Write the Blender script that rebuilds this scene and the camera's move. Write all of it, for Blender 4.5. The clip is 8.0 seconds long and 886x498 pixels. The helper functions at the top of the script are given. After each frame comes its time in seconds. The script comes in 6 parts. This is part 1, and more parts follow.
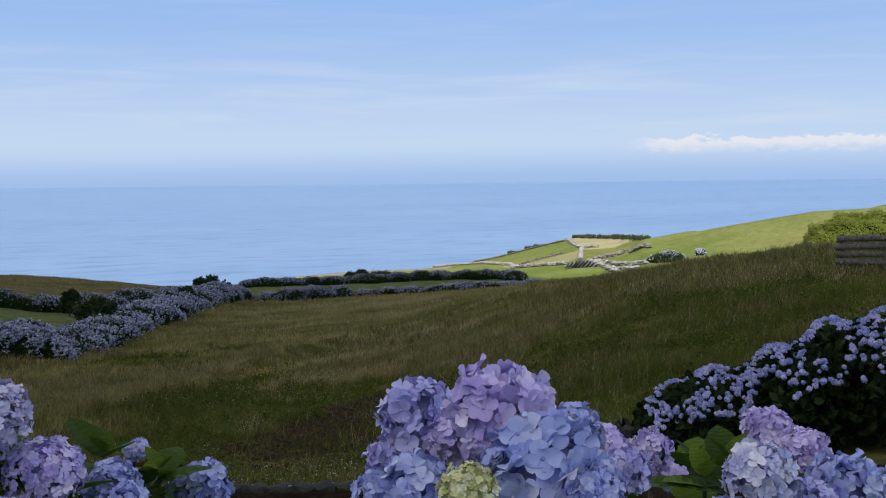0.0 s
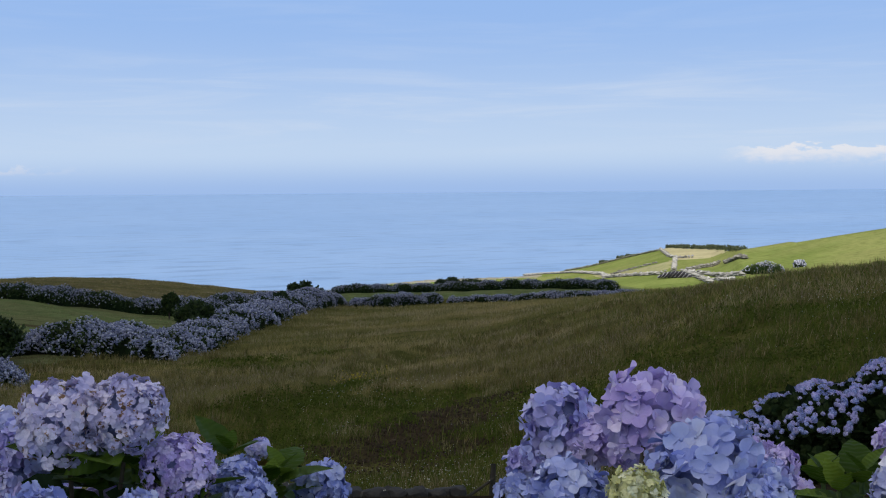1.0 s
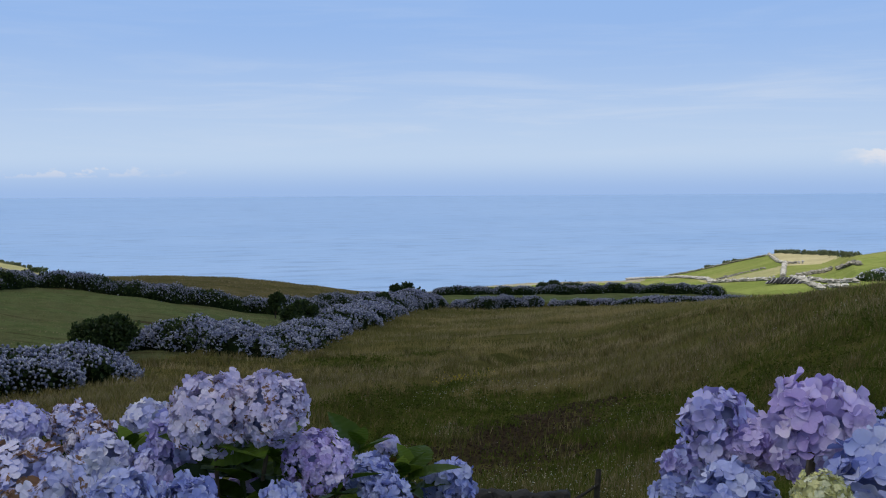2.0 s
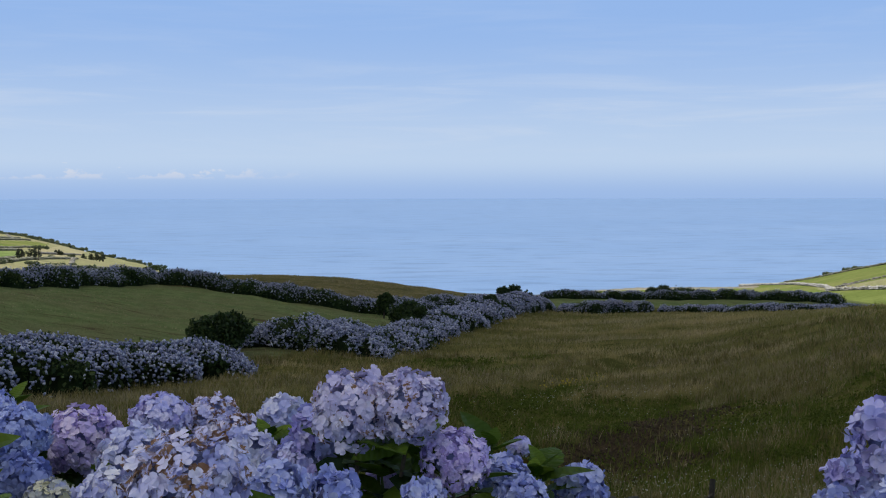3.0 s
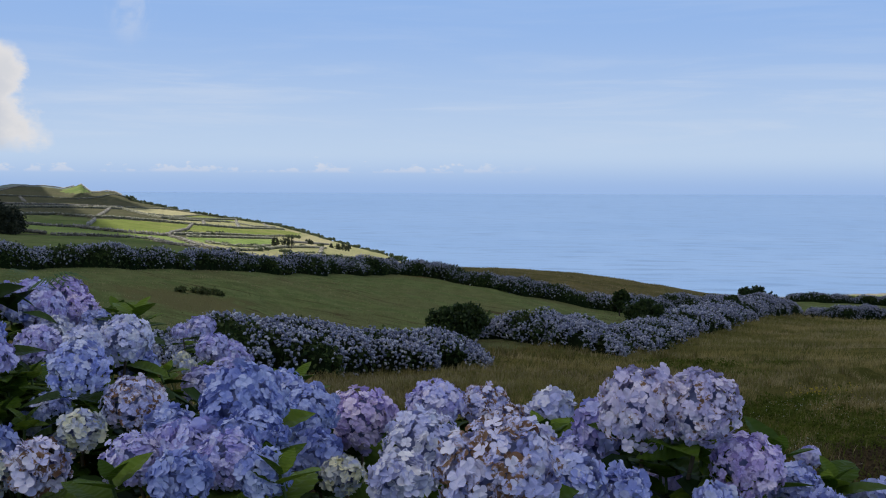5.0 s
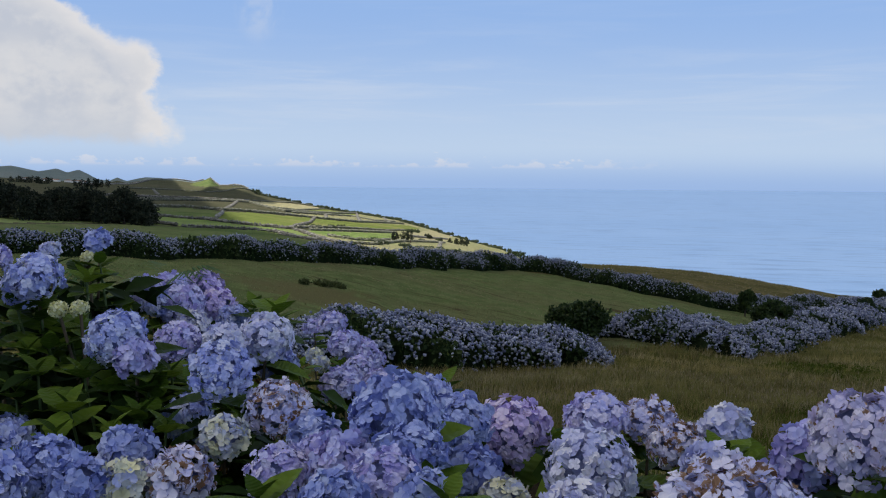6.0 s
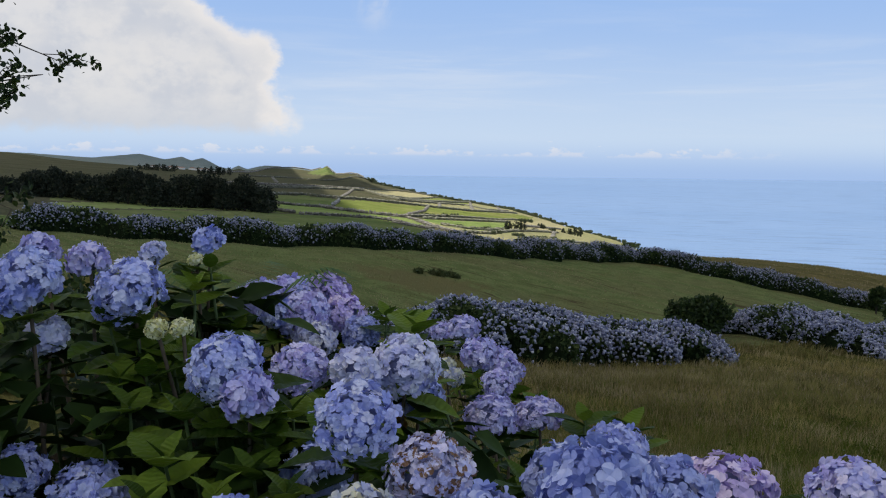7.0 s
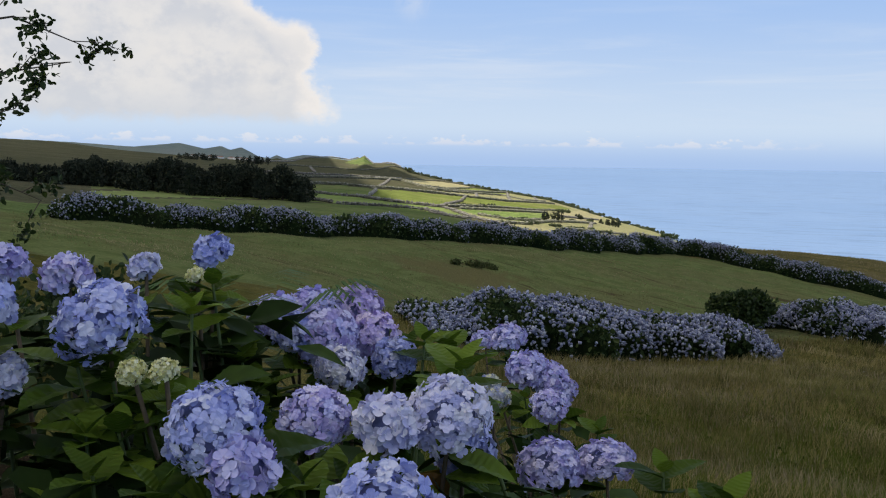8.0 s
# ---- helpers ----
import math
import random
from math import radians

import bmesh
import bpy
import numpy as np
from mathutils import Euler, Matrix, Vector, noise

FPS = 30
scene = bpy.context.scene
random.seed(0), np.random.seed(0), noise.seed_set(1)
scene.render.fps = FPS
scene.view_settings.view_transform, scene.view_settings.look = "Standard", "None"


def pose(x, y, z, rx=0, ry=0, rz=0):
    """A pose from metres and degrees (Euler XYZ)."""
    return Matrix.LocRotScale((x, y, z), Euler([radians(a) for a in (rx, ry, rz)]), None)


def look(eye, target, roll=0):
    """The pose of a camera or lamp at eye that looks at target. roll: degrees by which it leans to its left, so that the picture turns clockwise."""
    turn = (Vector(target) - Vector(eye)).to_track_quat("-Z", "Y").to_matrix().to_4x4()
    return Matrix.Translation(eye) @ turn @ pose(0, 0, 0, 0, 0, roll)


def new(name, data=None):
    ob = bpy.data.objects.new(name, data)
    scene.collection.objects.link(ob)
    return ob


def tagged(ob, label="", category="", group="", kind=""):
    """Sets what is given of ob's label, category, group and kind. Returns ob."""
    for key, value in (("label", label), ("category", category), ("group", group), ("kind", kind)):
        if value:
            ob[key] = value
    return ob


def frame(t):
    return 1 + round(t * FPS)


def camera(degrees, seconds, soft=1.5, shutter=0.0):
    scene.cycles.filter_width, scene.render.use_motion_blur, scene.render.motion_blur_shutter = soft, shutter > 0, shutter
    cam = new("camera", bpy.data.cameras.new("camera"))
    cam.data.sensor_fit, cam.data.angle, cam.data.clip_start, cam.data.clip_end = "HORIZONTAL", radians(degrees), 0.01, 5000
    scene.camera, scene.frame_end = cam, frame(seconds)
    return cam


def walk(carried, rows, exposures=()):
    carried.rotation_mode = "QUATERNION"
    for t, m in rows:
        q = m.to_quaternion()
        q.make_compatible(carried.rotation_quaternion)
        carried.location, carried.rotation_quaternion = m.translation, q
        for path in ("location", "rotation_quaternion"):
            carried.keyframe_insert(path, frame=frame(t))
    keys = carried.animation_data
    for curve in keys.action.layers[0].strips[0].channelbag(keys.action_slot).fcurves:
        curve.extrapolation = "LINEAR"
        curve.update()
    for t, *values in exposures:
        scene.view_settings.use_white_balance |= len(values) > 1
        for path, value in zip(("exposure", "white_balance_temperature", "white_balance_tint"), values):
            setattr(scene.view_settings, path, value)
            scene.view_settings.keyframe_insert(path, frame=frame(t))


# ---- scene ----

EYE = 1.7          # eye height over the lane bank; the lane is z = 0
SEA = -98.0        # level of the sea

cam = camera(47.72, 8.0, soft=1.1)


def row(t, x, y, z, turn, tilt, lean):
    return t, pose(x, y, EYE + z, 90 + tilt, 0, turn) @ pose(0, 0, 0, 0, 0, lean)


walk(cam, [
    row(0.0, 0.000, 0.000, 0.000, -21.05, -4.87, -0.66),
    row(0.5, -0.027, -0.003, 0.002, -18.44, -4.52, -0.57),
    row(1.0, -0.062, -0.005, 0.002, -15.87, -4.36, -0.46),
    row(1.5, -0.097, -0.012, 0.006, -12.89, -4.26, -0.42),
    row(3.0, -0.191, -0.027, 0.006, -3.94, -4.01, -0.09),
    row(3.5, -0.221, -0.029, 0.004, 0.00, -3.94, 0.00),
    row(4.0, -0.242, -0.028, 0.004, 3.52, -4.03, 0.04),
    row(4.5, -0.273, -0.026, 0.003, 6.42, -4.20, 0.13),
    row(6.0, -0.434, 0.162, -0.007, 16.23, -4.62, 0.51),
    row(6.5, -0.603, 0.412, -0.018, 19.69, -4.98, 0.59),
    row(7.0, -0.745, 0.653, -0.012, 22.68, -5.30, 0.69),
    row(7.5, -0.870, 0.880, -0.010, 24.24, -5.60, 0.73),
    row(8.0, -0.952, 1.070, -0.002, 24.78, -5.90, 0.83),
], [(0.0, 0.02, 6560, 10), (1.5, -0.04, 6500, 10), (3.0, -0.06, 6500, 10), (4.5, -0.08, 6500, 10), (6.0, -0.08, 6560, 10), (6.5, -0.03, 6650, 10), (7.0, 0.05, 6780, 10), (7.5, 0.10, 6900, 10), (8.0, 0.12, 6980, 10)])

# ---- sky, sun ----
SUN_HEIGHT, SUN_TURN = 46.0, 200.0      # degrees above the horizon; bearing it stands at, clockwise from +y
world = bpy.data.worlds.new("sky")
scene.world = world
world.use_nodes = True


class Nodes:
    """Short calls for building a node tree."""

    def __init__(self, tree):
        self.tree = tree
        tree.nodes.clear()

    def add(self, kind, **settings):
        node = self.tree.nodes.new(kind)
        for key, value in settings.items():
            setattr(node, key, value)
        return node

    def link(self, a, b):
        self.tree.links.new(a, b)

    def put(self, socket, value):
        if isinstance(value, bpy.types.NodeSocket):
            self.link(value, socket)
        elif isinstance(value, tuple) and len(value) == 3 and socket.type == "RGBA":
            socket.default_value = (*value, 1)
        else:
            socket.default_value = value

    def math(self, op, a, b=0.0, c=0.0, clamp=False):
        n = self.add("ShaderNodeMath", operation=op, use_clamp=clamp)
        for s, v in zip(n.inputs, (a, b, c)):
            self.put(s, v)
        return n.outputs[0]

    def ramp(self, x, lo, hi, a=0.0, b=1.0, smooth=True):
        n = self.add("ShaderNodeMapRange", interpolation_type="SMOOTHSTEP" if smooth else "LINEAR")
        for s, v in zip(n.inputs[:5], (x, lo, hi, a, b)):
            self.put(s, v)
        return n.outputs[0]

    def mix(self, f, a, b, blend="MIX"):
        n = self.add("ShaderNodeMix", data_type="RGBA", blend_type=blend)
        for s, v in zip((n.inputs[0], n.inputs[6], n.inputs[7]), (f, a, b)):
            self.put(s, v)
        return n.outputs[2]

    def noise(self, vector, scale, detail=4.0, rough=0.55, distort=0.0):
        n = self.add("ShaderNodeTexNoise")
        self.put(n.inputs["Vector"], vector)
        n.inputs["Scale"].default_value = scale
        n.inputs["Detail"].default_value = detail
        n.inputs["Roughness"].default_value = rough
        n.inputs["Distortion"].default_value = distort
        return n.outputs["Fac"]

    def scaled(self, vector, x, y, z, place=(0, 0, 0), turn=0.0):
        n = self.add("ShaderNodeMapping")
        n.inputs["Rotation"].default_value = (0, 0, radians(turn))
        self.put(n.inputs["Vector"], vector)
        n.inputs["Scale"].default_value = (x, y, z)
        n.inputs["Location"].default_value = place
        return n.outputs[0]


def build_sky():
    n = Nodes(world.node_tree)
    out = n.add("ShaderNodeOutputWorld")
    back = n.add("ShaderNodeBackground")
    sky = n.add("ShaderNodeTexSky", sky_type="NISHITA", sun_disc=False, sun_elevation=radians(SUN_HEIGHT),
                sun_rotation=radians(SUN_TURN), altitude=100, air_density=1.0, dust_density=1.2, ozone_density=2.0)
    way = n.add("ShaderNodeTexCoord").outputs["Generated"]
    parts = n.add("ShaderNodeSeparateXYZ")
    n.link(way, parts.inputs[0])
    x, y, z = parts.outputs
    height = n.math("DEGREES", n.math("ARCSINE", z))
    turn = n.math("DEGREES", n.math("ARCTAN2", n.math("MULTIPLY", x, -1.0), y))
    flat = n.add("ShaderNodeCombineXYZ")
    n.link(turn, flat.inputs[0])
    n.link(height, flat.inputs[1])
    flat = flat.outputs[0]
    blue = n.mix(n.ramp(height, 0.0, 9.5), (5.35, 6.75, 8.75), (3.1, 4.95, 8.55))
    base = n.mix(n.ramp(height, 25.0, 60.0), blue, sky.outputs[0])
    # broken cloud overhead
    broken = n.noise(n.scaled(way, 1.6, 1.6, 2.4), 1.5, 5.0, 0.55)
    broken = n.math("MULTIPLY", n.ramp(broken, 0.34, 0.58), n.ramp(height, 16.0, 34.0))
    base = n.mix(n.math("MULTIPLY", broken, 0.85), base, (6.2, 6.05, 5.9))
    # thin high streaks
    veil = n.noise(n.scaled(flat, 0.06, 0.75, 1), 1.0, 7.0, 0.62, 0.5)
    veil = n.math("MULTIPLY", n.ramp(veil, 0.44, 0.72), n.math("MULTIPLY", n.ramp(height, 0.5, 2.5), n.ramp(height, 4.0, 8.0, 1.0, 0.25)))
    base = n.mix(n.math("MULTIPLY", veil, 0.42), base, (6.6, 7.4, 8.7))
    # a row of small cumulus over the horizon
    puffs = n.noise(n.scaled(flat, 0.75, 1.5, 1), 1.0, 5.0, 0.62)
    lift = n.ramp(height, 0.0, 1.1, 0.10, -0.24, False)
    puffs = n.ramp(n.math("ADD", puffs, lift), 0.50, 0.60)
    puffs = n.math("MULTIPLY", puffs, n.ramp(height, -0.05, 0.15))
    puffs = n.math("MULTIPLY", puffs, n.ramp(turn, 2.0, 10.0))
    base = n.mix(n.math("MULTIPLY", puffs, 0.7), base, (8.4, 8.3, 8.4))
    # a long low cumulus far down the coast
    rough = n.noise(n.scaled(flat, 0.5, 1.6, 1), 1.0, 6.0, 0.6)
    heaps = n.noise(n.scaled(flat, 1.1, 2.4, 1, (5.0, 2.0, 0)), 1.0, 6.0, 0.62)
    top = n.math("SUBTRACT", n.math("ADD", n.math("MULTIPLY", n.math("ADD", rough, heaps), 1.15), 0.20), height)
    low = n.math("ADD", height, n.math("MULTIPLY", n.math("SUBTRACT", heaps, 0.5), 1.6))
    bank = n.math("MULTIPLY", n.ramp(top, 0.0, 0.22), n.ramp(low, 0.2, 1.1))
    bank = n.math("MULTIPLY", bank, n.ramp(n.math("ADD", turn, n.math("MULTIPLY", rough, 3.0)), -29.5, -32.5))
    base = n.mix(n.math("MULTIPLY", bank, 0.72), base, (8.6, 8.4, 8.5))
    # the great cumulus over the headland
    big = n.noise(n.scaled(flat, 0.28, 0.34, 1, (3.0, 1.0, 0)), 1.0, 7.0, 0.55)
    small = n.noise(n.scaled(flat, 0.9, 1.1, 1), 1.0, 5.0, 0.6)
    aside = n.math("POWER", n.math("DIVIDE", n.math("ABSOLUTE", n.math("SUBTRACT", turn, 45.5)), 14.0), 2.0)
    above = n.math("POWER", n.math("DIVIDE", n.math("ABSOLUTE", n.math("SUBTRACT", height, 2.8)), 7.2), 2.0)
    inside = n.math("MULTIPLY", n.math("SUBTRACT", 1.0, n.math("SQRT", n.math("ADD", aside, above))), 11.0)
    inside = n.math("ADD", inside, n.math("MULTIPLY", n.math("SUBTRACT", big, 0.5), 2.2))
    puffy = n.add("ShaderNodeTexVoronoi", feature="SMOOTH_F1")
    puffy.inputs["Scale"].default_value, puffy.inputs["Smoothness"].default_value = 0.42, 0.35
    bent = n.add("ShaderNodeVectorMath", operation="ADD")
    n.link(flat, bent.inputs[0])
    shove = n.add("ShaderNodeCombineXYZ")
    n.link(n.math("MULTIPLY", big, 2.5), shove.inputs[0])
    n.link(n.math("MULTIPLY", small, 1.6), shove.inputs[1])
    n.link(shove.outputs[0], bent.inputs[1])
    n.link(bent.outputs[0], puffy.inputs["Vector"])
    heads = n.math("SUBTRACT", 0.45, puffy.outputs["Distance"])
    inside = n.math("ADD", inside, n.math("ADD", n.math("ADD", n.math("MULTIPLY", heads, 1.6), 0.55), n.math("MULTIPLY", n.math("SUBTRACT", small, 0.5), 1.8)))
    foot = n.ramp(n.math("ADD", height, n.math("MULTIPLY", n.math("SUBTRACT", small, 0.5), 1.2)), 0.9, 1.8)
    cumulus = n.math("MULTIPLY", n.ramp(inside, -0.15, 0.75), foot)
    body = n.mix(n.ramp(n.math("ADD", n.math("MULTIPLY", big, 0.6), n.math("MULTIPLY", small, 0.4)), 0.40, 0.60), (5.7, 6.05, 6.8), (7.0, 7.1, 7.4))
    body = n.mix(n.math("MULTIPLY", n.ramp(heads, -0.15, 0.25), 0.4), body, (7.5, 7.45, 7.5))
    body = n.mix(n.ramp(height, 1.2, 3.6, 0.75, 0.0), body, (5.5, 6.0, 6.9))
    body = n.mix(n.ramp(inside, 0.2, 1.9), (8.2, 8.0, 7.95), body)
    base = n.mix(n.math("MULTIPLY", cumulus, 0.93), base, body)
    # a thin wisp that has drifted off the great cumulus
    curl = n.noise(n.scaled(flat, 0.45, 0.22, 1, (1.0, 4.0, 0), 25), 1.0, 5.0, 0.6, 0.8)
    off = n.math("SQRT", n.math("ADD", n.math("POWER", n.math("DIVIDE", n.math("SUBTRACT", turn, 26.6), 1.6), 2.0), n.math("POWER", n.math("DIVIDE", n.math("SUBTRACT", height, 8.8), 2.4), 2.0)))
    wisp = n.math("MULTIPLY", n.ramp(off, 1.0, 0.3), n.ramp(curl, 0.42, 0.62))
    base = n.mix(n.math("MULTIPLY", wisp, 0.28), base, (7.4, 7.7, 8.3))
    # haze over the far sea
    base = n.mix(n.ramp(height, -1.1, 1.3, 1.0, 0.0), base, (3.5, 5.1, 8.2))
    n.link(base, back.inputs[0])
    back.inputs[1].default_value = 0.10
    n.link(back.outputs[0], out.inputs[0])


build_sky()
sun = new("sun", bpy.data.lights.new("sun", "SUN"))
sun.data.energy, sun.data.angle, sun.data.color = 5.0, radians(0.53), (1.0, 0.94, 0.84)
b = radians(SUN_TURN)
SUN_WAY = Vector((math.sin(b) * math.cos(radians(SUN_HEIGHT)), math.cos(b) * math.cos(radians(SUN_HEIGHT)), math.sin(radians(SUN_HEIGHT))))
sun.matrix_world = look((0, 0, 300), Vector((0, 0, 300)) - SUN_WAY)

# ---- materials ----


def surface(name, rough=0.8, bump=None, metal=0.0, specular=0.3):
    """A material with its Nodes, a Principled node and the object's own coordinates."""
    mat = bpy.data.materials.new(name)
    mat.use_nodes = True
    n = Nodes(mat.node_tree)
    out = n.add("ShaderNodeOutputMaterial")
    bsdf = n.add("ShaderNodeBsdfPrincipled")
    bsdf.inputs["Roughness"].default_value = rough
    bsdf.inputs["Metallic"].default_value = metal
    bsdf.inputs["Specular IOR Level"].default_value = specular
    n.link(bsdf.outputs[0], out.inputs[0])
    where = n.add("ShaderNodeTexCoord").outputs["Object"]
    return mat, n, bsdf, where


def relief(n, bsdf, height, strength, distance):
    b = n.add("ShaderNodeBump")
    b.inputs["Strength"].default_value, b.inputs["Distance"].default_value = strength, distance
    n.link(height, b.inputs["Height"])
    n.link(b.outputs[0], bsdf.inputs["Normal"])


def ground_material(name, low, high, dry, scale, streak=0.35, worn=None, swath=None):
    """Grass seen as cover: two tones, dry streaks and a fine tangle."""
    mat, n, bsdf, where = surface(name, 1.0, specular=0.0)
    wide = n.noise(n.scaled(where, 1, 1.8, 0.2), scale * 0.12, 5, 0.6)
    mid = n.noise(n.scaled(where, 1, 1, 0.2), scale, 5, 0.6)
    fine = n.noise(where, scale * 9, 4, 0.7)
    color = n.mix(n.ramp(mid, 0.40, 0.60), low, high)
    color = n.mix(n.math("MULTIPLY", n.ramp(wide, 0.46, 0.60), streak), color, dry)
    color = n.mix(n.math("MULTIPLY", n.ramp(fine, 0.35, 0.75), 0.5), color, tuple(c * 0.5 for c in low))
    if swath:
        turn, tone = swath
        cut = n.noise(n.scaled(where, 0.22, 1.5, 0.2, (3, 5, 0), turn), 1.1, 6, 0.7, 0.8)
        some = n.noise(n.scaled(where, 0.05, 0.12, 0.2, (1, 2, 0), turn), 1.0, 3)
        color = n.mix(n.math("MULTIPLY", n.ramp(cut, 0.54, 0.64), n.ramp(some, 0.42, 0.58, 0.15, 0.9)), color, tone)
    if worn:
        x, y, wide, soil_color = worn
        off = n.add("ShaderNodeVectorMath", operation="DISTANCE")
        n.link(n.scaled(where, 1, 1, 0), off.inputs[0])
        off.inputs[1].default_value = (x, y, 0)
        edge = n.math("ADD", n.math("DIVIDE", off.outputs["Value"], wide), n.math("MULTIPLY", n.math("SUBTRACT", mid, 0.5), 2.4))
        color = n.mix(n.ramp(edge, 0.45, 1.15, 1.0, 0.0), color, soil_color)
    n.link(color, bsdf.inputs["Base Color"])
    relief(n, bsdf, fine, 0.7, 0.25 / scale)
    return mat


def island_material(name, tones, rough=0.6, clear=0.0, specular=0.25, grain=30.0, patches=None, mottle=0.35):
    """Many small pieces in one mesh, each with its own tone out of a few."""
    mat, n, bsdf, where = surface(name, rough, specular=specular)
    pick = n.add("ShaderNodeNewGeometry").outputs["Random Per Island"]
    r = n.add("ShaderNodeValToRGB")
    r.color_ramp.interpolation = "LINEAR"
    while len(r.color_ramp.elements) < len(tones):
        r.color_ramp.elements.new(0.5)
    for i, (e, c) in enumerate(zip(r.color_ramp.elements, tones)):
        e.position, e.color = i / (len(tones) - 1), (*c, 1)
    n.link(pick, r.inputs[0])
    fine = n.noise(where, grain, 3)
    color = n.mix(n.math("MULTIPLY", n.ramp(fine, 0.3, 0.75), mottle), r.outputs[0], tuple(c * 0.55 for c in tones[0]))
    if patches:
        size, tint, amount = patches
        spread = n.noise(n.scaled(where, 1, 1, 0.2), size, 5, 0.62)
        color = n.mix(n.math("MULTIPLY", n.ramp(spread, 0.42, 0.54), amount), color, tint)
        straw = n.noise(n.scaled(where, 0.16, 1.3, 0.2, (9, 4, 0), -38), size * 3.4, 5, 0.6, 0.6)
        color = n.mix(n.math("MULTIPLY", n.ramp(straw, 0.50, 0.60), 0.7), color, (0.40, 0.32, 0.19))
        shade = n.noise(n.scaled(where, 0.20, 1.0, 0.2, (2, 7, 0), -38), size * 4.5, 5, 0.6, 0.6)
        color = n.mix(n.math("MULTIPLY", n.ramp(shade, 0.52, 0.62), 0.55), color, tuple(0.6 * c for c in tint))
    n.link(color, bsdf.inputs["Base Color"])
    if clear:
        thin = n.add("ShaderNodeBsdfTranslucent")
        n.link(color, thin.inputs[0])
        both = n.add("ShaderNodeMixShader")
        both.inputs[0].default_value = clear
        out = [k for k in n.tree.nodes if k.type == "OUTPUT_MATERIAL"][0]
        n.link(bsdf.outputs[0], both.inputs[1])
        n.link(thin.outputs[0], both.inputs[2])
        n.link(both.outputs[0], out.inputs[0])
    return mat


MEADOW = ground_material("meadow_grass", (0.086, 0.088, 0.025), (0.145, 0.132, 0.040), (0.215, 0.176, 0.074), 1.2, worn=(5.2, 19.8, 2.8, (0.060, 0.043, 0.025)))
DRY_MEADOW = ground_material("dry_meadow_grass", (0.135, 0.120, 0.050), (0.190, 0.160, 0.072), (0.240, 0.195, 0.105), 0.5)
MOWN = ground_material("mown_grass", (0.138, 0.176, 0.064), (0.190, 0.228, 0.088), (0.195, 0.165, 0.085), 0.9, 0.4, worn=(-20.5, 46.3, 3.6, (0.160, 0.148, 0.066)), swath=(-33, (0.085, 0.062, 0.034)))
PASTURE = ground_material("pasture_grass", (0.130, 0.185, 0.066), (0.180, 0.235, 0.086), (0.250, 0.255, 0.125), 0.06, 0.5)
# Far pasture colours set a little pale, standing in for haze.
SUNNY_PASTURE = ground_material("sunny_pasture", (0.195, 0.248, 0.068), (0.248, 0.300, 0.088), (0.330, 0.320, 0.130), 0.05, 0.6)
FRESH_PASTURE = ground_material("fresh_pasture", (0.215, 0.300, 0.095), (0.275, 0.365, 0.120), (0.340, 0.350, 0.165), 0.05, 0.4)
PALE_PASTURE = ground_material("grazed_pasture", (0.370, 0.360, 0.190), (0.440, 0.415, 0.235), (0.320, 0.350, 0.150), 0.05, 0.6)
HAY = ground_material("hay_field", (0.465, 0.425, 0.250), (0.530, 0.480, 0.290), (0.420, 0.415, 0.210), 0.05, 0.5)
# Brown rough pasture, its colour also darkened for the shade on the headland's crest.
ROUGH_SHADED = ground_material("shaded_rough_pasture", (0.105, 0.110, 0.066), (0.135, 0.135, 0.082), (0.160, 0.148, 0.098), 0.04, 0.5)
SHORE = ground_material("pale_shore_turf", (0.340, 0.320, 0.250), (0.410, 0.385, 0.315), (0.360, 0.340, 0.235), 0.06)
# Far hills beyond 2400 m: distance haze mixed into a blue-grey base colour.
HAZED_HILL = ground_material("hazed_far_hill", (0.235, 0.285, 0.265), (0.270, 0.320, 0.295), (0.300, 0.320, 0.300), 0.02, 0.5)
# Very dark brown ground, used within 8.5 m of the lane.
DARK_GROUND = ground_material("dark_near_ground", (0.022, 0.017, 0.011), (0.040, 0.030, 0.019), (0.055, 0.042, 0.026), 3.0)
HEDGE_HEADS = island_material("hydrangea_heads", [(0.17, 0.19, 0.32), (0.37, 0.40, 0.56), (0.78, 0.80, 0.90), (0.48, 0.50, 0.66), (0.24, 0.26, 0.41)], 0.8, 0.15, grain=42.0, mottle=0.8)
HEDGE_LEAVES = island_material("hydrangea_leaves", [(0.022, 0.040, 0.012), (0.042, 0.070, 0.020), (0.075, 0.100, 0.028)], 0.6, 0.2, 0.12)
# Near-black colour for added cores; stands for the shade behind leaves.
CORE_SHADE = ground_material("hedge_core_shade", (0.010, 0.018, 0.008), (0.020, 0.034, 0.012), (0.03, 0.03, 0.015), 4.0)
WALL_STONE = island_material("field_wall_stone", [(0.10, 0.10, 0.085), (0.18, 0.175, 0.155), (0.30, 0.29, 0.27)], 0.9)
BUSH_LEAVES = island_material("bush_leaves", [(0.016, 0.032, 0.010), (0.035, 0.062, 0.014), (0.060, 0.090, 0.020)], 0.55, 0.25)
WOOD_LEAVES = island_material("conifer_needles", [(0.014, 0.022, 0.014), (0.026, 0.036, 0.020), (0.045, 0.050, 0.026)], 0.7, 0.1)


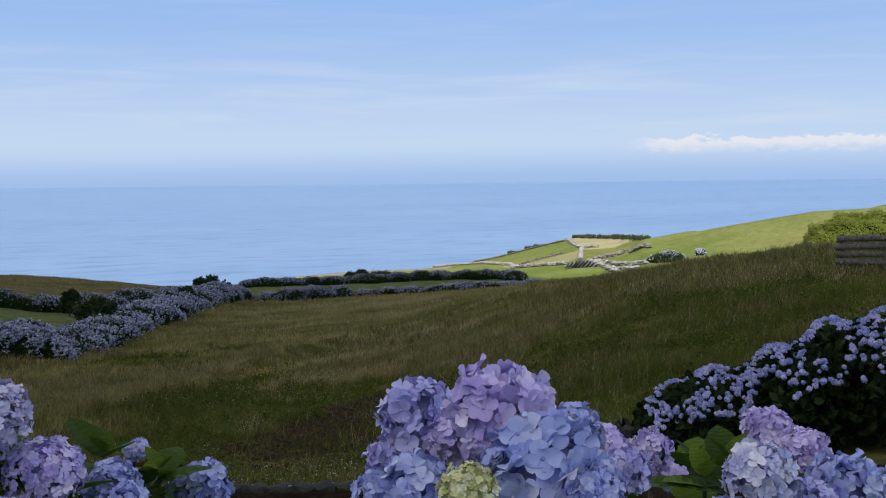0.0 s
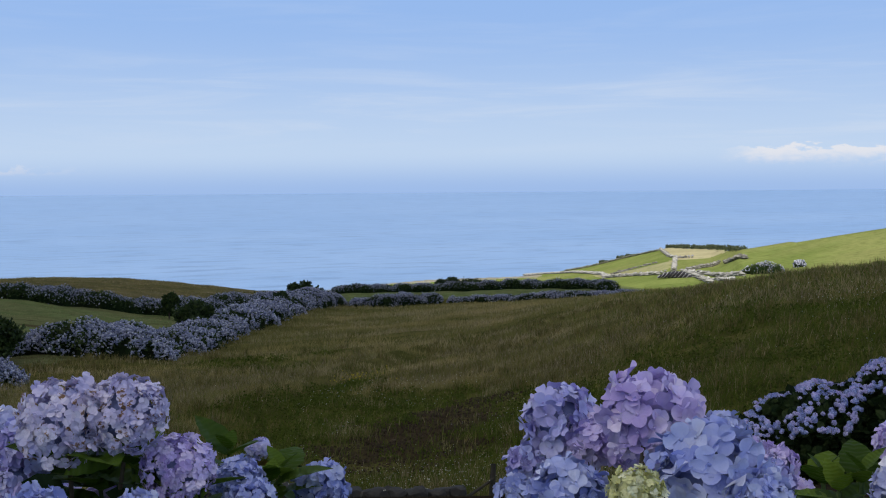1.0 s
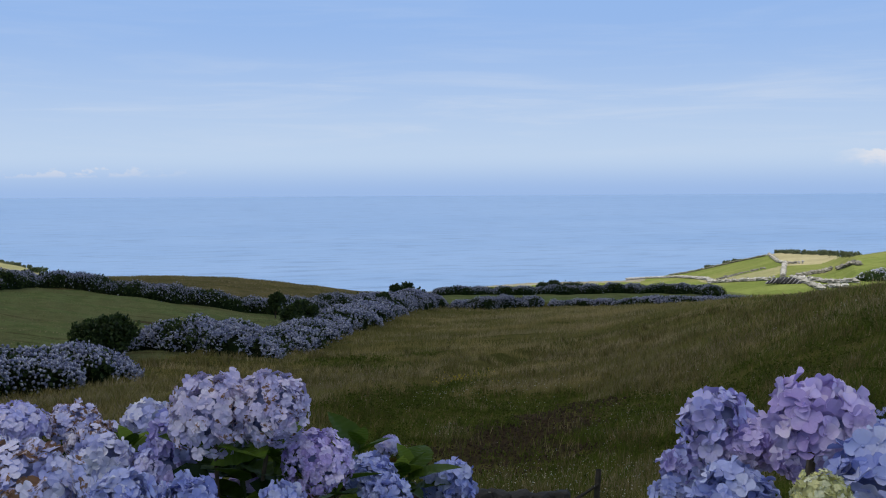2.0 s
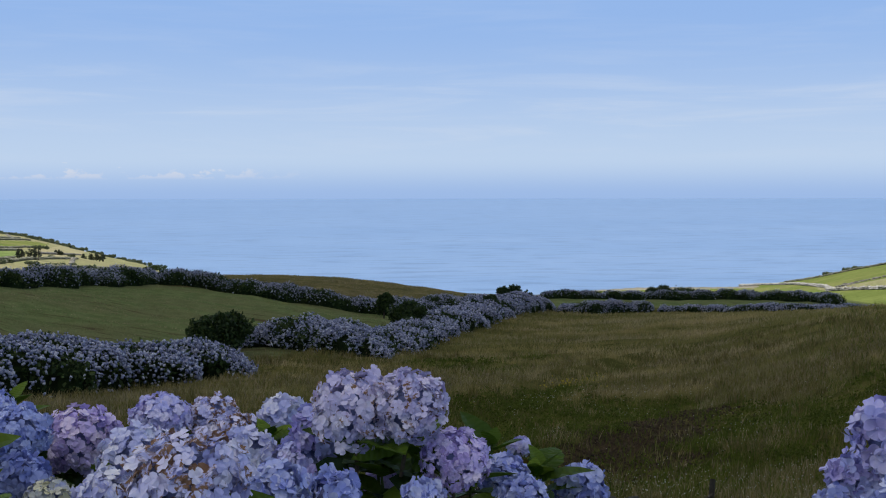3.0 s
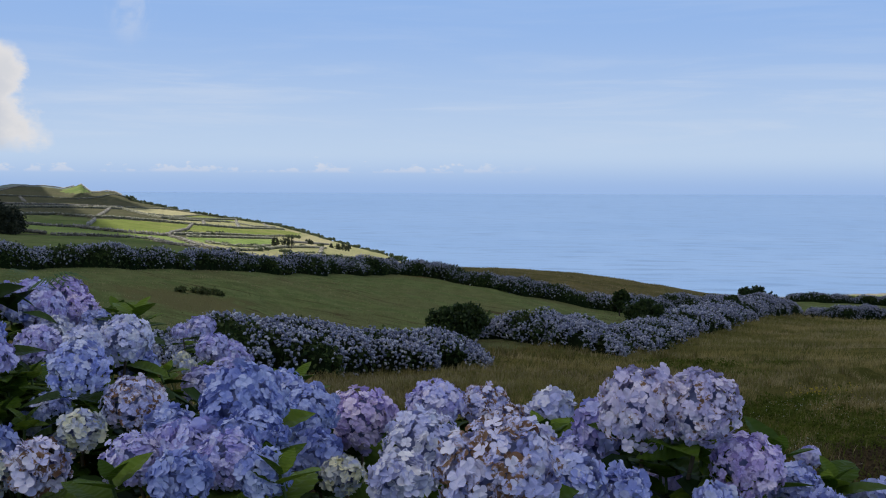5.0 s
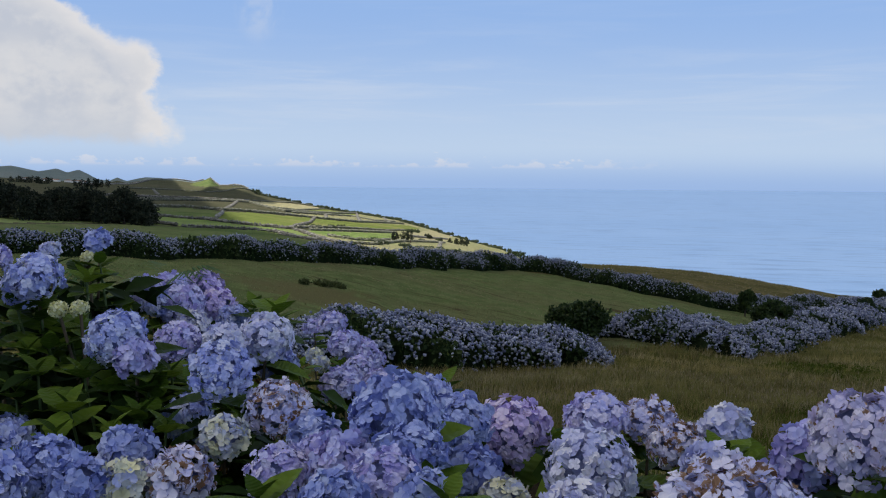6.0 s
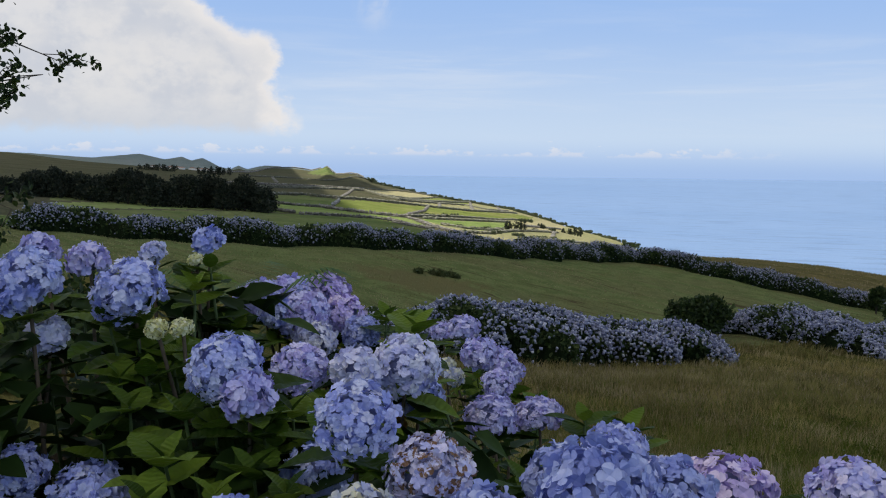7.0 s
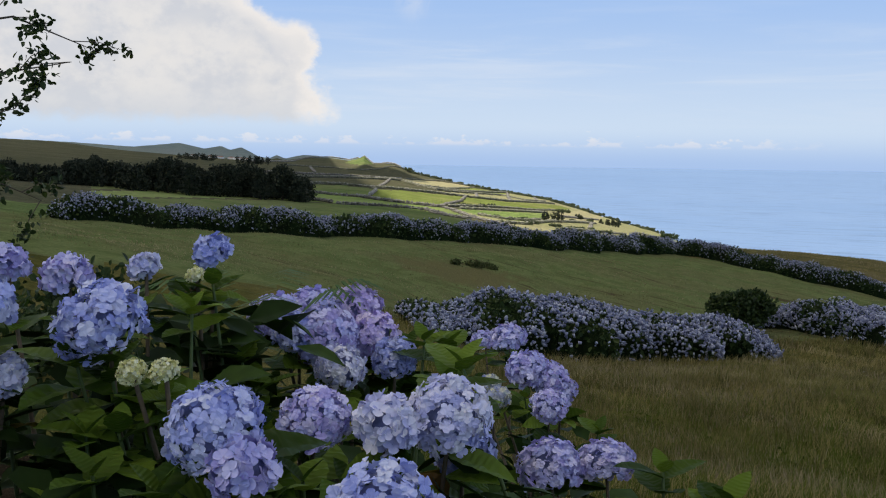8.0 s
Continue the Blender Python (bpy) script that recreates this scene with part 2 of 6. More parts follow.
def sea_material():
    mat, n, bsdf, where = surface("sea_water", 0.30, specular=0.5)
    wide = n.noise(n.scaled(where, 0.0006, 0.0035, 1), 1.0, 5, 0.6, 0.5)
    wide = n.mix(n.ramp(wide, 0.35, 0.65), (0.158, 0.268, 0.462), (0.188, 0.298, 0.490))
    lines = n.noise(n.scaled(where, 0.012, 0.060, 1), 1.0, 5, 0.65, 0.3)
    n.link(n.mix(n.math("MULTIPLY", n.ramp(lines, 0.50, 0.62), 0.75), wide, (0.075, 0.150, 0.29)), bsdf.inputs["Base Color"])
    swell = n.noise(n.scaled(where, 0.012, 0.05, 1), 1.0, 5, 0.6)
    chop = n.noise(n.scaled(where, 0.08, 0.3, 1), 1.0, 4, 0.6)
    relief(n, bsdf, n.math("ADD", swell, n.math("MULTIPLY", chop, 0.5)), 0.20, 4.0)
    return mat


def cloud_material():
    mat, n, bsdf, where = surface("cloud_vapour", 1.0, specular=0.0)
    bsdf.inputs["Base Color"].default_value = (0.9, 0.9, 0.9, 1)
    thin = n.add("ShaderNodeBsdfTranslucent")
    thin.inputs[0].default_value = (0.98, 0.95, 0.90, 1)
    both = n.add("ShaderNodeMixShader")
    both.inputs[0].default_value = 0.76
    out = [k for k in n.tree.nodes if k.type == "OUTPUT_MATERIAL"][0]
    n.link(bsdf.outputs[0], both.inputs[1])
    n.link(thin.outputs[0], both.inputs[2])
    n.link(both.outputs[0], out.inputs[0])
    return mat


# ---- mesh helpers ----
rng = np.random.default_rng(7)


def mesh_of(name, verts, faces, mats, index=None, smooth=False):
    """A mesh from arrays: verts (n, 3), faces (m, 3 or 4)."""
    me = bpy.data.meshes.new(name)
    verts, faces = np.asarray(verts, np.float32), np.asarray(faces, np.int32)
    k = faces.shape[1]
    me.vertices.add(len(verts))
    me.vertices.foreach_set("co", verts.ravel())
    me.loops.add(faces.size)
    me.loops.foreach_set("vertex_index", faces.ravel())
    me.polygons.add(len(faces))
    me.polygons.foreach_set("loop_start", np.arange(0, faces.size, k, dtype=np.int32))
    me.polygons.foreach_set("loop_total", np.full(len(faces), k, np.int32))
    for m in mats if isinstance(mats, (list, tuple)) else [mats]:
        me.materials.append(m)
    if index is not None:
        me.polygons.foreach_set("material_index", np.asarray(index, np.int32))
    me.update(calc_edges=True)
    me.polygons.foreach_set("use_smooth", np.full(len(faces), smooth))
    me.validate()
    return me


def part(name, me, parent, label="", kind=""):
    """Links a mesh as one object under a thing or a part."""
    if isinstance(me, tuple):
        bm, mat = me
        data = bpy.data.meshes.new(name)
        bm.to_mesh(data)
        bm.free()
        data.materials.append(mat)
        me = data
    ob = new(name, me)
    ob.parent = parent
    return tagged(ob, label, kind=kind)


def turns(count):
    """Random rotation matrices (count, 3, 3)."""
    q = rng.normal(size=(count, 4))
    q /= np.linalg.norm(q, axis=1)[:, None]
    w, x, y, z = q.T
    return np.stack([1 - 2 * (y * y + z * z), 2 * (x * y - z * w), 2 * (x * z + y * w),
                     2 * (x * y + z * w), 1 - 2 * (x * x + z * z), 2 * (y * z - x * w),
                     2 * (x * z - y * w), 2 * (y * z + x * w), 1 - 2 * (x * x + y * y)], 1).reshape(-1, 3, 3)


def scatter(shape, faces, places, rots, sizes):
    """Copies of one small shape joined into arrays."""
    count, k = len(places), len(shape)
    s = np.asarray(sizes).reshape(count, 1, -1)
    v = np.einsum("nij,nkj->nki", rots, shape[None] * s)
    v += places[:, None]
    f = faces[None] + (np.arange(count) * k)[:, None, None]
    return v.reshape(-1, 3), f.reshape(-1, faces.shape[1])


def ico(level):
    bm = bmesh.new()
    bmesh.ops.create_icosphere(bm, subdivisions=level, radius=1)
    v = np.array([x.co[:] for x in bm.verts])
    f = np.array([[x.index for x in y.verts] for y in bm.faces])
    bm.free()
    return v, f


ICO1, ICO2 = ico(1), ico(2)
BUD = (np.array([[1, 0, 0], [-1, 0, 0], [0, 1, 0], [0, -1, 0], [0, 0, 1], [0, 0, -1]], float),
       np.array([[0, 2, 4], [2, 1, 4], [1, 3, 4], [3, 0, 4], [2, 0, 5], [1, 2, 5], [3, 1, 5], [0, 3, 5]]))
LEAF = (np.array([[0, 0, 0], [0.32, 0.35, 0.06], [0.28, 0.72, 0.05], [0, 1.05, -0.06], [-0.28, 0.72, 0.05], [-0.32, 0.35, 0.06]], float),
        np.array([[0, 1, 2, 3], [0, 3, 4, 5]]))

# ---- the lie of the land ----
BEARINGS = [-60, -44, -38, -33, -27, -18, -10, -3, 7, 14, 23, 33, 45, 60]        # degrees, left is positive
RANGES = [0, 5, 13, 25, 40, 60, 80, 124, 150, 200]
SLOPES = [                                                                     # height under the eye along each bearing
    [-1.7, -1.7, -3.0, -2.6, -2.0, -2.5, -4.0, -9.0, -12, -20],
    [-1.7, -1.75, -3.4, -2.7, -3.25, -5.3, -8.0, -14, -18, -25],
    [-1.7, -1.75, -3.7, -3.25, -3.75, -5.6, -8.2, -15, -19, -26],
    [-1.7, -1.8, -3.8, -3.45, -4.35, -6.7, -9.1, -16, -19, -26],
    [-1.7, -1.8, -4.1, -4.4, -5.5, -7.4, -9.8, -15.2, -17.2, -27],
    [-1.7, -1.8, -4.5, -5.6, -7.3, -9.2, -11.2, -16.2, -17.3, -28],
    [-1.7, -1.8, -4.5, -5.9, -7.7, -9.9, -12.0, -16.5, -17.5, -28],
    [-1.7, -1.8, -4.3, -5.8, -7.8, -10.0, -11.5, -13.6, -17, -26],
]
SLOPES += [
    [-1.7, -1.8, -3.9, -5.6, -7.6, -8.9, -9.5, -11.7, -15.5, -22],
    [-1.7, -1.8, -3.9, -5.6, -7.8, -7.8, -8.1, -12.0, -15.5, -22],
    [-1.7, -1.8, -3.8, -5.4, -6.9, -6.1, -7.2, -11.5, -14.5, -20],
    [-1.7, -1.8, -3.2, -4.2, -4.8, -5.2, -6.2, -10.5, -13.5, -19],
    [-1.7, -1.8, -2.6, -3.0, -3.4, -4.2, -5.0, -8.0, -10, -15],
    [-1.7, -1.7, -2.0, -2.0, -2.0, -2.2, -2.5, -4.0, -5, -7],
]
# the farther land: bearing, height of its skyline in degrees, how far off that skyline is
FAR_TURN = [-180, -90, -60, -50, -45, -41.4, -37.3, -32.4, -31, -28.5, -26.7, -24.8, -22.9, -21.6, -20, -15, -10, -6, 9, 10.5, 11.5, 12.7, 14.9, 18.7, 23.1, 26.8, 27.15, 27.6, 28.0, 28.35, 28.8, 29.15, 29.33, 29.6]
FAR_LIFT = [1, 0, -1.0, -1.8, -2.4, -2.75, -3.5, -4.3, -4.3, -4.25, -4.7, -5.15, -5.55, -5.8, -5.95, -6.1, -6.5, -7.0, -7.5, -5.9, -5.15, -4.66, -4.1, -3.02, -2.32, -1.56, -1.30, -1.09, -1.03, -1.09, -1.10, -0.84, -0.66, -0.76]
FAR_AWAY = [400, 400, 360, 350, 340, 335, 335, 345, 480, 540, 580, 640, 720, 700, 500, 420, 350, 300, 300, 800, 1000, 1120, 1300, 1500, 1800, 2200, 2250, 2300, 2320, 2340, 2360, 2390, 2400, 2420]
FAR_TURN += [30.2, 31.2, 32.8, 33.8, 34.25, 34.7, 35.3, 36.2, 36.8, 37.3, 38.2, 39.5, 42, 45, 52, 60, 90, 180]
FAR_LIFT += [-0.9, -0.72, -0.63, -0.85, -0.66, -0.86, -0.72, -0.24, -0.40, -0.18, -0.35, -0.05, -0.30, -0.1, 0.2, 0.3, 0.5, 1]
FAR_AWAY += [2500, 2550, 2650, 2750, 2750, 2800, 3200, 3300, 3300, 3300, 3300, 3300, 3000, 2600, 1800, 1200, 700, 400]


BROAD_TURN = [10.5, 11.5, 14.9, 18.7, 23.1, 28, 34, 40, 60, 90, 180]       # the same skyline without its knobs
BROAD_LIFT = [-5.9, -5.15, -4.2, -3.05, -2.35, -1.45, -0.95, -0.6, 0.3, 0.5, 1]


def hermite(xs, ys, x):
    """Smooth curve through knots; ys may be (k, n)."""
    xs, ys = np.asarray(xs, float), np.asarray(ys, float)
    slope = np.gradient(ys, xs, axis=0)
    i = np.clip(np.searchsorted(xs, x) - 1, 0, len(xs) - 2)
    d = xs[i + 1] - xs[i]
    t = np.clip((x - xs[i]) / d, 0, 1)
    a, b = 2 * t ** 3 - 3 * t ** 2 + 1, t ** 3 - 2 * t ** 2 + t
    return a * ys[i] + b * d * slope[i] + (1 - a) * ys[i + 1] + (t ** 3 - t ** 2) * d * slope[i + 1]


GRID_T = np.arange(-60, 60.01, 0.5)
GRID_R = np.concatenate([np.arange(0, 60, 0.5), np.arange(60, 200.1, 2.0)])
_by_range = np.stack([hermite(RANGES, s, GRID_R) for s in SLOPES])               # bearing x range
GRID_Z = np.stack([hermite(BEARINGS, _by_range[:, k], GRID_T) for k in range(len(GRID_R))], 1)


def lumps(x, y):
    return (np.sin(x * 0.9 + 1.3 * np.sin(y * 0.45)) * np.sin(y * 0.8 + 0.7 * np.sin(x * 0.37)) * 0.11
            + np.sin(x * 0.23 + 2 + np.sin(y * 0.13)) * np.sin(y * 0.27 + 1) * 0.10)


# the meadow breaks along a lip into a weedy hollow: bearing, range
LIP_TURN = [-40, -24, -20, -17.5, -14.8, -12, -10, -8, -5.9, -3.3, 0.0, 8.0]
LIP_AWAY = [60, 57, 53, 50, 45.5, 38.5, 35.5, 30.5, 25.0, 22.6, 21.8, 20.5]


def lip(t):
    return np.interp(t, LIP_TURN, LIP_AWAY)


def land(x, y):
    """Height of the ground."""
    x, y = np.asarray(x, float), np.asarray(y, float)
    r, t = np.hypot(x, y), np.degrees(np.arctan2(-x, y))
    tc = np.clip(t, -60, 60)
    fi = (tc + 60) / 0.5
    i = np.clip(fi.astype(int), 0, len(GRID_T) - 2)
    rc = np.minimum(r, 199.9)
    j = np.clip(np.searchsorted(GRID_R, rc, side="right") - 1, 0, len(GRID_R) - 2)
    a, b = fi - i, (rc - GRID_R[j]) / (GRID_R[j + 1] - GRID_R[j])
    near = (GRID_Z[i, j] * (1 - a) + GRID_Z[i + 1, j] * a) * (1 - b) + (GRID_Z[i, j + 1] * (1 - a) + GRID_Z[i + 1, j + 1] * a) * b
    near = near + lumps(x, y) * np.clip((r - 4) / 10, 0, 1)
    brow = np.clip((t + 19) / 4, 0, 1) * np.clip((1 - t) / 4, 0, 1)
    near = near + brow * (0.22 * np.exp(-((r - lip(t) - 1.5) / 2.0) ** 2) - 0.16 * np.exp(-((r - lip(t) + 2.5) / 2.2) ** 2))
    away = np.interp(t, FAR_TURN, FAR_AWAY)
    plain, knob = np.interp(t, BROAD_TURN, BROAD_LIFT), np.interp(t, FAR_TURN, FAR_LIFT)
    knob = np.where(t > 10.5, knob - plain, 0)
    plain = np.where(t > 10.5, plain, np.interp(t, FAR_TURN, FAR_LIFT))
    lift = np.tan(np.radians(plain))
    e0 = (GRID_Z[i, -1] * (1 - a) + GRID_Z[i + 1, -1] * a) / 200
    k = (e0 - lift) / (1 / 200 - 1 / away)
    rr = np.clip(r, 200, None)
    up = np.clip((rr / away - 0.72) / 0.28, 0, 1)
    far = rr * (k / rr + (e0 - k / 200)) + np.minimum(rr, away) * np.radians(knob) * up * up * (3 - 2 * up)
    edge = away * (lift + np.radians(knob))
    far = np.where(r > away, edge - (r - away) * 0.9, far)
    z = np.where(r > 200, far, near)
    return np.maximum(EYE + z, SEA - 12)


def on(turn, r):
    """Point of the ground at a bearing and range."""
    x, y = -math.sin(radians(turn)) * r, math.cos(radians(turn)) * r
    return Vector((x, y, float(land(x, y))))


# fields: near ones by their hedges, the far land in plots between walls


def field_of(t, r):
    """Near fields: 0 meadow, 1 mown."""
    f = np.zeros(t.shape, int)
    hedge_at = np.interp(t, [-11, -6, -2, 1, 6.5, 12, 18, 25, 40, 60], [135, 84, 54, 50, 46, 40, 38, 34, 30, 28])
    f = np.where((t > -3) & (r > hedge_at), 1, f)
    f = np.where((t > -3) & (r > np.interp(t, [-3, 1, 6, 10, 14, 22, 33, 60], [86, 84, 83, 85, 82, 68, 59, 51])), 0, f)
    f = np.where((t < -9) & (r > 132), 1, f)
    return f


def far_range(turn, dip):
    """How far off the long slope past the near fields lies, at a bearing and so many degrees under eye level."""
    away = float(np.interp(turn, FAR_TURN, FAR_AWAY))
    flat = float(np.interp(turn, BROAD_TURN, BROAD_LIFT) if turn > 10.5 else np.interp(turn, FAR_TURN, FAR_LIFT))
    lift, low = math.tan(radians(flat)), float(np.interp(turn, GRID_T, GRID_Z[:, -1])) / 200
    k = (low - lift) / (1 / 200 - 1 / away)
    q = k / (math.tan(radians(dip)) - (low - k / 200)) if math.tan(radians(dip)) < lift else away
    return min(max(q, 200.0), away * 0.995)


def within(t, d, corners):
    """Which of the points (t, d) lie inside a ring of corners."""
    inside = np.zeros(t.shape, bool)
    for (t0, d0), (t1, d1) in zip(corners, corners[1:] + corners[:1]):
        if d0 != d1:
            inside ^= ((d0 > d) != (d1 > d)) & (t < (t1 - t0) * (d - d0) / (d1 - d0) + t0)
    return inside


# plots of the far land: the kind of ground, and the corners by bearing and degrees under eye level
PLOTS = []


def plot(kind, *corners):
    PLOTS.append((kind, list(corners)))


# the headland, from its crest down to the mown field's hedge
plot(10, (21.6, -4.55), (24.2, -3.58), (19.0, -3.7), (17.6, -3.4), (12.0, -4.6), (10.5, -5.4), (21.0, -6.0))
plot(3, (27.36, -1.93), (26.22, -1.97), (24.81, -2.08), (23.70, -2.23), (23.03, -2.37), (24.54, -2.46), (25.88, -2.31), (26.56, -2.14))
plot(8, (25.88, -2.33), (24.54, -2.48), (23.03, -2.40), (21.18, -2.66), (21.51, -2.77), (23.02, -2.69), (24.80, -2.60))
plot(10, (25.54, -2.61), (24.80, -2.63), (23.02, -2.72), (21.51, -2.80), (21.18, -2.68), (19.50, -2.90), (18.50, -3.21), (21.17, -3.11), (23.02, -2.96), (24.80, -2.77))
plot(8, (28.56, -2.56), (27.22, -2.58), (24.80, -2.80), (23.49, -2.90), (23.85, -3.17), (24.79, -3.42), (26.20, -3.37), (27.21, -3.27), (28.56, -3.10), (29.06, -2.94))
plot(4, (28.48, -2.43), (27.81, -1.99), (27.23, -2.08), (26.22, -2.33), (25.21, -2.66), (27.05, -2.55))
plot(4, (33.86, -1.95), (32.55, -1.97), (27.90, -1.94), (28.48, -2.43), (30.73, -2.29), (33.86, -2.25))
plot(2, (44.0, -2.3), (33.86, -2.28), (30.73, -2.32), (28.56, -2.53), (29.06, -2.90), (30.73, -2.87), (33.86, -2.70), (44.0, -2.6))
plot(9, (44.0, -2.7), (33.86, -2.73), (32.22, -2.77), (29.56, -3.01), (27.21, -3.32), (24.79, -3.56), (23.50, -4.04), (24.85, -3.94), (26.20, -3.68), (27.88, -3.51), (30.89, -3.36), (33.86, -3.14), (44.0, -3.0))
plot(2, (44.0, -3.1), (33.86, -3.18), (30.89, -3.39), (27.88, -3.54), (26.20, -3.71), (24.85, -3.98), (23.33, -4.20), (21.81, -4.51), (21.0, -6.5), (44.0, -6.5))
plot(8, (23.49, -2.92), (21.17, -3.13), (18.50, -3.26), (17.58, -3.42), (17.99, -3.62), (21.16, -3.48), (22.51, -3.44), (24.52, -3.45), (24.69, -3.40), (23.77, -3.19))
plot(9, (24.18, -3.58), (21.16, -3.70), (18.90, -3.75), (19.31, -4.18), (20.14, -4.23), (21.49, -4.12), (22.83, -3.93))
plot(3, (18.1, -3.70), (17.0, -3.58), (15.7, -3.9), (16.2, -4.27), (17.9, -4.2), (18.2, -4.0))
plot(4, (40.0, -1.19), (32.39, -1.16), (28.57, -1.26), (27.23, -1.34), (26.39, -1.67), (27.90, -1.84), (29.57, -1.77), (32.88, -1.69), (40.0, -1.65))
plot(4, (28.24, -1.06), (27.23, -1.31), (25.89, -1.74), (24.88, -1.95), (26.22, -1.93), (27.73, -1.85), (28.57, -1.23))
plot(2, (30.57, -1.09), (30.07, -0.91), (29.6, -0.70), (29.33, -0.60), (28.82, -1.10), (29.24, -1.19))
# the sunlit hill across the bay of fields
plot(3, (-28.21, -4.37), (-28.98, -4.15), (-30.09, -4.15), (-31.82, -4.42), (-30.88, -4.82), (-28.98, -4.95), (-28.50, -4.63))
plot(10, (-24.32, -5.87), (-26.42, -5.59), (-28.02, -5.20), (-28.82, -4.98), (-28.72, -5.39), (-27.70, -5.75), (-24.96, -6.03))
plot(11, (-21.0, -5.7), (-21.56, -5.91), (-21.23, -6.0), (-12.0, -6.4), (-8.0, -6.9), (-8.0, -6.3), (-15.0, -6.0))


def dry_hill(t, r):
    """The drier grass beyond the long hedge."""
    return (r > 62) & (t > np.interp(r, [56, 69, 80, 94, 110, 125, 200], [-1.0, -3.1, -5.2, -6.2, -7.3, -9.6, -9.6]))


def bare(t, r):
    """A trodden patch of dark soil in the meadow."""
    return soil(t, r) < 1.0


def soil(t, r):
    """Nought in the middle of the trodden patch, one at its edge."""
    x, y = -np.sin(np.radians(t)) * r, np.cos(np.radians(t)) * r
    u = np.clip(((x - 3.7) * 3.6 + (y - 18.1) * 4.8) / 36.0, 0, 1)           # along the trodden line
    off = np.hypot(x - 3.7 - 3.6 * u, y - 18.1 - 4.8 * u)
    wob = 0.35 * np.sin(x * 2.9 + y * 1.3) + 0.3 * np.sin(x * 1.2 - y * 3.1) + 0.2 * np.sin(x * 6.1 + y * 4.7)
    return off / (1.7 - 0.6 * u) - wob


def build_ground():
    t = np.concatenate([np.arange(-180, -60.1, 4), np.arange(-60, -34, 0.22), np.arange(-34, -20, 0.12), np.arange(-20, 10, 0.22),
                        np.arange(10, 38, 0.12), np.arange(38, 60, 0.22), np.arange(60, 180, 4)])
    far = np.concatenate([1 / np.linspace(1 / 200, 1 / 1500, 78, endpoint=False), np.geomspace(1500, 3700, 34)])
    r = np.concatenate([[0.0, 0.5, 1, 2, 3], np.arange(4, 60, 0.9), np.arange(60, 130, 1.6), np.geomspace(131, 200, 12, endpoint=False), far])
    T, R = np.meshgrid(t, r)
    x, y = -np.sin(np.radians(T)) * R, np.cos(np.radians(T)) * R
    verts = np.stack([x, y, land(x, y)], -1).reshape(-1, 3)
    nt, nr = len(t), len(r)
    a, b = np.meshgrid(np.arange(nt), np.arange(nr - 1))
    f = np.stack([b * nt + a, b * nt + (a + 1) % nt, (b + 1) * nt + (a + 1) % nt, (b + 1) * nt + a], -1).reshape(-1, 4)[:, ::-1]
    mt, mr = T[:-1] + 0.05, (R[:-1] + R[1:]) / 2
    dip = np.degrees(np.arctan2(land(-np.sin(np.radians(mt)) * mr, np.cos(np.radians(mt)) * mr) - EYE, mr))
    kind = np.where((mr < 8.5) & (np.abs(mt) < 80), 5, field_of(mt, mr))
    kind = np.where((kind == 0) & dry_hill(mt, mr), np.where(mt > 14, 2, 7), kind)
    kind = np.where((kind == 0) & (mt > 14) & (mr > 48), 2, kind)
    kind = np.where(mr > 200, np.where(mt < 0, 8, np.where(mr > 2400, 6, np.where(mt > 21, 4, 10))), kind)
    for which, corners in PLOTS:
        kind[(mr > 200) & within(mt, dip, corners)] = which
    me = mesh_of("ground", verts, f, [MEADOW, MOWN, PASTURE, HAY, ROUGH_SHADED, DARK_GROUND, HAZED_HILL, DRY_MEADOW, SUNNY_PASTURE, FRESH_PASTURE, PALE_PASTURE, SHORE], kind.ravel(), True)
    return tagged(new("ground", me), "grassy hillside with meadows and walled pastures falling to the sea", "ground", kind="structure")


build_ground()


def build_sea():
    t = np.radians(np.arange(-180, 180, 3))
    r = np.array([30, 200, 500, 1000, 1800, 2800, 3800, 5450.0])
    T, R = np.meshgrid(t, r)
    v = np.stack([-np.sin(T) * R, np.cos(T) * R, np.full(T.shape, SEA)], -1).reshape(-1, 3)
    n = len(t)
    a, b = np.meshgrid(np.arange(n), np.arange(len(r) - 1))
    f = np.stack([b * n + a, b * n + (a + 1) % n, (b + 1) * n + (a + 1) % n, (b + 1) * n + a], -1).reshape(-1, 4)[:, ::-1]
    return tagged(new("water", mesh_of("water", v, f, sea_material())), "calm pale blue sea reaching to the hazy horizon", "sea", kind="structure")


build_sea()


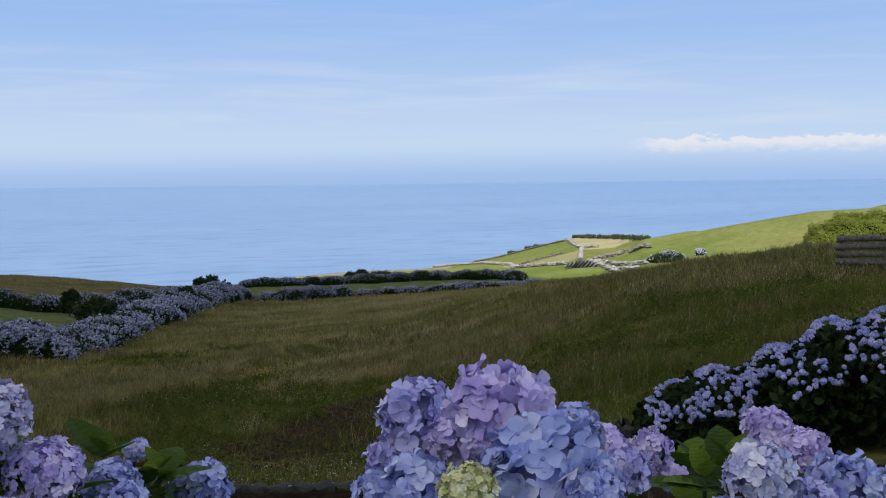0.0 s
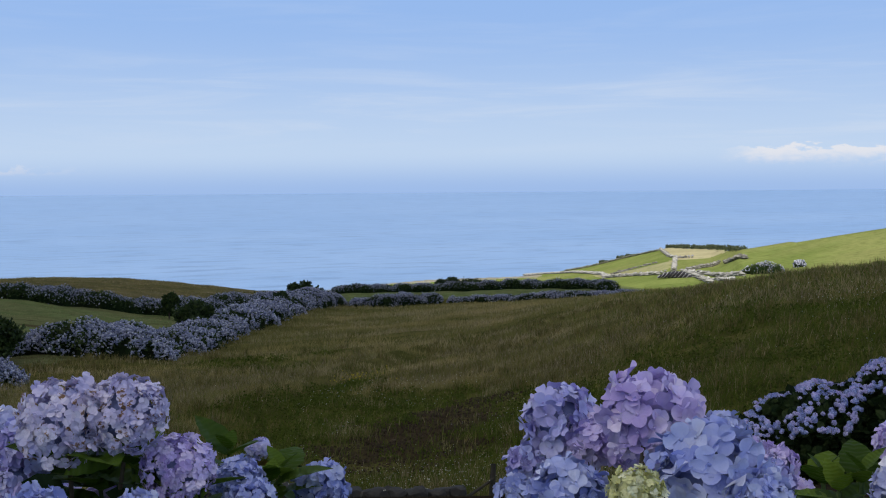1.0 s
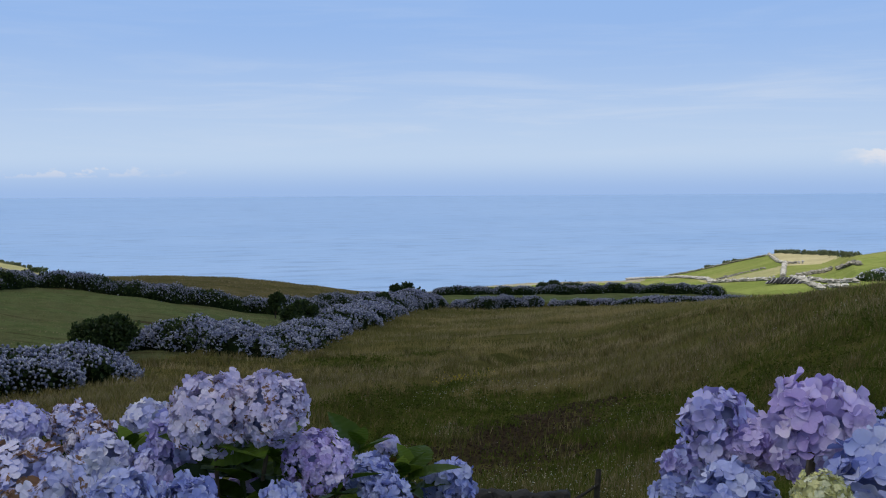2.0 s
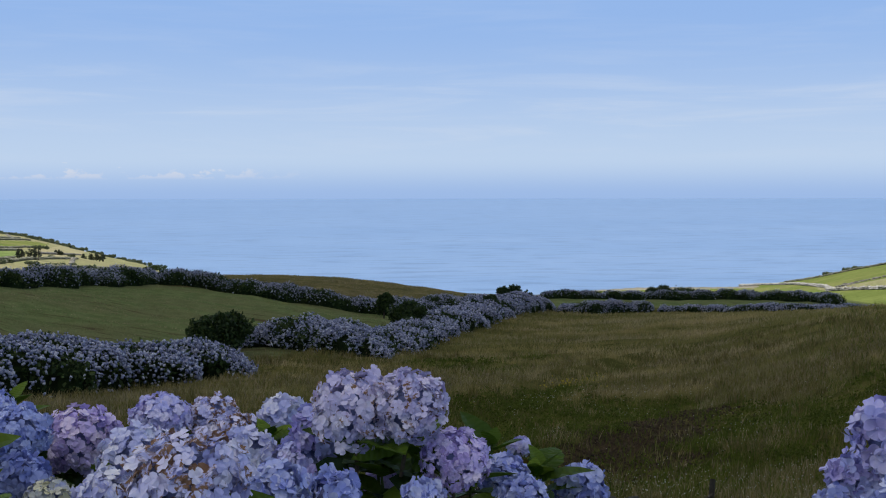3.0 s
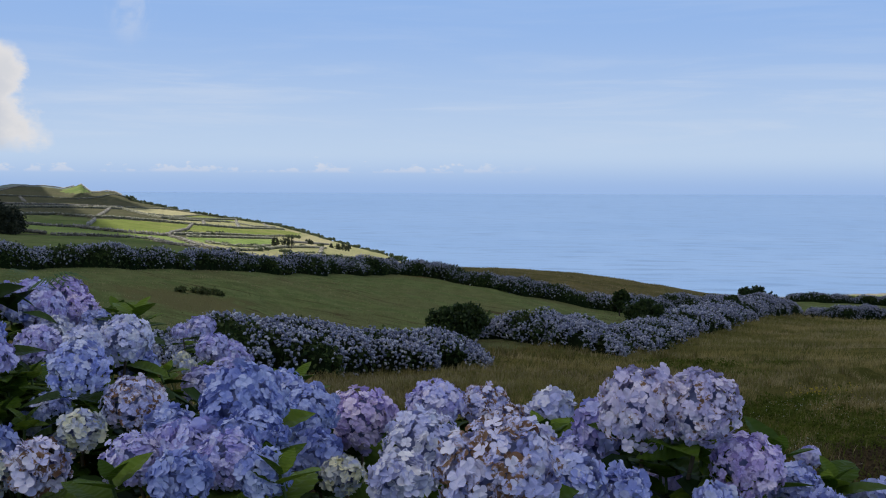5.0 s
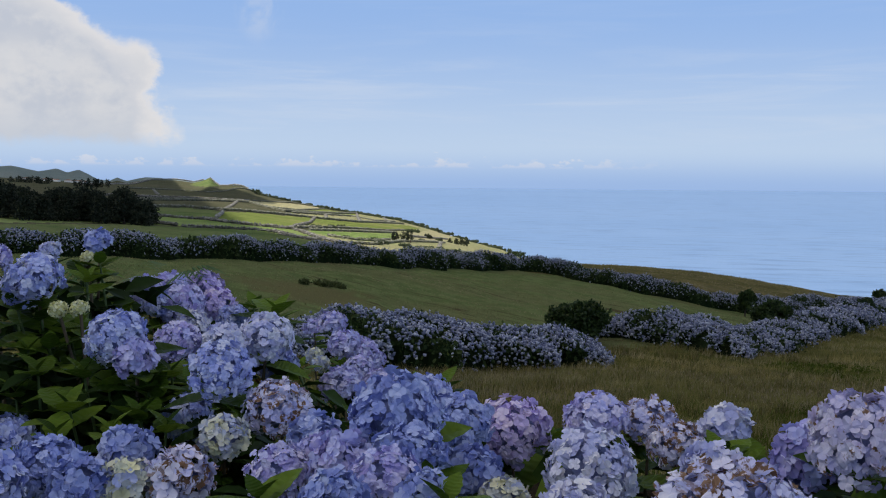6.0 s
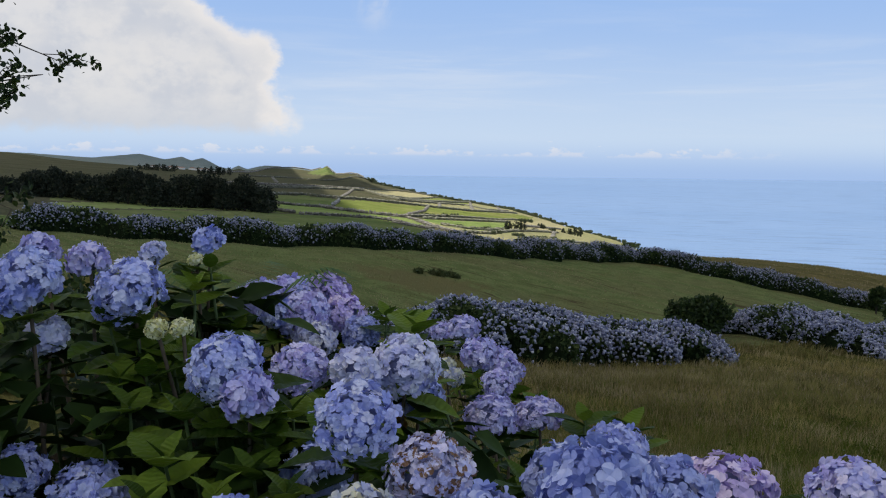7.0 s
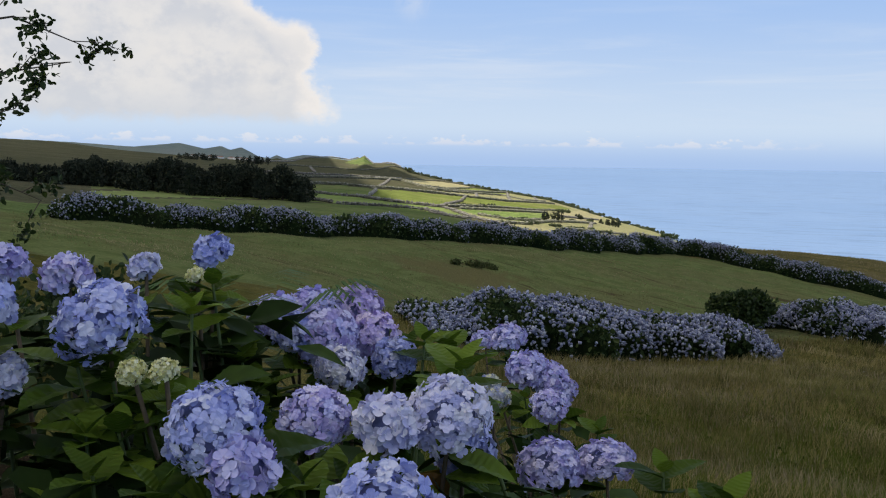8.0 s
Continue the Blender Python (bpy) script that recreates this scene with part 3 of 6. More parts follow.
def build_cloud():
    """The broken cloud that stands between the sun and the near slope; its shade ends past the meadow."""
    edge = [(-178, 400), (-120, 420), (-60, 95), (-46, 66), (-35, 78), (-24, 142), (-12, 160), (-5, 170), (9, 190), (14, 165), (19, 200), (23.4, 285), (26, 308), (27.6, 330), (29.5, 356), (30.5, 385), (30.9, 480), (31.3, 1200), (32, 2600), (36, 3400), (48, 3400), (60, 2000), (120, 500), (178, 400)]
    up = 620.0
    shift = SUN_WAY * (up / SUN_WAY.z)
    bm = bmesh.new()
    t = np.arange(-180, 180, 1.0)
    rings = []
    reach = np.interp(t, [e[0] for e in edge], [e[1] for e in edge])
    reach = reach * (1 + 0.03 * np.sin(t * 0.9) + 0.02 * np.sin(t * 2.3 + 1))
    for k, (f, h) in enumerate([(0.3, -5), (0.7, -3), (0.97, -1), (1.0, 2), (0.97, 6), (0.6, 14), (0.25, 18)]):
        rings.append([bm.verts.new((-math.sin(radians(a)) * q * f + shift.x, math.cos(radians(a)) * q * f + shift.y,
                                    up + h + 1.5 * math.sin(a * 0.35 + k))) for a, q in zip(t, reach)])
    for lo, hi in zip(rings, rings[1:]):
        for i in range(len(t)):
            j = (i + 1) % len(t)
            bm.faces.new((lo[i], lo[j], hi[j], hi[i]))
    bm.faces.new(list(reversed(rings[0])))
    bm.faces.new(rings[-1])
    me = bpy.data.meshes.new("cloud")
    bm.to_mesh(me)
    bm.free()
    me.materials.append(cloud_material())
    for p in me.polygons:
        p.use_smooth = True
    return tagged(new("cloud", me), "white summer cloud passing high over the hillside", "cloud", kind="structure")


build_cloud()


def cloud_bank(turn, r, long, wide):
    """A long broken bank of the same cloud, whose shade lies along the crest of the headland."""
    up = 640.0
    mid = SUN_WAY * (up / SUN_WAY.z) + Vector((-math.sin(radians(turn)) * r, math.cos(radians(turn)) * r, 0))
    ahead, aside = Vector((-math.sin(radians(turn)), math.cos(radians(turn)), 0)), Vector((math.cos(radians(turn)), math.sin(radians(turn)), 0))
    v, f = ICO2
    lump = 1 + 0.12 * np.sin(v[:, 0] * 5 + 1) * np.sin(v[:, 1] * 4)
    p = np.array(mid)[None] + (v[:, :1] * np.array(ahead) * long + v[:, 1:2] * np.array(aside) * wide) * lump[:, None] + v[:, 2:] * np.array([0, 0, 12.0])
    return tagged(new("cloud", mesh_of("cloud", p, f, bpy.data.materials["cloud_vapour"], smooth=True)), "thin bank of white summer cloud high over the headland", "cloud", kind="structure")


cloud_bank(29.4, 1560, 480, 62)

# ---- hedges of hydrangea along the fields ----


def along(points, step):
    """Evenly spaced places on a polyline of (bearing, range), with the way across."""
    p = np.array([on(*q)[:2] for q in points])
    d = np.concatenate([[0], np.cumsum(np.hypot(*np.diff(p, axis=0).T))])
    s = np.arange(0, d[-1], step)
    c = np.stack([np.interp(s, d, p[:, 0]), np.interp(s, d, p[:, 1])], 1)
    w = np.gradient(c, axis=0) if len(c) > 1 else np.array([[1.0, 0]])
    w /= np.linalg.norm(w, axis=1)[:, None] + 1e-9
    return c, np.stack([-w[:, 1], w[:, 0]], 1), d[-1]


def hedge(points, width, height, heads, leaves, size, label, uneven=0.25, group="hydrangea hedges", crown=1.3):
    """A hedge of hydrangea: a core coloured dark for shade, leaves, and flower heads over its crown and flanks. heads
    and leaves: a square metre.
    """
    c, side, length = along(points, 0.5)
    ob = tagged(new("hydrangea_hedge"), label, "hedge", group)
    ob.location = (*c[0], float(land(*c[0])))
    origin = np.array(ob.location)

    def tall(s):
        return height * (1 + uneven * (np.sin(s * 0.7 + c[0, 0]) * 0.5 + np.sin(s * 1.9 + 1) * 0.35 + np.sin(s * 4.1) * 0.2))

    def skin(u, s, inset):
        """u from 0 (one foot) over the crown to 1 (other foot)."""
        i = np.clip(s / 0.5, 0, len(c) - 1)
        k = i.astype(int)
        k2 = np.minimum(k + 1, len(c) - 1)
        fr = (i - k)[:, None]
        mid = c[k] * (1 - fr) + c[k2] * fr
        sd = side[k]
        ang = np.pi * u
        wide = (width / 2) * (1 + 0.22 * np.sin(s * 1.3 + 2) + 0.12 * np.sin(s * 3.1)) * inset
        off = -np.cos(ang) * wide
        off = np.sign(off) * np.abs(off) ** 0.8 * wide ** 0.2
        close = np.sqrt(np.clip(np.minimum(s, length - s) / (width * 0.45), 0.02, 1))
        off *= 0.35 + 0.65 * close
        up = np.sin(ang) ** 0.6 * tall(s) * inset * close
        xy = mid + sd * off[:, None]
        return np.stack([xy[:, 0], xy[:, 1], land(xy[:, 0], xy[:, 1]) + up], 1), sd, ang

    # inside: a sheet coloured near black for the shade between the leaves
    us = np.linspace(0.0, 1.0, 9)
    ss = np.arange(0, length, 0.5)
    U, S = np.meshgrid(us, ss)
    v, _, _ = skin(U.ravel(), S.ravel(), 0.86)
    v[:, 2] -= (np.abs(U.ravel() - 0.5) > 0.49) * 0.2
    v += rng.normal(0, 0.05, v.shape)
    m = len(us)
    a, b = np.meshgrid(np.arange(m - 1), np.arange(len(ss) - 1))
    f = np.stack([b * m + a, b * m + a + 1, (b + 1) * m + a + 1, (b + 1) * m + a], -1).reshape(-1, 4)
    part("shade_core", mesh_of("shade_core", v - origin, f, CORE_SHADE), ob)
    area = length * (width * 0.5 + height * 2.2)
    # leaves
    count = int(area * leaves)
    u, s = rng.uniform(0.02, 0.98, count), rng.uniform(0, length, count)
    pl, _, _ = skin(u, s, 0.95)
    pl += rng.normal(0, 0.07, pl.shape)
    lv, lf = scatter(LEAF[0], LEAF[1], pl - origin, turns(count), rng.uniform(0.11, 0.22, count))
    part("leaves", mesh_of("leaves", lv, lf, HEDGE_LEAVES), ob, kind="stuff")
    # heads, in drifts
    count = int(area * heads)
    u, s = rng.beta(crown, crown, count), rng.uniform(0, length, count)
    drift = np.sin(s * 0.9 + u * 5) + np.sin(s * 2.3 - u * 7 + 1) * 0.8 + rng.normal(0, 0.7, count)
    keep = drift > -0.25
    u, s = u[keep], s[keep]
    ph, _, _ = skin(u, s, 1.03)
    ph += rng.normal(0, 0.07, ph.shape)
    count = len(u)
    far_off = max(q[1] for q in points) > 45
    ball, ball_faces = BUD if far_off else ICO1
    shape = ball * (1 + rng.normal(0, 0.24, (len(ball), 1)))
    sz = rng.uniform(0.45, 1.25, (count, 1)) * size * rng.uniform(0.7, 1.15, (count, 3))
    hv, hf = scatter(shape, ball_faces, ph - origin, turns(count), sz)
    part("bloom", mesh_of("bloom", hv, hf, HEDGE_HEADS, smooth=True), ob, kind="stuff")
    return ob



hedge([(27.5, 32.8), (22, 33.6), (18.3, 35.2), (14, 38.4), (10.9, 39.2), (7.9, 39.9)], 6.2, 1.5, 160, 75, 0.063, "tall hydrangea hedge thick with blue flower heads")
hedge([(7.9, 51.5), (5.2, 51), (3, 50.8), (1, 49.0), (-1.2, 48.8)], 5.0, 1.3, 155, 60, 0.066, "hydrangea hedge thick with pale blue flower heads")
hedge([(3.2, 62), (2.0, 62), (0.7, 60)], 3.2, 1.15, 60, 50, 0.085, "leafy hydrangea thicket behind the hedge", group="hydrangea thickets")
hedge([(-0.4, 51), (-1.1, 56), (-2.6, 65), (-3.3, 69)], 3.6, 1.0, 125, 40, 0.072, "hydrangea hedge in bloom at a field corner")
hedge([(-3.2, 68), (-5.2, 80), (-6.3, 94), (-7.4, 110)], 3.7, 1.3, 75, 28, 0.090, "long hydrangea hedge in bloom running down the slope")
hedge([(-7.6, 112), (-8.6, 122), (-9.7, 126)], 4.0, 1.7, 60, 28, 0.10, "broad end of a hydrangea hedge in bloom")
hedge([(-10.4, 125), (-13.8, 125.5), (-15.9, 127.5)], 2.2, 1.35, 105, 20, 0.082, "low hydrangea hedge in bloom along the meadow's end")
hedge([(-16.1, 127.5), (-20.9, 124.5), (-24.8, 120.8), (-28, 116)], 1.6, 0.75, 95, 20, 0.080, "thin low hydrangea hedge in bloom at the meadow's end")
hedge([(-9.4, 143), (-13.0, 144), (-16.5, 143)], 2.2, 1.0, 55, 50, 0.075, "dark hydrangea hedge with thin bloom behind grass", crown=2.4)
hedge([(-15.6, 143), (-18, 143), (-20.9, 143.5), (-24.6, 140.5), (-25.4, 133)], 2.6, 1.2, 55, 50, 0.075, "dark hydrangea hedge behind a green strip", crown=2.4)
hedge([(46, 52), (38, 56), (32.9, 58.5), (27.4, 62), (21.6, 68.5), (15.8, 78), (11.9, 86.5), (9.2, 85), (5.9, 83.5), (2.6, 82.5), (-0.5, 84), (-3.5, 92), (-6.2, 103)], 2.7, 1.15, 88, 60, 0.064, "long hydrangea hedge in bloom across the mown field", crown=1.9)

# ---- shrubs and trees ----


def leaf_cloud(centres, radii, count, size, squash=0.8, shell=0.55):
    """Leaves spread through a few overlapping lobes, thicker near the skin."""
    centres, radii = np.array(centres, float), np.array(radii, float)
    w = radii ** 2 / (radii ** 2).sum()
    k = rng.choice(len(radii), count, p=w)
    d = rng.normal(size=(count, 3))
    d /= np.linalg.norm(d, axis=1)[:, None]
    rad = radii[k] * (shell + (1 - shell) * rng.uniform(0, 1, count) ** 0.6) * (1 + 0.10 * np.sin(d[:, 0] * 9 + k) + 0.10 * np.sin(d[:, 2] * 11 + k * 2))
    p = centres[k] + d * rad[:, None] * np.array([1, 1, squash])
    return scatter(LEAF[0], LEAF[1], p, turns(count), rng.uniform(0.6, 1.2, count) * size)


def tube(points, radii, sides=6):
    """A tapered limb along a few points."""
    p, q = np.array(points, float), np.array(radii, float)
    d = np.gradient(p, axis=0)
    d /= np.linalg.norm(d, axis=1)[:, None] + 1e-9
    up = np.where(np.abs(d[:, 2:3]) > 0.9, np.array([[1.0, 0, 0]]), np.array([[0, 0, 1.0]]))
    a = np.cross(d, up)
    a /= np.linalg.norm(a, axis=1)[:, None]
    b = np.cross(d, a)
    th = np.linspace(0, 2 * np.pi, sides, endpoint=False)
    v = p[:, None] + q[:, None, None] * (a[:, None] * np.cos(th)[None, :, None] + b[:, None] * np.sin(th)[None, :, None])
    n = len(p)
    i, j = np.meshgrid(np.arange(sides), np.arange(n - 1))
    f = np.stack([j * sides + i, j * sides + (i + 1) % sides, (j + 1) * sides + (i + 1) % sides, (j + 1) * sides + i], -1).reshape(-1, 4)
    return v.reshape(-1, 3), f


def joined(*pairs):
    vs, fs, k = [], [], 0
    for v, f in pairs:
        vs.append(v)
        fs.append(f + k)
        k += len(v)
    return np.concatenate(vs), np.concatenate(fs)


BARK = island_material("grey_bark", [(0.07, 0.055, 0.04), (0.12, 0.10, 0.08)], 0.9, grain=60)


def shrub(turn, r, wide, tall, label, leaves=2600, name="shrub", mat=BUSH_LEAVES, size=0.16, category="bush", sink=0.0):
    """A rounded evergreen shrub: short limbs and a crown of many leaves, uneven in outline."""
    ob = tagged(new(name), label, category)
    ob.location = on(turn, r) - Vector((0, 0, sink))
    centres, radii = [], []
    for k in range(16):
        a = k * 2.4 + rng.uniform(-0.5, 0.5)
        d = (0.05 + 0.65 * (k / 15) ** 0.7) * wide / 2
        dome = math.sqrt(max(0.0, 1 - (1.7 * d / wide) ** 2))
        centres.append((math.cos(a) * d, math.sin(a) * d, tall * rng.uniform(0.22, 0.62) * dome))
        radii.append(wide * rng.uniform(0.13, 0.25))
    limbs = [tube([(0, 0, -0.3), (c[0] * 0.4, c[1] * 0.4, c[2] * 0.5), c], [0.07 * wide / 3, 0.05 * wide / 3, 0.01]) for c in centres[:7]]
    part("trunk", mesh_of("trunk", *joined(*limbs), BARK, smooth=True), ob)
    part("crown", mesh_of("crown", *leaf_cloud(centres, radii, leaves, size, 0.85, 0.35), mat), ob, kind="stuff")
    return ob


for turn, r, wide, dip, leaves, label in (
        (9.0, 47.5, 2.9, -6.95, 9000, "dark green rounded shrub growing out of the hedge"),
        (-0.4, 80, 1.3, -6.5, 3500, "narrow dark shrub standing in the hedge"),
        (-1.8, 70, 3.3, -6.85, 7000, "broad dark green shrub at the hedge corner"),
        (-5.6, 90, 1.6, -7.0, 2500, "small dark shrub beside the hydrangea hedge"),
        (-6.55, 96, 2.6, -6.5, 5000, "dark shrub behind the hydrangea hedge"),
        (-7.3, 130, 1.7, -6.15, 1500, "dark shrub on the hedge's end"),
        (-7.9, 131, 2.4, -6.0, 1900, "rounded dark shrub on the hedge's end"),
        (-8.65, 131, 1.8, -6.35, 900, "low dark shrub on the hedge's end")):
    rise = EYE + r * math.tan(radians(dip)) - on(turn, r).z          # up to where its top stands
    shrub(turn, r, wide, (rise - 0.20 * wide) / 0.58, label, leaves, size=0.13 + 0.0012 * r)
shrub(-16.4, 152, 3.2, 2.2, "dark wind-shaped shrub behind the hedge", 3600, size=0.2)
shrub(-17.5, 153, 3.6, 1.7, "low dark shrub behind the hedge", 3000, size=0.2)
shrub(-15.7, 153, 2.2, 1.9, "little dark shrub behind the hedge", 1800, size=0.2)
# Scrub green lightened in colour for the haze of distance.
HAZED_SCRUB = island_material("hazed_scrub_leaves", [(0.055, 0.078, 0.042), (0.090, 0.112, 0.060), (0.130, 0.148, 0.085)], 0.7, 0.2)
YELLOW_LEAVES = island_material("light_green_leaves", [(0.115, 0.155, 0.020), (0.175, 0.220, 0.030), (0.26, 0.30, 0.05)], 0.6, 0.3)
MOUND = 6.9         # height of the sunlit bush

# ---- hydrangea flowers ----
PETAL = np.array([[0.40, 0.34, 0.12], [0.53, 0.72, 0.20], [0.25, 1.02, 0.06], [-0.25, 1.02, 0.10], [-0.53, 0.72, 0.22], [-0.40, 0.34, 0.12]], float)
PETAL_F = np.array([[0, 1, 2], [0, 2, 3], [0, 3, 4], [0, 4, 5]])


def floret():
    """Four rounded petals meeting in one heart, two of them folded up a little more."""
    vs, fs = [np.zeros((1, 3))], []
    for k in range(4):
        a = math.pi / 2 * k
        m = np.array([[math.cos(a), -math.sin(a), 0], [math.sin(a), math.cos(a), 0], [0, 0, 1]])
        vs.append((PETAL * np.array([1, 1, 1.7 if k % 2 else 0.6])) @ m.T)
        fs.append(PETAL_F + 1 + 6 * k)
        fs.append(np.array([[0, 1 + 6 * k, 6 + 6 * k]]))
    return np.concatenate(vs), np.concatenate(fs)


FLORET = floret()


def fine_floret():
    """The same for heads seen close by: rounder, cupped petals and a small eye."""
    rim = [(0.30, 0.22, 0.05), (0.50, 0.46, 0.13), (0.55, 0.74, 0.17), (0.40, 0.97, 0.13), (0.14, 1.07, 0.06), (-0.14, 1.07, 0.07), (-0.40, 0.97, 0.15), (-0.55, 0.74, 0.19), (-0.50, 0.46, 0.13), (-0.30, 0.22, 0.05)]
    one = np.array([(0.0, 0.60, 0.02)] + rim)
    vs, fs = [np.zeros((1, 3))], []
    for k in range(4):
        a, o = math.pi / 2 * k, 1 + 11 * k
        m = np.array([[math.cos(a), -math.sin(a), 0], [math.sin(a), math.cos(a), 0], [0, 0, 1]])
        vs.append((one * np.array([1, 1, 2.6 if k % 2 else 1.3]) + np.array([0, 0, 0.04 * k])) @ m.T)
        fs += [(o, o + 1 + i, o + 2 + i) for i in range(9)] + [(o, o + 10, 0), (o, 0, o + 1)]
    v, f = np.concatenate(vs), np.array(fs)
    return joined((v, f), (BUD[0] * 0.14 + np.array([0, 0, 0.12]), BUD[1]))


FINE_FLORET = fine_floret()


def plain_floret():
    """Four petals of one facet each, for heads a stone's throw off."""
    vs = []
    for k in range(4):
        a = math.pi / 2 * k
        m = np.array([[math.cos(a), -math.sin(a), 0], [math.sin(a), math.cos(a), 0], [0, 0, 1]])
        vs.append(np.array([[0, 0, 0], [0.5, 0.6, 0.15], [0, 1.05, 0.15], [-0.5, 0.6, 0.25 if k % 2 else 0.1]]) @ m.T)
    return np.concatenate(vs), np.array([[0, 1, 2], [0, 2, 3]] * 4) + np.repeat(np.arange(4) * 4, 2)[:, None]


PLAIN_FLORET = plain_floret()


def petal_material(name, tones, heart, brown=0.0):
    """Petals: each floret its own tone, a paler heart, faint veins; some heads have florets gone brown."""
    mat, n, bsdf, where = surface(name, 0.55, specular=0.2)
    tones, heart = [(r * 1.02, g, b * 0.97) for r, g, b in tones], (heart[0], heart[1], heart[2] * 0.98)
    geo = n.add("ShaderNodeNewGeometry")
    pick = geo.outputs["Random Per Island"]
    own = n.add("ShaderNodeObjectInfo").outputs["Random"]
    r = n.add("ShaderNodeValToRGB")
    while len(r.color_ramp.elements) < len(tones):
        r.color_ramp.elements.new(0.5)
    for i, (e, c) in enumerate(zip(r.color_ramp.elements, tones)):
        e.position, e.color = i / (len(tones) - 1), (*c, 1)
    n.link(n.math("ADD", n.math("MULTIPLY", pick, 0.85), n.math("MULTIPLY", own, 0.15)), r.inputs[0])
    blotch = n.noise(where, 24.0, 3, 0.6)
    color = n.mix(n.math("MULTIPLY", n.ramp(blotch, 0.45, 0.7), 0.5), r.outputs[0], heart)
    mottle = n.noise(where, 95.0, 3, 0.6)
    color = n.mix(n.math("MULTIPLY", n.ramp(mottle, 0.52, 0.70), 0.16), color, tuple(c * 0.62 for c in tones[0]))
    if brown:
        old = n.ramp(n.noise(where, 60.0, 3, 0.7), 0.61 - brown, 0.70 - brown)
        some = n.ramp(n.math("FRACT", n.math("MULTIPLY", pick, 7.3)), 0.58, 0.68)
        color = n.mix(n.math("MULTIPLY", old, some), color, (0.22, 0.12, 0.065))
    n.link(color, bsdf.inputs["Base Color"])
    relief(n, bsdf, n.noise(where, 260.0, 2), 0.25, 0.002)
    thin = n.add("ShaderNodeBsdfTranslucent")
    n.link(color, thin.inputs[0])
    both = n.add("ShaderNodeMixShader")
    both.inputs[0].default_value = 0.07
    out = [k for k in n.tree.nodes if k.type == "OUTPUT_MATERIAL"][0]
    n.link(bsdf.outputs[0], both.inputs[1])
    n.link(thin.outputs[0], both.inputs[2])
    n.link(both.outputs[0], out.inputs[0])
    return mat


PETALS = {
    "b": petal_material("blue_petals", [(0.21, 0.26, 0.63), (0.38, 0.44, 0.84), (0.48, 0.54, 0.89), (0.71, 0.74, 0.89)], (0.73, 0.74, 0.89)),
    "v": petal_material("violet_petals", [(0.35, 0.31, 0.66), (0.51, 0.47, 0.85), (0.54, 0.57, 0.93), (0.79, 0.73, 0.93)], (0.81, 0.78, 0.93)),
    "u": petal_material("lilac_petals", [(0.41, 0.32, 0.66), (0.57, 0.47, 0.86), (0.65, 0.57, 0.93), (0.87, 0.76, 0.93)], (0.87, 0.80, 0.93)),
    "p": petal_material("pale_petals", [(0.42, 0.45, 0.77), (0.64, 0.66, 0.93), (0.90, 0.89, 0.93)], (0.92, 0.91, 0.93)),
    "f": petal_material("fading_petals", [(0.40, 0.43, 0.77), (0.61, 0.62, 0.92), (0.84, 0.79, 0.93)], (0.88, 0.85, 0.87), 0.17),
    "y": petal_material("young_petals", [(0.50, 0.52, 0.20), (0.72, 0.70, 0.32), (0.80, 0.82, 0.58), (0.84, 0.84, 0.72)], (0.80, 0.78, 0.42)),
    "m": petal_material("half_open_petals", [(0.66, 0.64, 0.30), (0.46, 0.52, 0.82), (0.82, 0.80, 0.52), (0.40, 0.46, 0.80), (0.70, 0.72, 0.62)], (0.78, 0.76, 0.52)),
    "d": petal_material("deep_blue_petals", [(0.15, 0.19, 0.50), (0.27, 0.33, 0.70), (0.38, 0.45, 0.80), (0.56, 0.62, 0.88)], (0.58, 0.62, 0.86)),
    "l": petal_material("pale_lilac_petals", [(0.42, 0.40, 0.68), (0.58, 0.55, 0.80), (0.70, 0.64, 0.86), (0.82, 0.77, 0.89)], (0.82, 0.79, 0.84), 0.08),
}


HEAD_STALKS = island_material("flower_stalks", [(0.19, 0.21, 0.38), (0.23, 0.26, 0.44)], 0.8, grain=200)


def head_mesh(tone, radius, count, petal, plain=False):
    """A mophead: florets crowded over a domed head, each facing out, on short stalks."""
    k = np.arange(count) + 0.5
    z = 1 - 1.62 * k / count
    a = math.pi * (1 + 5 ** 0.5) * k
    d = np.stack([np.sqrt(1 - z * z) * np.cos(a), np.sqrt(1 - z * z) * np.sin(a), z], 1) + rng.normal(0, 0.10, (count, 3))
    d /= np.linalg.norm(d, axis=1)[:, None]
    place = d * radius * rng.uniform(0.68, 0.95, (count, 1)) * np.array([1, 1, 0.86])
    out = d + rng.normal(0, 0.45, (count, 3))
    out /= np.linalg.norm(out, axis=1)[:, None]
    ref = rng.normal(size=(count, 3))
    x = np.cross(out, ref)
    x /= np.linalg.norm(x, axis=1)[:, None]
    y = np.cross(out, x)
    rots = np.stack([x, y, out], 2)
    shape = PLAIN_FLORET if plain else FINE_FLORET if radius < 0.06 else FLORET
    v, f = scatter(shape[0], shape[1], place, rots, rng.uniform(0.8, 1.15, count) * petal)
    ball, cf = ICO1 if plain else ICO2
    cv = ball * radius * np.array([0.60, 0.60, 0.50])
    v2, f2 = joined((v, f), (cv, cf))
    return mesh_of("flower_head", v2, f2, [PETALS[tone], PETALS[tone] if tone == "y" else HEAD_STALKS], np.arange(len(f2)) >= len(f), smooth=radius < 0.06)


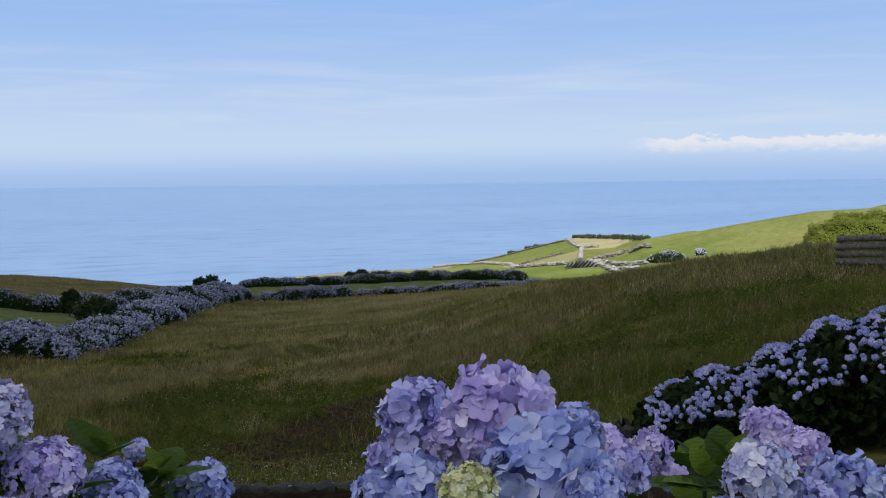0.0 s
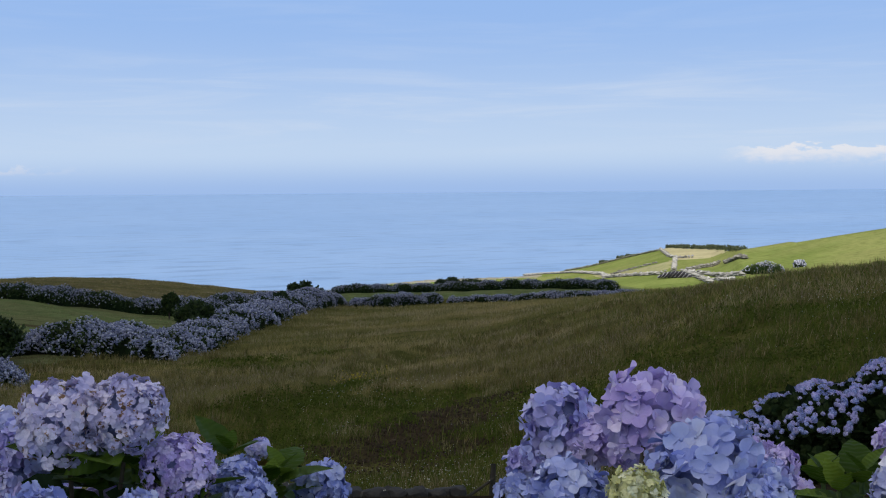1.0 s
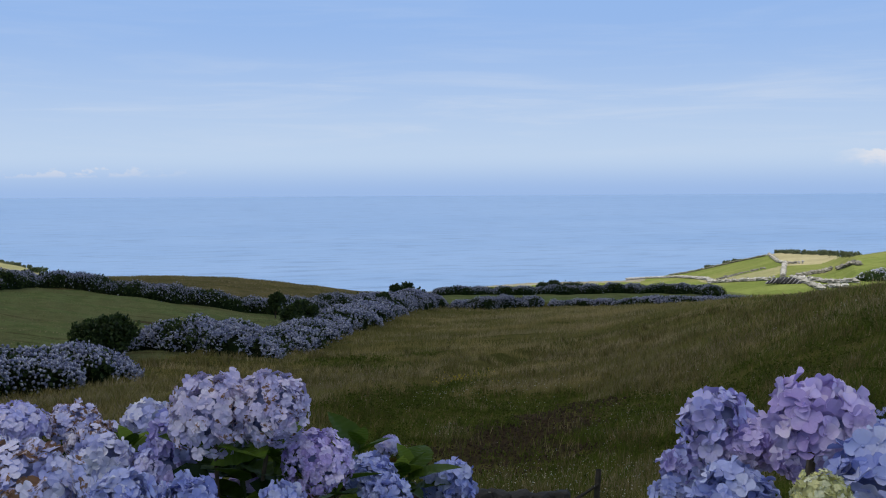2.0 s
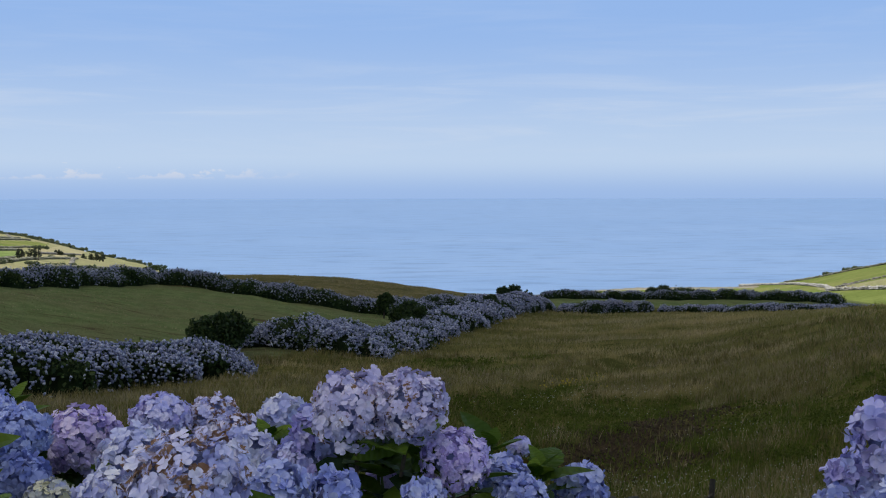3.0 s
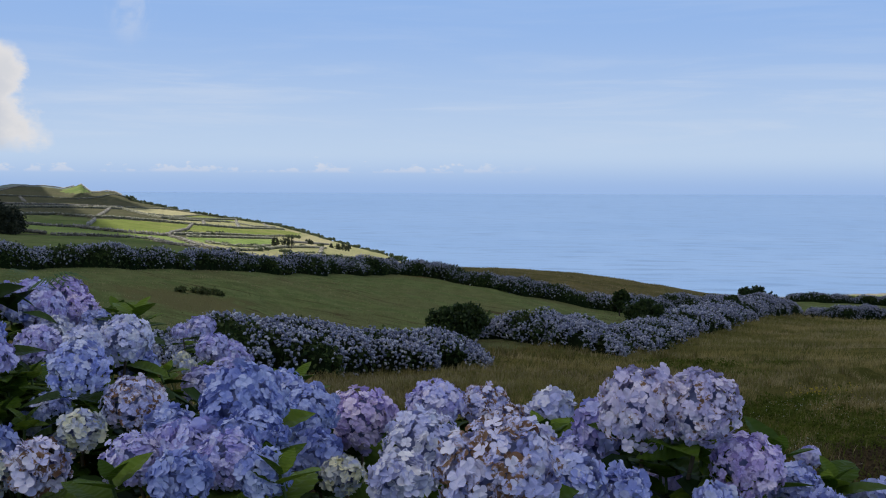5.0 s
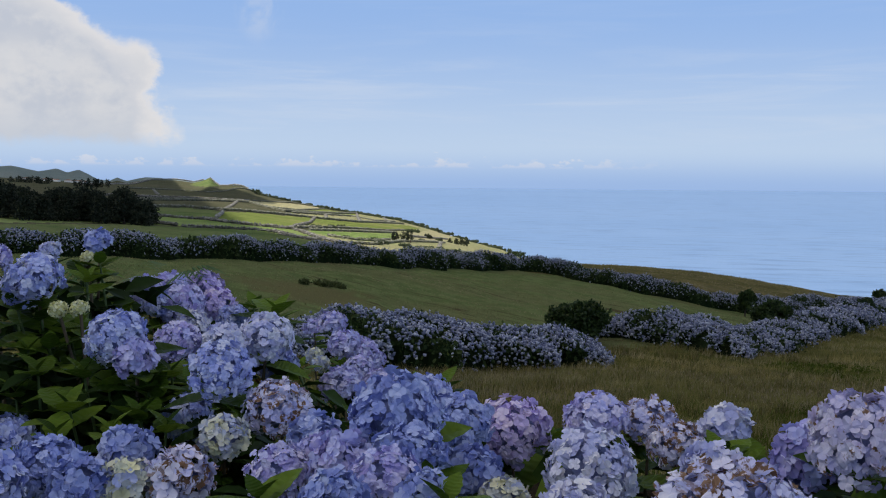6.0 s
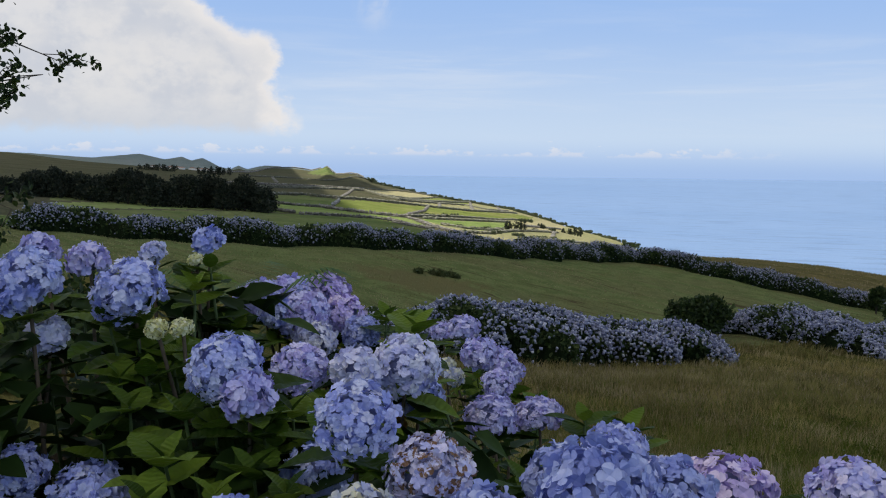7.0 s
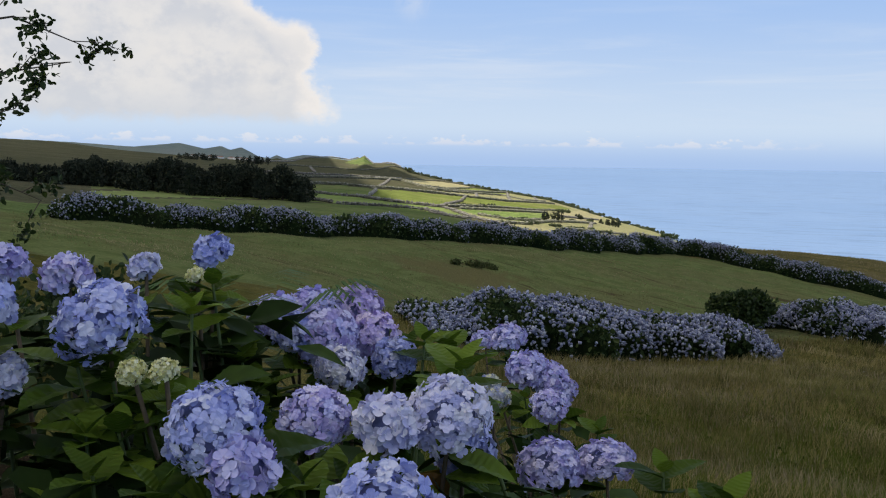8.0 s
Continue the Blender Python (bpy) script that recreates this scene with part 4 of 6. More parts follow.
HEAD_MESHES = {}
for tone in PETALS:
    HEAD_MESHES[tone] = [
        (0.048, [head_mesh(tone, 0.048, 84 if tone != "y" else 190, 0.0125 if tone != "y" else 0.0066) for _ in range(2)]),
        (0.080, [head_mesh(tone, 0.080, 215 if tone != "y" else 200, 0.0122 if tone != "y" else 0.008) for _ in range(3)]),
    ]


PLAIN_HEADS = {tone: [head_mesh(tone, 0.048, 40, 0.0165, True) for _ in range(3)] for tone in "dv"}      # for heads a stone's throw off


def leaf_mesh(long, wide, teeth=9, curl=0.25):
    """An ovate toothed leaf, folded along its midrib, with raised veins."""
    vs, fs = [], []
    rows = teeth
    for i in range(rows + 1):
        s = i / rows
        w = wide / 2 * (math.sin(math.pi * min(1, s ** 0.75)) ** 0.8 if 0 < s < 1 else 0.02)
        y = long * s
        z = -curl * long * s * s * 0.6
        saw = 1.0 + (0.07 if i % 2 else -0.04)
        rib = 0.012 * math.sin(s * math.pi) * (1 if i % 2 else -0.4)
        vs += [(-w * saw, y, z + 0.22 * w), (-w * 0.5, y, z + 0.10 * w + rib * 0.5), (0, y, z - 0.02 * w), (w * 0.5, y, z + 0.10 * w + rib * 0.5), (w * saw, y, z + 0.22 * w)]
    for i in range(rows):
        for j in range(4):
            a = i * 5 + j
            fs.append((a, a + 1, a + 6, a + 5))
    return np.array(vs), np.array(fs)


def leaf_material(name, tones):
    mat, n, bsdf, where = surface(name, 0.5, specular=0.10)
    own = n.add("ShaderNodeObjectInfo").outputs["Random"]
    r = n.add("ShaderNodeValToRGB")
    while len(r.color_ramp.elements) < len(tones):
        r.color_ramp.elements.new(0.5)
    for i, (e, c) in enumerate(zip(r.color_ramp.elements, tones)):
        e.position, e.color = i / (len(tones) - 1), (*c, 1)
    n.link(own, r.inputs[0])
    wave = n.add("ShaderNodeTexWave", wave_type="BANDS", bands_direction="Y")
    wave.inputs["Scale"].default_value, wave.inputs["Distortion"].default_value = 22.0, 1.5
    n.link(where, wave.inputs["Vector"])
    spots = n.noise(where, 30.0, 4)
    color = n.mix(n.math("MULTIPLY", n.ramp(spots, 0.5, 0.75), 0.4), r.outputs[0], (0.09, 0.10, 0.02))
    n.link(color, bsdf.inputs["Base Color"])
    relief(n, bsdf, wave.outputs["Fac"], 0.35, 0.004)
    thin = n.add("ShaderNodeBsdfTranslucent")
    n.link(color, thin.inputs[0])
    both = n.add("ShaderNodeMixShader")
    both.inputs[0].default_value = 0.3
    out = [k for k in n.tree.nodes if k.type == "OUTPUT_MATERIAL"][0]
    n.link(bsdf.outputs[0], both.inputs[1])
    n.link(thin.outputs[0], both.inputs[2])
    n.link(both.outputs[0], out.inputs[0])
    return mat


LEAF_GREEN = leaf_material("hydrangea_leaf", [(0.028, 0.058, 0.008), (0.068, 0.126, 0.013), (0.165, 0.248, 0.028), (0.042, 0.082, 0.010)])
LEAF_OLD = leaf_material("yellowed_leaf", [(0.20, 0.15, 0.02), (0.14, 0.06, 0.02)])
LEAF_MESHES = [mesh_of("leaf", *leaf_mesh(l, w, curl=c), LEAF_GREEN, smooth=True) for l, w, c in ((0.13, 0.085, 0.2), (0.15, 0.09, 0.35), (0.11, 0.078, 0.1))]
OLD_LEAF_MESH = mesh_of("leaf", *leaf_mesh(0.11, 0.07, curl=0.5), LEAF_OLD, smooth=True)
STEM = island_material("woody_stem", [(0.10, 0.075, 0.045), (0.17, 0.13, 0.085)], 0.8, grain=80)
STEM_GREEN = island_material("green_stem", [(0.06, 0.10, 0.03), (0.09, 0.13, 0.04)], 0.6, grain=80)


def aim(way, spin):
    """A rotation that turns z to way."""
    q = Vector(way).to_track_quat("Z", "Y").to_matrix().to_4x4()
    return q @ Matrix.Rotation(spin, 4, "Z")


def hydrangea(root, heads, label, inner=500, skirt=0.9, leafy=5, spread=0.35, rise=(-0.25, 0.55), shoots=(), small=1.0):
    """A garden hydrangea: woody stems from one root, toothed leaves in pairs under each mophead, leaves within coloured
    dark for shade.
    """
    ob = tagged(new("hydrangea_bush"), label, "hydrangea", "hydrangeas by the lane")
    base = Vector((root[0], root[1], float(land(root[0], root[1]))))
    ob.location = base
    for x, y, z, radius, tone in heads:
        p = Vector((x, y, z)) - base
        lean = Vector((p.x * 0.35, p.y * 0.35 - 0.25, 0.9)).normalized()
        size, meshes = min(HEAD_MESHES[tone], key=lambda q: abs(q[0] - radius))
        head = part("flower_head", random.choice(meshes), ob)
        grow = radius / size
        head.matrix_basis = Matrix.Translation(p) @ aim(lean + Vector(rng.normal(0, 0.15, 3)), rng.uniform(0, 6)) @ Matrix.Diagonal((grow, grow, grow * rng.uniform(0.92, 1.06), 1))
        neck = p - lean * radius * 0.5
        foot = Vector((p.x * spread, p.y * spread, -0.05)) + Vector((rng.normal(0, 0.06), rng.normal(0, 0.06), 0))
        mid = foot.lerp(neck, 0.6) + Vector((rng.normal(0, 0.04), rng.normal(0, 0.04), 0.0))
        low = foot.lerp(neck, 0.25) + Vector((rng.normal(0, 0.03), rng.normal(0, 0.03), 0.05))
        stem = part("stem", mesh_of("stem", *tube([foot, low, mid, neck], [0.010, 0.009, 0.006, 0.004]), STEM, smooth=True), ob)
        for k in range(leafy):
            a = rng.uniform(0, 2 * math.pi)
            down = 0.02 + 0.05 * (k // 2) + rng.uniform(0, 0.03)
            at = neck - lean * down
            way = Vector((math.cos(a), math.sin(a), rng.uniform(*rise)))
            m = Matrix.Translation(at) @ way.to_track_quat("Y", "Z").to_matrix().to_4x4() @ Matrix.Rotation(rng.normal(0, 0.35), 4, "Y")
            g = rng.uniform(0.75, 1.2) * (0.12 + radius * 11) * small * (0.65 if y < 1.6 else 1.0)
            leaf = part("leaf", OLD_LEAF_MESH if rng.uniform() < 0.05 else random.choice(LEAF_MESHES), stem)
            leaf.matrix_basis = m @ Matrix.Diagonal((g, g, g, 1))
    # leafy shoots without a head
    for x, y, z in shoots:
        p = Vector((x, y, z)) - base
        foot = Vector((p.x * spread, p.y * spread, -0.05))
        stem = part("stem", mesh_of("stem", *tube([foot, foot.lerp(p, 0.6) + Vector((0.02, 0.02, 0)), p], [0.009, 0.006, 0.003]), STEM_GREEN, smooth=True), ob)
        first = rng.uniform(0, 3.1)
        for k in range(6):
            a = first + math.pi * (k % 2) + 1.57 * (k // 2) + rng.normal(0, 0.15)
            way = Vector((math.cos(a), math.sin(a), (0.25, 0.6, 1.3)[k // 2] + rng.normal(0, 0.15)))
            leaf = part("leaf", random.choice(LEAF_MESHES), stem)
            g = (0.95, 0.85, 0.5)[k // 2] * rng.uniform(0.8, 1.1) * small
            leaf.matrix_basis = (Matrix.Translation(p - Vector((0, 0, (0.05, 0.015, 0.0)[k // 2]))) @ way.to_track_quat("Y", "Z").to_matrix().to_4x4() @ Matrix.Diagonal((g, g, g, 1)))
    # leaves deeper in the bush, their colour darkened to stand for shade
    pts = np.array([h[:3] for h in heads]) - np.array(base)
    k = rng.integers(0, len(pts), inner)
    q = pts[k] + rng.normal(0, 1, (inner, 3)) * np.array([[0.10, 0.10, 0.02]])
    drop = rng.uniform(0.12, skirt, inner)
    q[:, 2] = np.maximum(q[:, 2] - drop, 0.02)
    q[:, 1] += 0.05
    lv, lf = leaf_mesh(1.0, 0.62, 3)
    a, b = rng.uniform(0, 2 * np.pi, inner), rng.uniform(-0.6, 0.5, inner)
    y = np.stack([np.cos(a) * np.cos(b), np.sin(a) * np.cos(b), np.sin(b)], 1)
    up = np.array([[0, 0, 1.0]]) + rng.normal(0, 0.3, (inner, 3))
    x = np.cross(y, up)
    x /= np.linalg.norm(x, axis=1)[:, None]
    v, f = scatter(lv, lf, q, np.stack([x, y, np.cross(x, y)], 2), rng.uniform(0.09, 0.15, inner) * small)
    part("inner_leaves", mesh_of("inner_leaves", v, f, SHADE_LEAF, smooth=True), ob, kind="stuff")
    return ob


# Leaf green darkened: the shade inside the bush is in the colour.
SHADE_LEAF = island_material("shade_toned_leaves", [(0.014, 0.030, 0.006), (0.024, 0.050, 0.010), (0.040, 0.075, 0.013)], 0.6, 0.1, 0.06)
HEADS_R = [(0.94, 1.45, 1.20, 0.039, "u"), (0.96, 1.43, 1.16, 0.031, "u"), (0.655, 0.81, 1.377, 0.038, "p"), (1.02, 1.25, 1.278, 0.040, "u"), (0.98, 1.12, 1.288, 0.034, "u"), (0.79, 0.84, 1.343, 0.041, "b"), (0.62, 0.83, 1.335, 0.022, "b"), (0.89, 0.90, 1.305, 0.039, "b"), (0.73, 0.82, 1.335, 0.029, "v")]
HEADS_C = [(0.36, 0.80, 1.483, 0.048, "u"), (0.337, 0.95, 1.442, 0.042, "v"), (0.326, 0.64, 1.474, 0.047, "b"), (0.285, 0.81, 1.412, 0.039, "b"), (0.25, 0.61, 1.48, 0.022, "y"), (0.55, 0.95, 1.38, 0.032, "u"), (0.38, 1.02, 1.38, 0.031, "u"), (0.34, 0.60, 1.47, 0.023, "b"), (0.305, 0.99, 1.35, 0.029, "b"), (0.33, 1.01, 1.38, 0.032, "v"), (0.36, 0.92, 1.43, 0.032, "u"), (0.38, 0.86, 1.43, 0.029, "u"), (0.44, 0.81, 1.45, 0.029, "b"), (0.42, 0.87, 1.45, 0.030, "u"), (0.54, 0.88, 1.38, 0.026, "v")]
HEADS_M = [(-0.23, 1.85, 1.27, 0.089, "l"), (-0.125, 1.83, 1.28, 0.078, "l"), (-0.04, 1.85, 1.17, 0.071, "u"), (0.08, 2.03, 1.08, 0.055, "b"), (0.14, 2.22, 1.09, 0.028, "v"), (0.27, 2.16, 1.01, 0.062, "b"), (-0.33, 1.99, 1.12, 0.077, "v"), (-0.16, 2.06, 1.05, 0.058, "u"), (0.09, 1.82, 1.10, 0.047, "b"), (-0.28, 2.16, 1.04, 0.049, "v"), (-0.30, 1.98, 1.20, 0.062, "v"), (-0.34, 2.10, 1.09, 0.072, "v"), (-0.27, 1.70, 1.15, 0.054, "b"), (-0.44, 2.61, 1.08, 0.063, "p"), (-0.11, 1.69, 1.14, 0.044, "b")]
HEADS_N = [(-0.74, 2.54, 1.09, 0.086, "v"), (-0.62, 2.64, 1.07, 0.076, "f"), (-0.54, 2.48, 1.06, 0.079, "f"), (-0.69, 2.10, 1.10, 0.096, "p"), (-0.43, 1.24, 1.32, 0.086, "f"), (-0.45, 2.03, 1.14, 0.064, "p"), (-0.34, 1.46, 1.24, 0.051, "b"), (-0.97, 2.63, 1.02, 0.112, "u"), (-1.03, 2.32, 1.11, 0.091, "d"), (-0.92, 2.04, 1.09, 0.062, "d"), (-1.06, 1.99, 1.21, 0.096, "d"), (-0.97, 1.78, 1.18, 0.083, "d"), (-0.83, 1.95, 1.08, 0.047, "m"), (-1.17, 2.56, 1.11, 0.070, "b"), (-0.67, 1.76, 1.14, 0.057, "p"), (-1.05, 2.12, 1.13, 0.078, "d")]
HEADS_O = [(-1.39, 2.15, 1.16, 0.081, "f"), (-1.27, 2.08, 1.12, 0.061, "d"), (-1.21, 2.35, 1.11, 0.085, "d"), (-1.11, 2.26, 1.07, 0.064, "d"), (-1.05, 2.40, 1.09, 0.083, "p"), (-1.11, 1.84, 1.15, 0.062, "v"), (-1.24, 1.84, 1.12, 0.066, "v"), (-1.19, 1.93, 1.13, 0.056, "v"), (-0.98, 1.70, 1.17, 0.069, "v"), (-1.65, 3.17, 0.98, 0.079, "v"), (-1.56, 3.32, 0.96, 0.073, "v"), (-0.88, 1.61, 1.18, 0.048, "d"), (-1.01, 1.56, 1.18, 0.053, "d")]
HEADS_L = [(-2.18, 2.35, 1.39, 0.085, "b"), (-2.38, 2.91, 1.45, 0.045, "b"), (-1.85, 2.23, 1.28, 0.079, "b"), (-1.78, 2.20, 1.24, 0.051, "v"), (-1.88, 2.55, 1.21, 0.070, "v"), (-1.67, 2.66, 1.22, 0.081, "p"), (-1.52, 2.13, 1.24, 0.078, "b"), (-1.74, 2.56, 1.22, 0.060, "p"), (-1.64, 2.22, 1.10, 0.073, "b"), (-1.44, 2.00, 1.13, 0.053, "m"), (-2.06, 2.29, 1.33, 0.026, "y"), (-2.02, 2.32, 1.33, 0.026, "y"), (-2.34, 2.80, 1.41, 0.023, "y"), (-2.43, 2.74, 1.43, 0.035, "p"), (-1.69, 2.78, 1.12, 0.060, "b")]
HEADS_L2 = [(-1.93, 1.96, 1.09, 0.048, "b"), (-1.67, 1.73, 1.12, 0.074, "d"), (-1.55, 1.67, 1.12, 0.058, "d"), (-1.61, 1.91, 1.11, 0.059, "d"), (-1.48, 1.71, 1.11, 0.053, "m"), (-1.40, 1.76, 1.12, 0.063, "f"), (-2.31, 2.19, 1.42, 0.082, "b"), (-2.57, 2.50, 1.45, 0.046, "v"), (-2.56, 2.65, 1.41, 0.055, "v"), (-2.32, 2.26, 1.30, 0.048, "p"), (-2.54, 2.22, 1.44, 0.074, "b"), (-2.36, 2.07, 1.36, 0.080, "b"), (-2.36, 1.91, 1.30, 0.071, "v"), (-1.67, 1.58, 1.13, 0.063, "b"), (-2.21, 2.06, 1.07, 0.066, "b"), (-2.08, 2.11, 1.04, 0.075, "b")]
HEADS_K = [(-2.45, 3.27, 1.24, 0.084, "v"), (-2.43, 3.42, 1.24, 0.082, "v"), (-2.36, 3.53, 1.23, 0.083, "u"), (-2.28, 3.25, 1.20, 0.087, "v"), (-2.23, 3.40, 1.19, 0.076, "u"), (-2.19, 3.16, 1.15, 0.068, "p"), (-2.13, 3.33, 1.15, 0.066, "b"), (-2.27, 3.38, 1.17, 0.060, "v"), (-2.35, 3.21, 1.21, 0.066, "b")]
HEADS_K2 = [(-2.56, 5.28, 0.83, 0.088, "v"), (-2.32, 4.88, 0.79, 0.097, "v"), (-2.23, 4.91, 0.75, 0.086, "v"), (-2.38, 4.61, 0.78, 0.044, "m"), (-2.30, 4.52, 0.76, 0.043, "m"), (-2.75, 5.45, 0.77, 0.067, "v"), (-2.09, 4.48, 0.76, 0.074, "v"), (-2.19, 4.93, 0.71, 0.070, "v")]

SHOOTS_R = [(0.86, 1.22, 1.26), (0.83, 1.10, 1.30), (0.81, 1.12, 1.27), (0.84, 1.37, 1.17)]
SHOOTS_M = [(0.07, 2.17, 1.11), (0.18, 2.15, 1.06), (0.15, 2.10, 1.05), (-0.18, 1.93, 1.13), (-0.12, 1.87, 1.19), (0.00, 1.94, 1.09), (-0.19, 2.00, 1.15)]
SHOOTS_N = [(-0.45, 2.38, 1.07), (-0.39, 2.49, 1.03), (-0.84, 1.58, 1.19), (-1.20, 2.80, 1.09), (-0.86, 2.66, 1.00), (-1.73, 2.85, 1.27), (-0.45, 2.38, 1.08)]
SHOOTS_O = [(-1.41, 3.25, 0.98), (-1.17, 1.62, 1.15), (-0.91, 1.72, 1.16), (-1.31, 2.44, 1.06), (-1.01, 2.03, 1.05), (-1.21, 2.81, 1.07)]
SHOOTS_L = [(-1.88, 2.14, 1.21), (-1.87, 2.22, 1.16), (-1.76, 2.22, 1.17), (-1.84, 2.03, 1.16), (-1.71, 2.11, 1.13), (-1.77, 2.34, 1.18), (-2.17, 2.36, 1.30), (-2.11, 2.40, 1.25), (-1.66, 2.27, 1.16), (-2.01, 3.26, 1.22), (-2.00, 3.39, 1.19), (-2.21, 2.32, 1.33), (-2.35, 2.79, 1.37), (-2.31, 2.82, 1.39), (-2.08, 2.28, 1.23), (-1.74, 2.23, 1.14)]
SHOOTS_L2 = [(-2.12, 2.25, 1.23), (-2.03, 2.17, 1.20), (-2.07, 2.14, 1.15), (-1.79, 1.92, 1.13), (-1.60, 2.04, 1.13), (-1.70, 1.98, 1.13), (-2.34, 2.09, 1.29), (-2.40, 2.04, 1.36), (-2.29, 1.98, 1.23)]
SHOOTS_L2 += [(-2.45 + 0.22 * math.sin(k * 2.1), 2.35 + 0.38 * math.cos(k * 1.3), 1.14 + 0.022 * k) for k in range(13)]
SHOOTS_L += [(-2.05 + 0.25 * math.sin(k * 1.7), 2.75 + 0.3 * math.cos(k * 2.3), 1.08 + 0.014 * k) for k in range(9)]
SHOOTS_K = [(-2.15, 3.45, 1.16), (-2.26, 2.85, 1.23)]
SHOOTS_K2 = [(-2.34, 4.37, 0.77), (-1.86, 4.32, 0.74), (-2.25, 4.66, 0.73)]
hydrangea((0.95, 1.3), HEADS_R, "hydrangea with violet and blue mopheads by the lane", 260, leafy=4, rise=(-1.0, 0.2), small=0.75, shoots=SHOOTS_R)
hydrangea((0.42, 1.0), HEADS_C, "hydrangea with close-set violet and sky-blue mopheads", 420, leafy=0, small=0.55, skirt=1.2)
hydrangea((-0.12, 2.2), HEADS_M, "hydrangea with lilac mopheads standing clear of the leaves", 420, shoots=SHOOTS_M)
hydrangea((-0.75, 2.3), HEADS_N, "hydrangea with blue heads, some browned at the edges", 520, shoots=SHOOTS_N)
hydrangea((-1.25, 2.4), HEADS_O, "hydrangea with crowded blue and violet mopheads", 520, shoots=SHOOTS_O)
hydrangea((-1.95, 2.6), HEADS_L, "tall leafy hydrangea with bright blue mopheads", 1400, leafy=5, shoots=SHOOTS_L)
hydrangea((-2.0, 2.1), HEADS_L2, "leafy hydrangea with blue mopheads and bare stems", 1300, leafy=4, shoots=SHOOTS_L2, small=0.85)
hydrangea((-2.3, 3.5), HEADS_K, "hydrangea with a tight cluster of violet mopheads", 300, shoots=SHOOTS_K)
hydrangea((-2.3, 5.0), HEADS_K2, "small hydrangea with violet heads and pale buds", 260, shoots=SHOOTS_K2)

# ---- meadow grass ----
GRASS = island_material("meadow_blades", [(0.268, 0.226, 0.078), (0.308, 0.252, 0.097), (0.352, 0.280, 0.120), (0.278, 0.234, 0.082), (0.370, 0.296, 0.134)], 0.85, 0.3, 0.02, 30.0,
                        (0.14, (0.125, 0.134, 0.034), 0.65))
PLUMES = island_material("grass_plumes", [(0.20, 0.165, 0.085), (0.27, 0.220, 0.120), (0.35, 0.285, 0.170)], 0.9, 0.3, 0.02)
GREEN_GRASS = island_material("green_blades", [(0.060, 0.092, 0.012), (0.086, 0.122, 0.018), (0.135, 0.155, 0.028), (0.075, 0.112, 0.015), (0.110, 0.108, 0.028)], 0.85, 0.3, 0.02)
BLADE = np.array([[-0.5, 0, 0], [0.5, 0, 0], [0.38, 0.18, 0.55], [-0.38, 0.18, 0.55], [0, 0.5, 1.0]], float)
BLADE_F = np.array([[0, 1, 2], [0, 2, 3], [3, 2, 4]])


LUSH = [(-3.3, 45, 1.6), (-5.2, 43, 1.8), (-6.6, 42, 1.6), (-8.8, 48.5, 1.6), (-7.4, 26.8, 1.3), (-15.0, 26.3, 1.4), (-13.4, 23.5, 0.9), (-5.6, 23.7, 1.2), (-10.5, 30.5, 1.3), (-17.5, 22.5, 1.8), (-34.9, 24.6, 1.1), (-39.4, 24.5, 1.2), (-29, 22, 0.9), (-36.5, 20, 0.9), (-32, 27, 1.0), (-25.5, 19.5, 0.8), (-42, 21, 1.0)]      # lush green spots: bearing, range, breadth


def lush(t, r):
    """How far broad green weeds crowd out the tall grass, 0 to 1."""
    x, y = -np.sin(np.radians(t)) * r, np.cos(np.radians(t)) * r
    g = -swells(x, y) * 0.25 + 0.45 * np.sin(x * 2.7 + np.sin(y)) * np.sin(y * 2.3)
    under = lip(t) - r
    g += 0.7 * np.exp(-((t + 17) / 11) ** 2 - ((r - 18) / 6.5) ** 2) - np.clip((r - 22) / 10, 0, 1.2)
    g += np.exp(-((t + 11) / 7) ** 2) * (np.clip(under / 1.5, 0, 1) * np.clip((12 - under) / 8, 0, 1) * 1.5 - 0.8 * np.clip(1 - np.abs(under + 1.5) / 2.5, 0, 1))
    g += 0.15 * np.exp(-((t + 37) / 9) ** 2 - ((r - 21) / 7) ** 2)
    for bearing, away, wide in LUSH:
        g = g + (2.3 if away < 38 else 3.6) * np.exp(-((t - bearing) * away / 57 / wide) ** 2 - ((r - away) / wide) ** 2)
    return np.clip(g - 0.15, 0, 1)


def swells(x, y):
    """Where the grass stands higher and drier, a few metres at a time; -1.5 to 1.5."""
    return (np.sin(x * 0.62 + 1.6 * np.sin(y * 0.31 + 1)) * np.sin(y * 0.55 + 1.2 * np.sin(x * 0.27))
            + 0.6 * np.sin(x * 1.45 + np.sin(y * 1.1) + 2) * np.sin(y * 1.25 + 0.5))


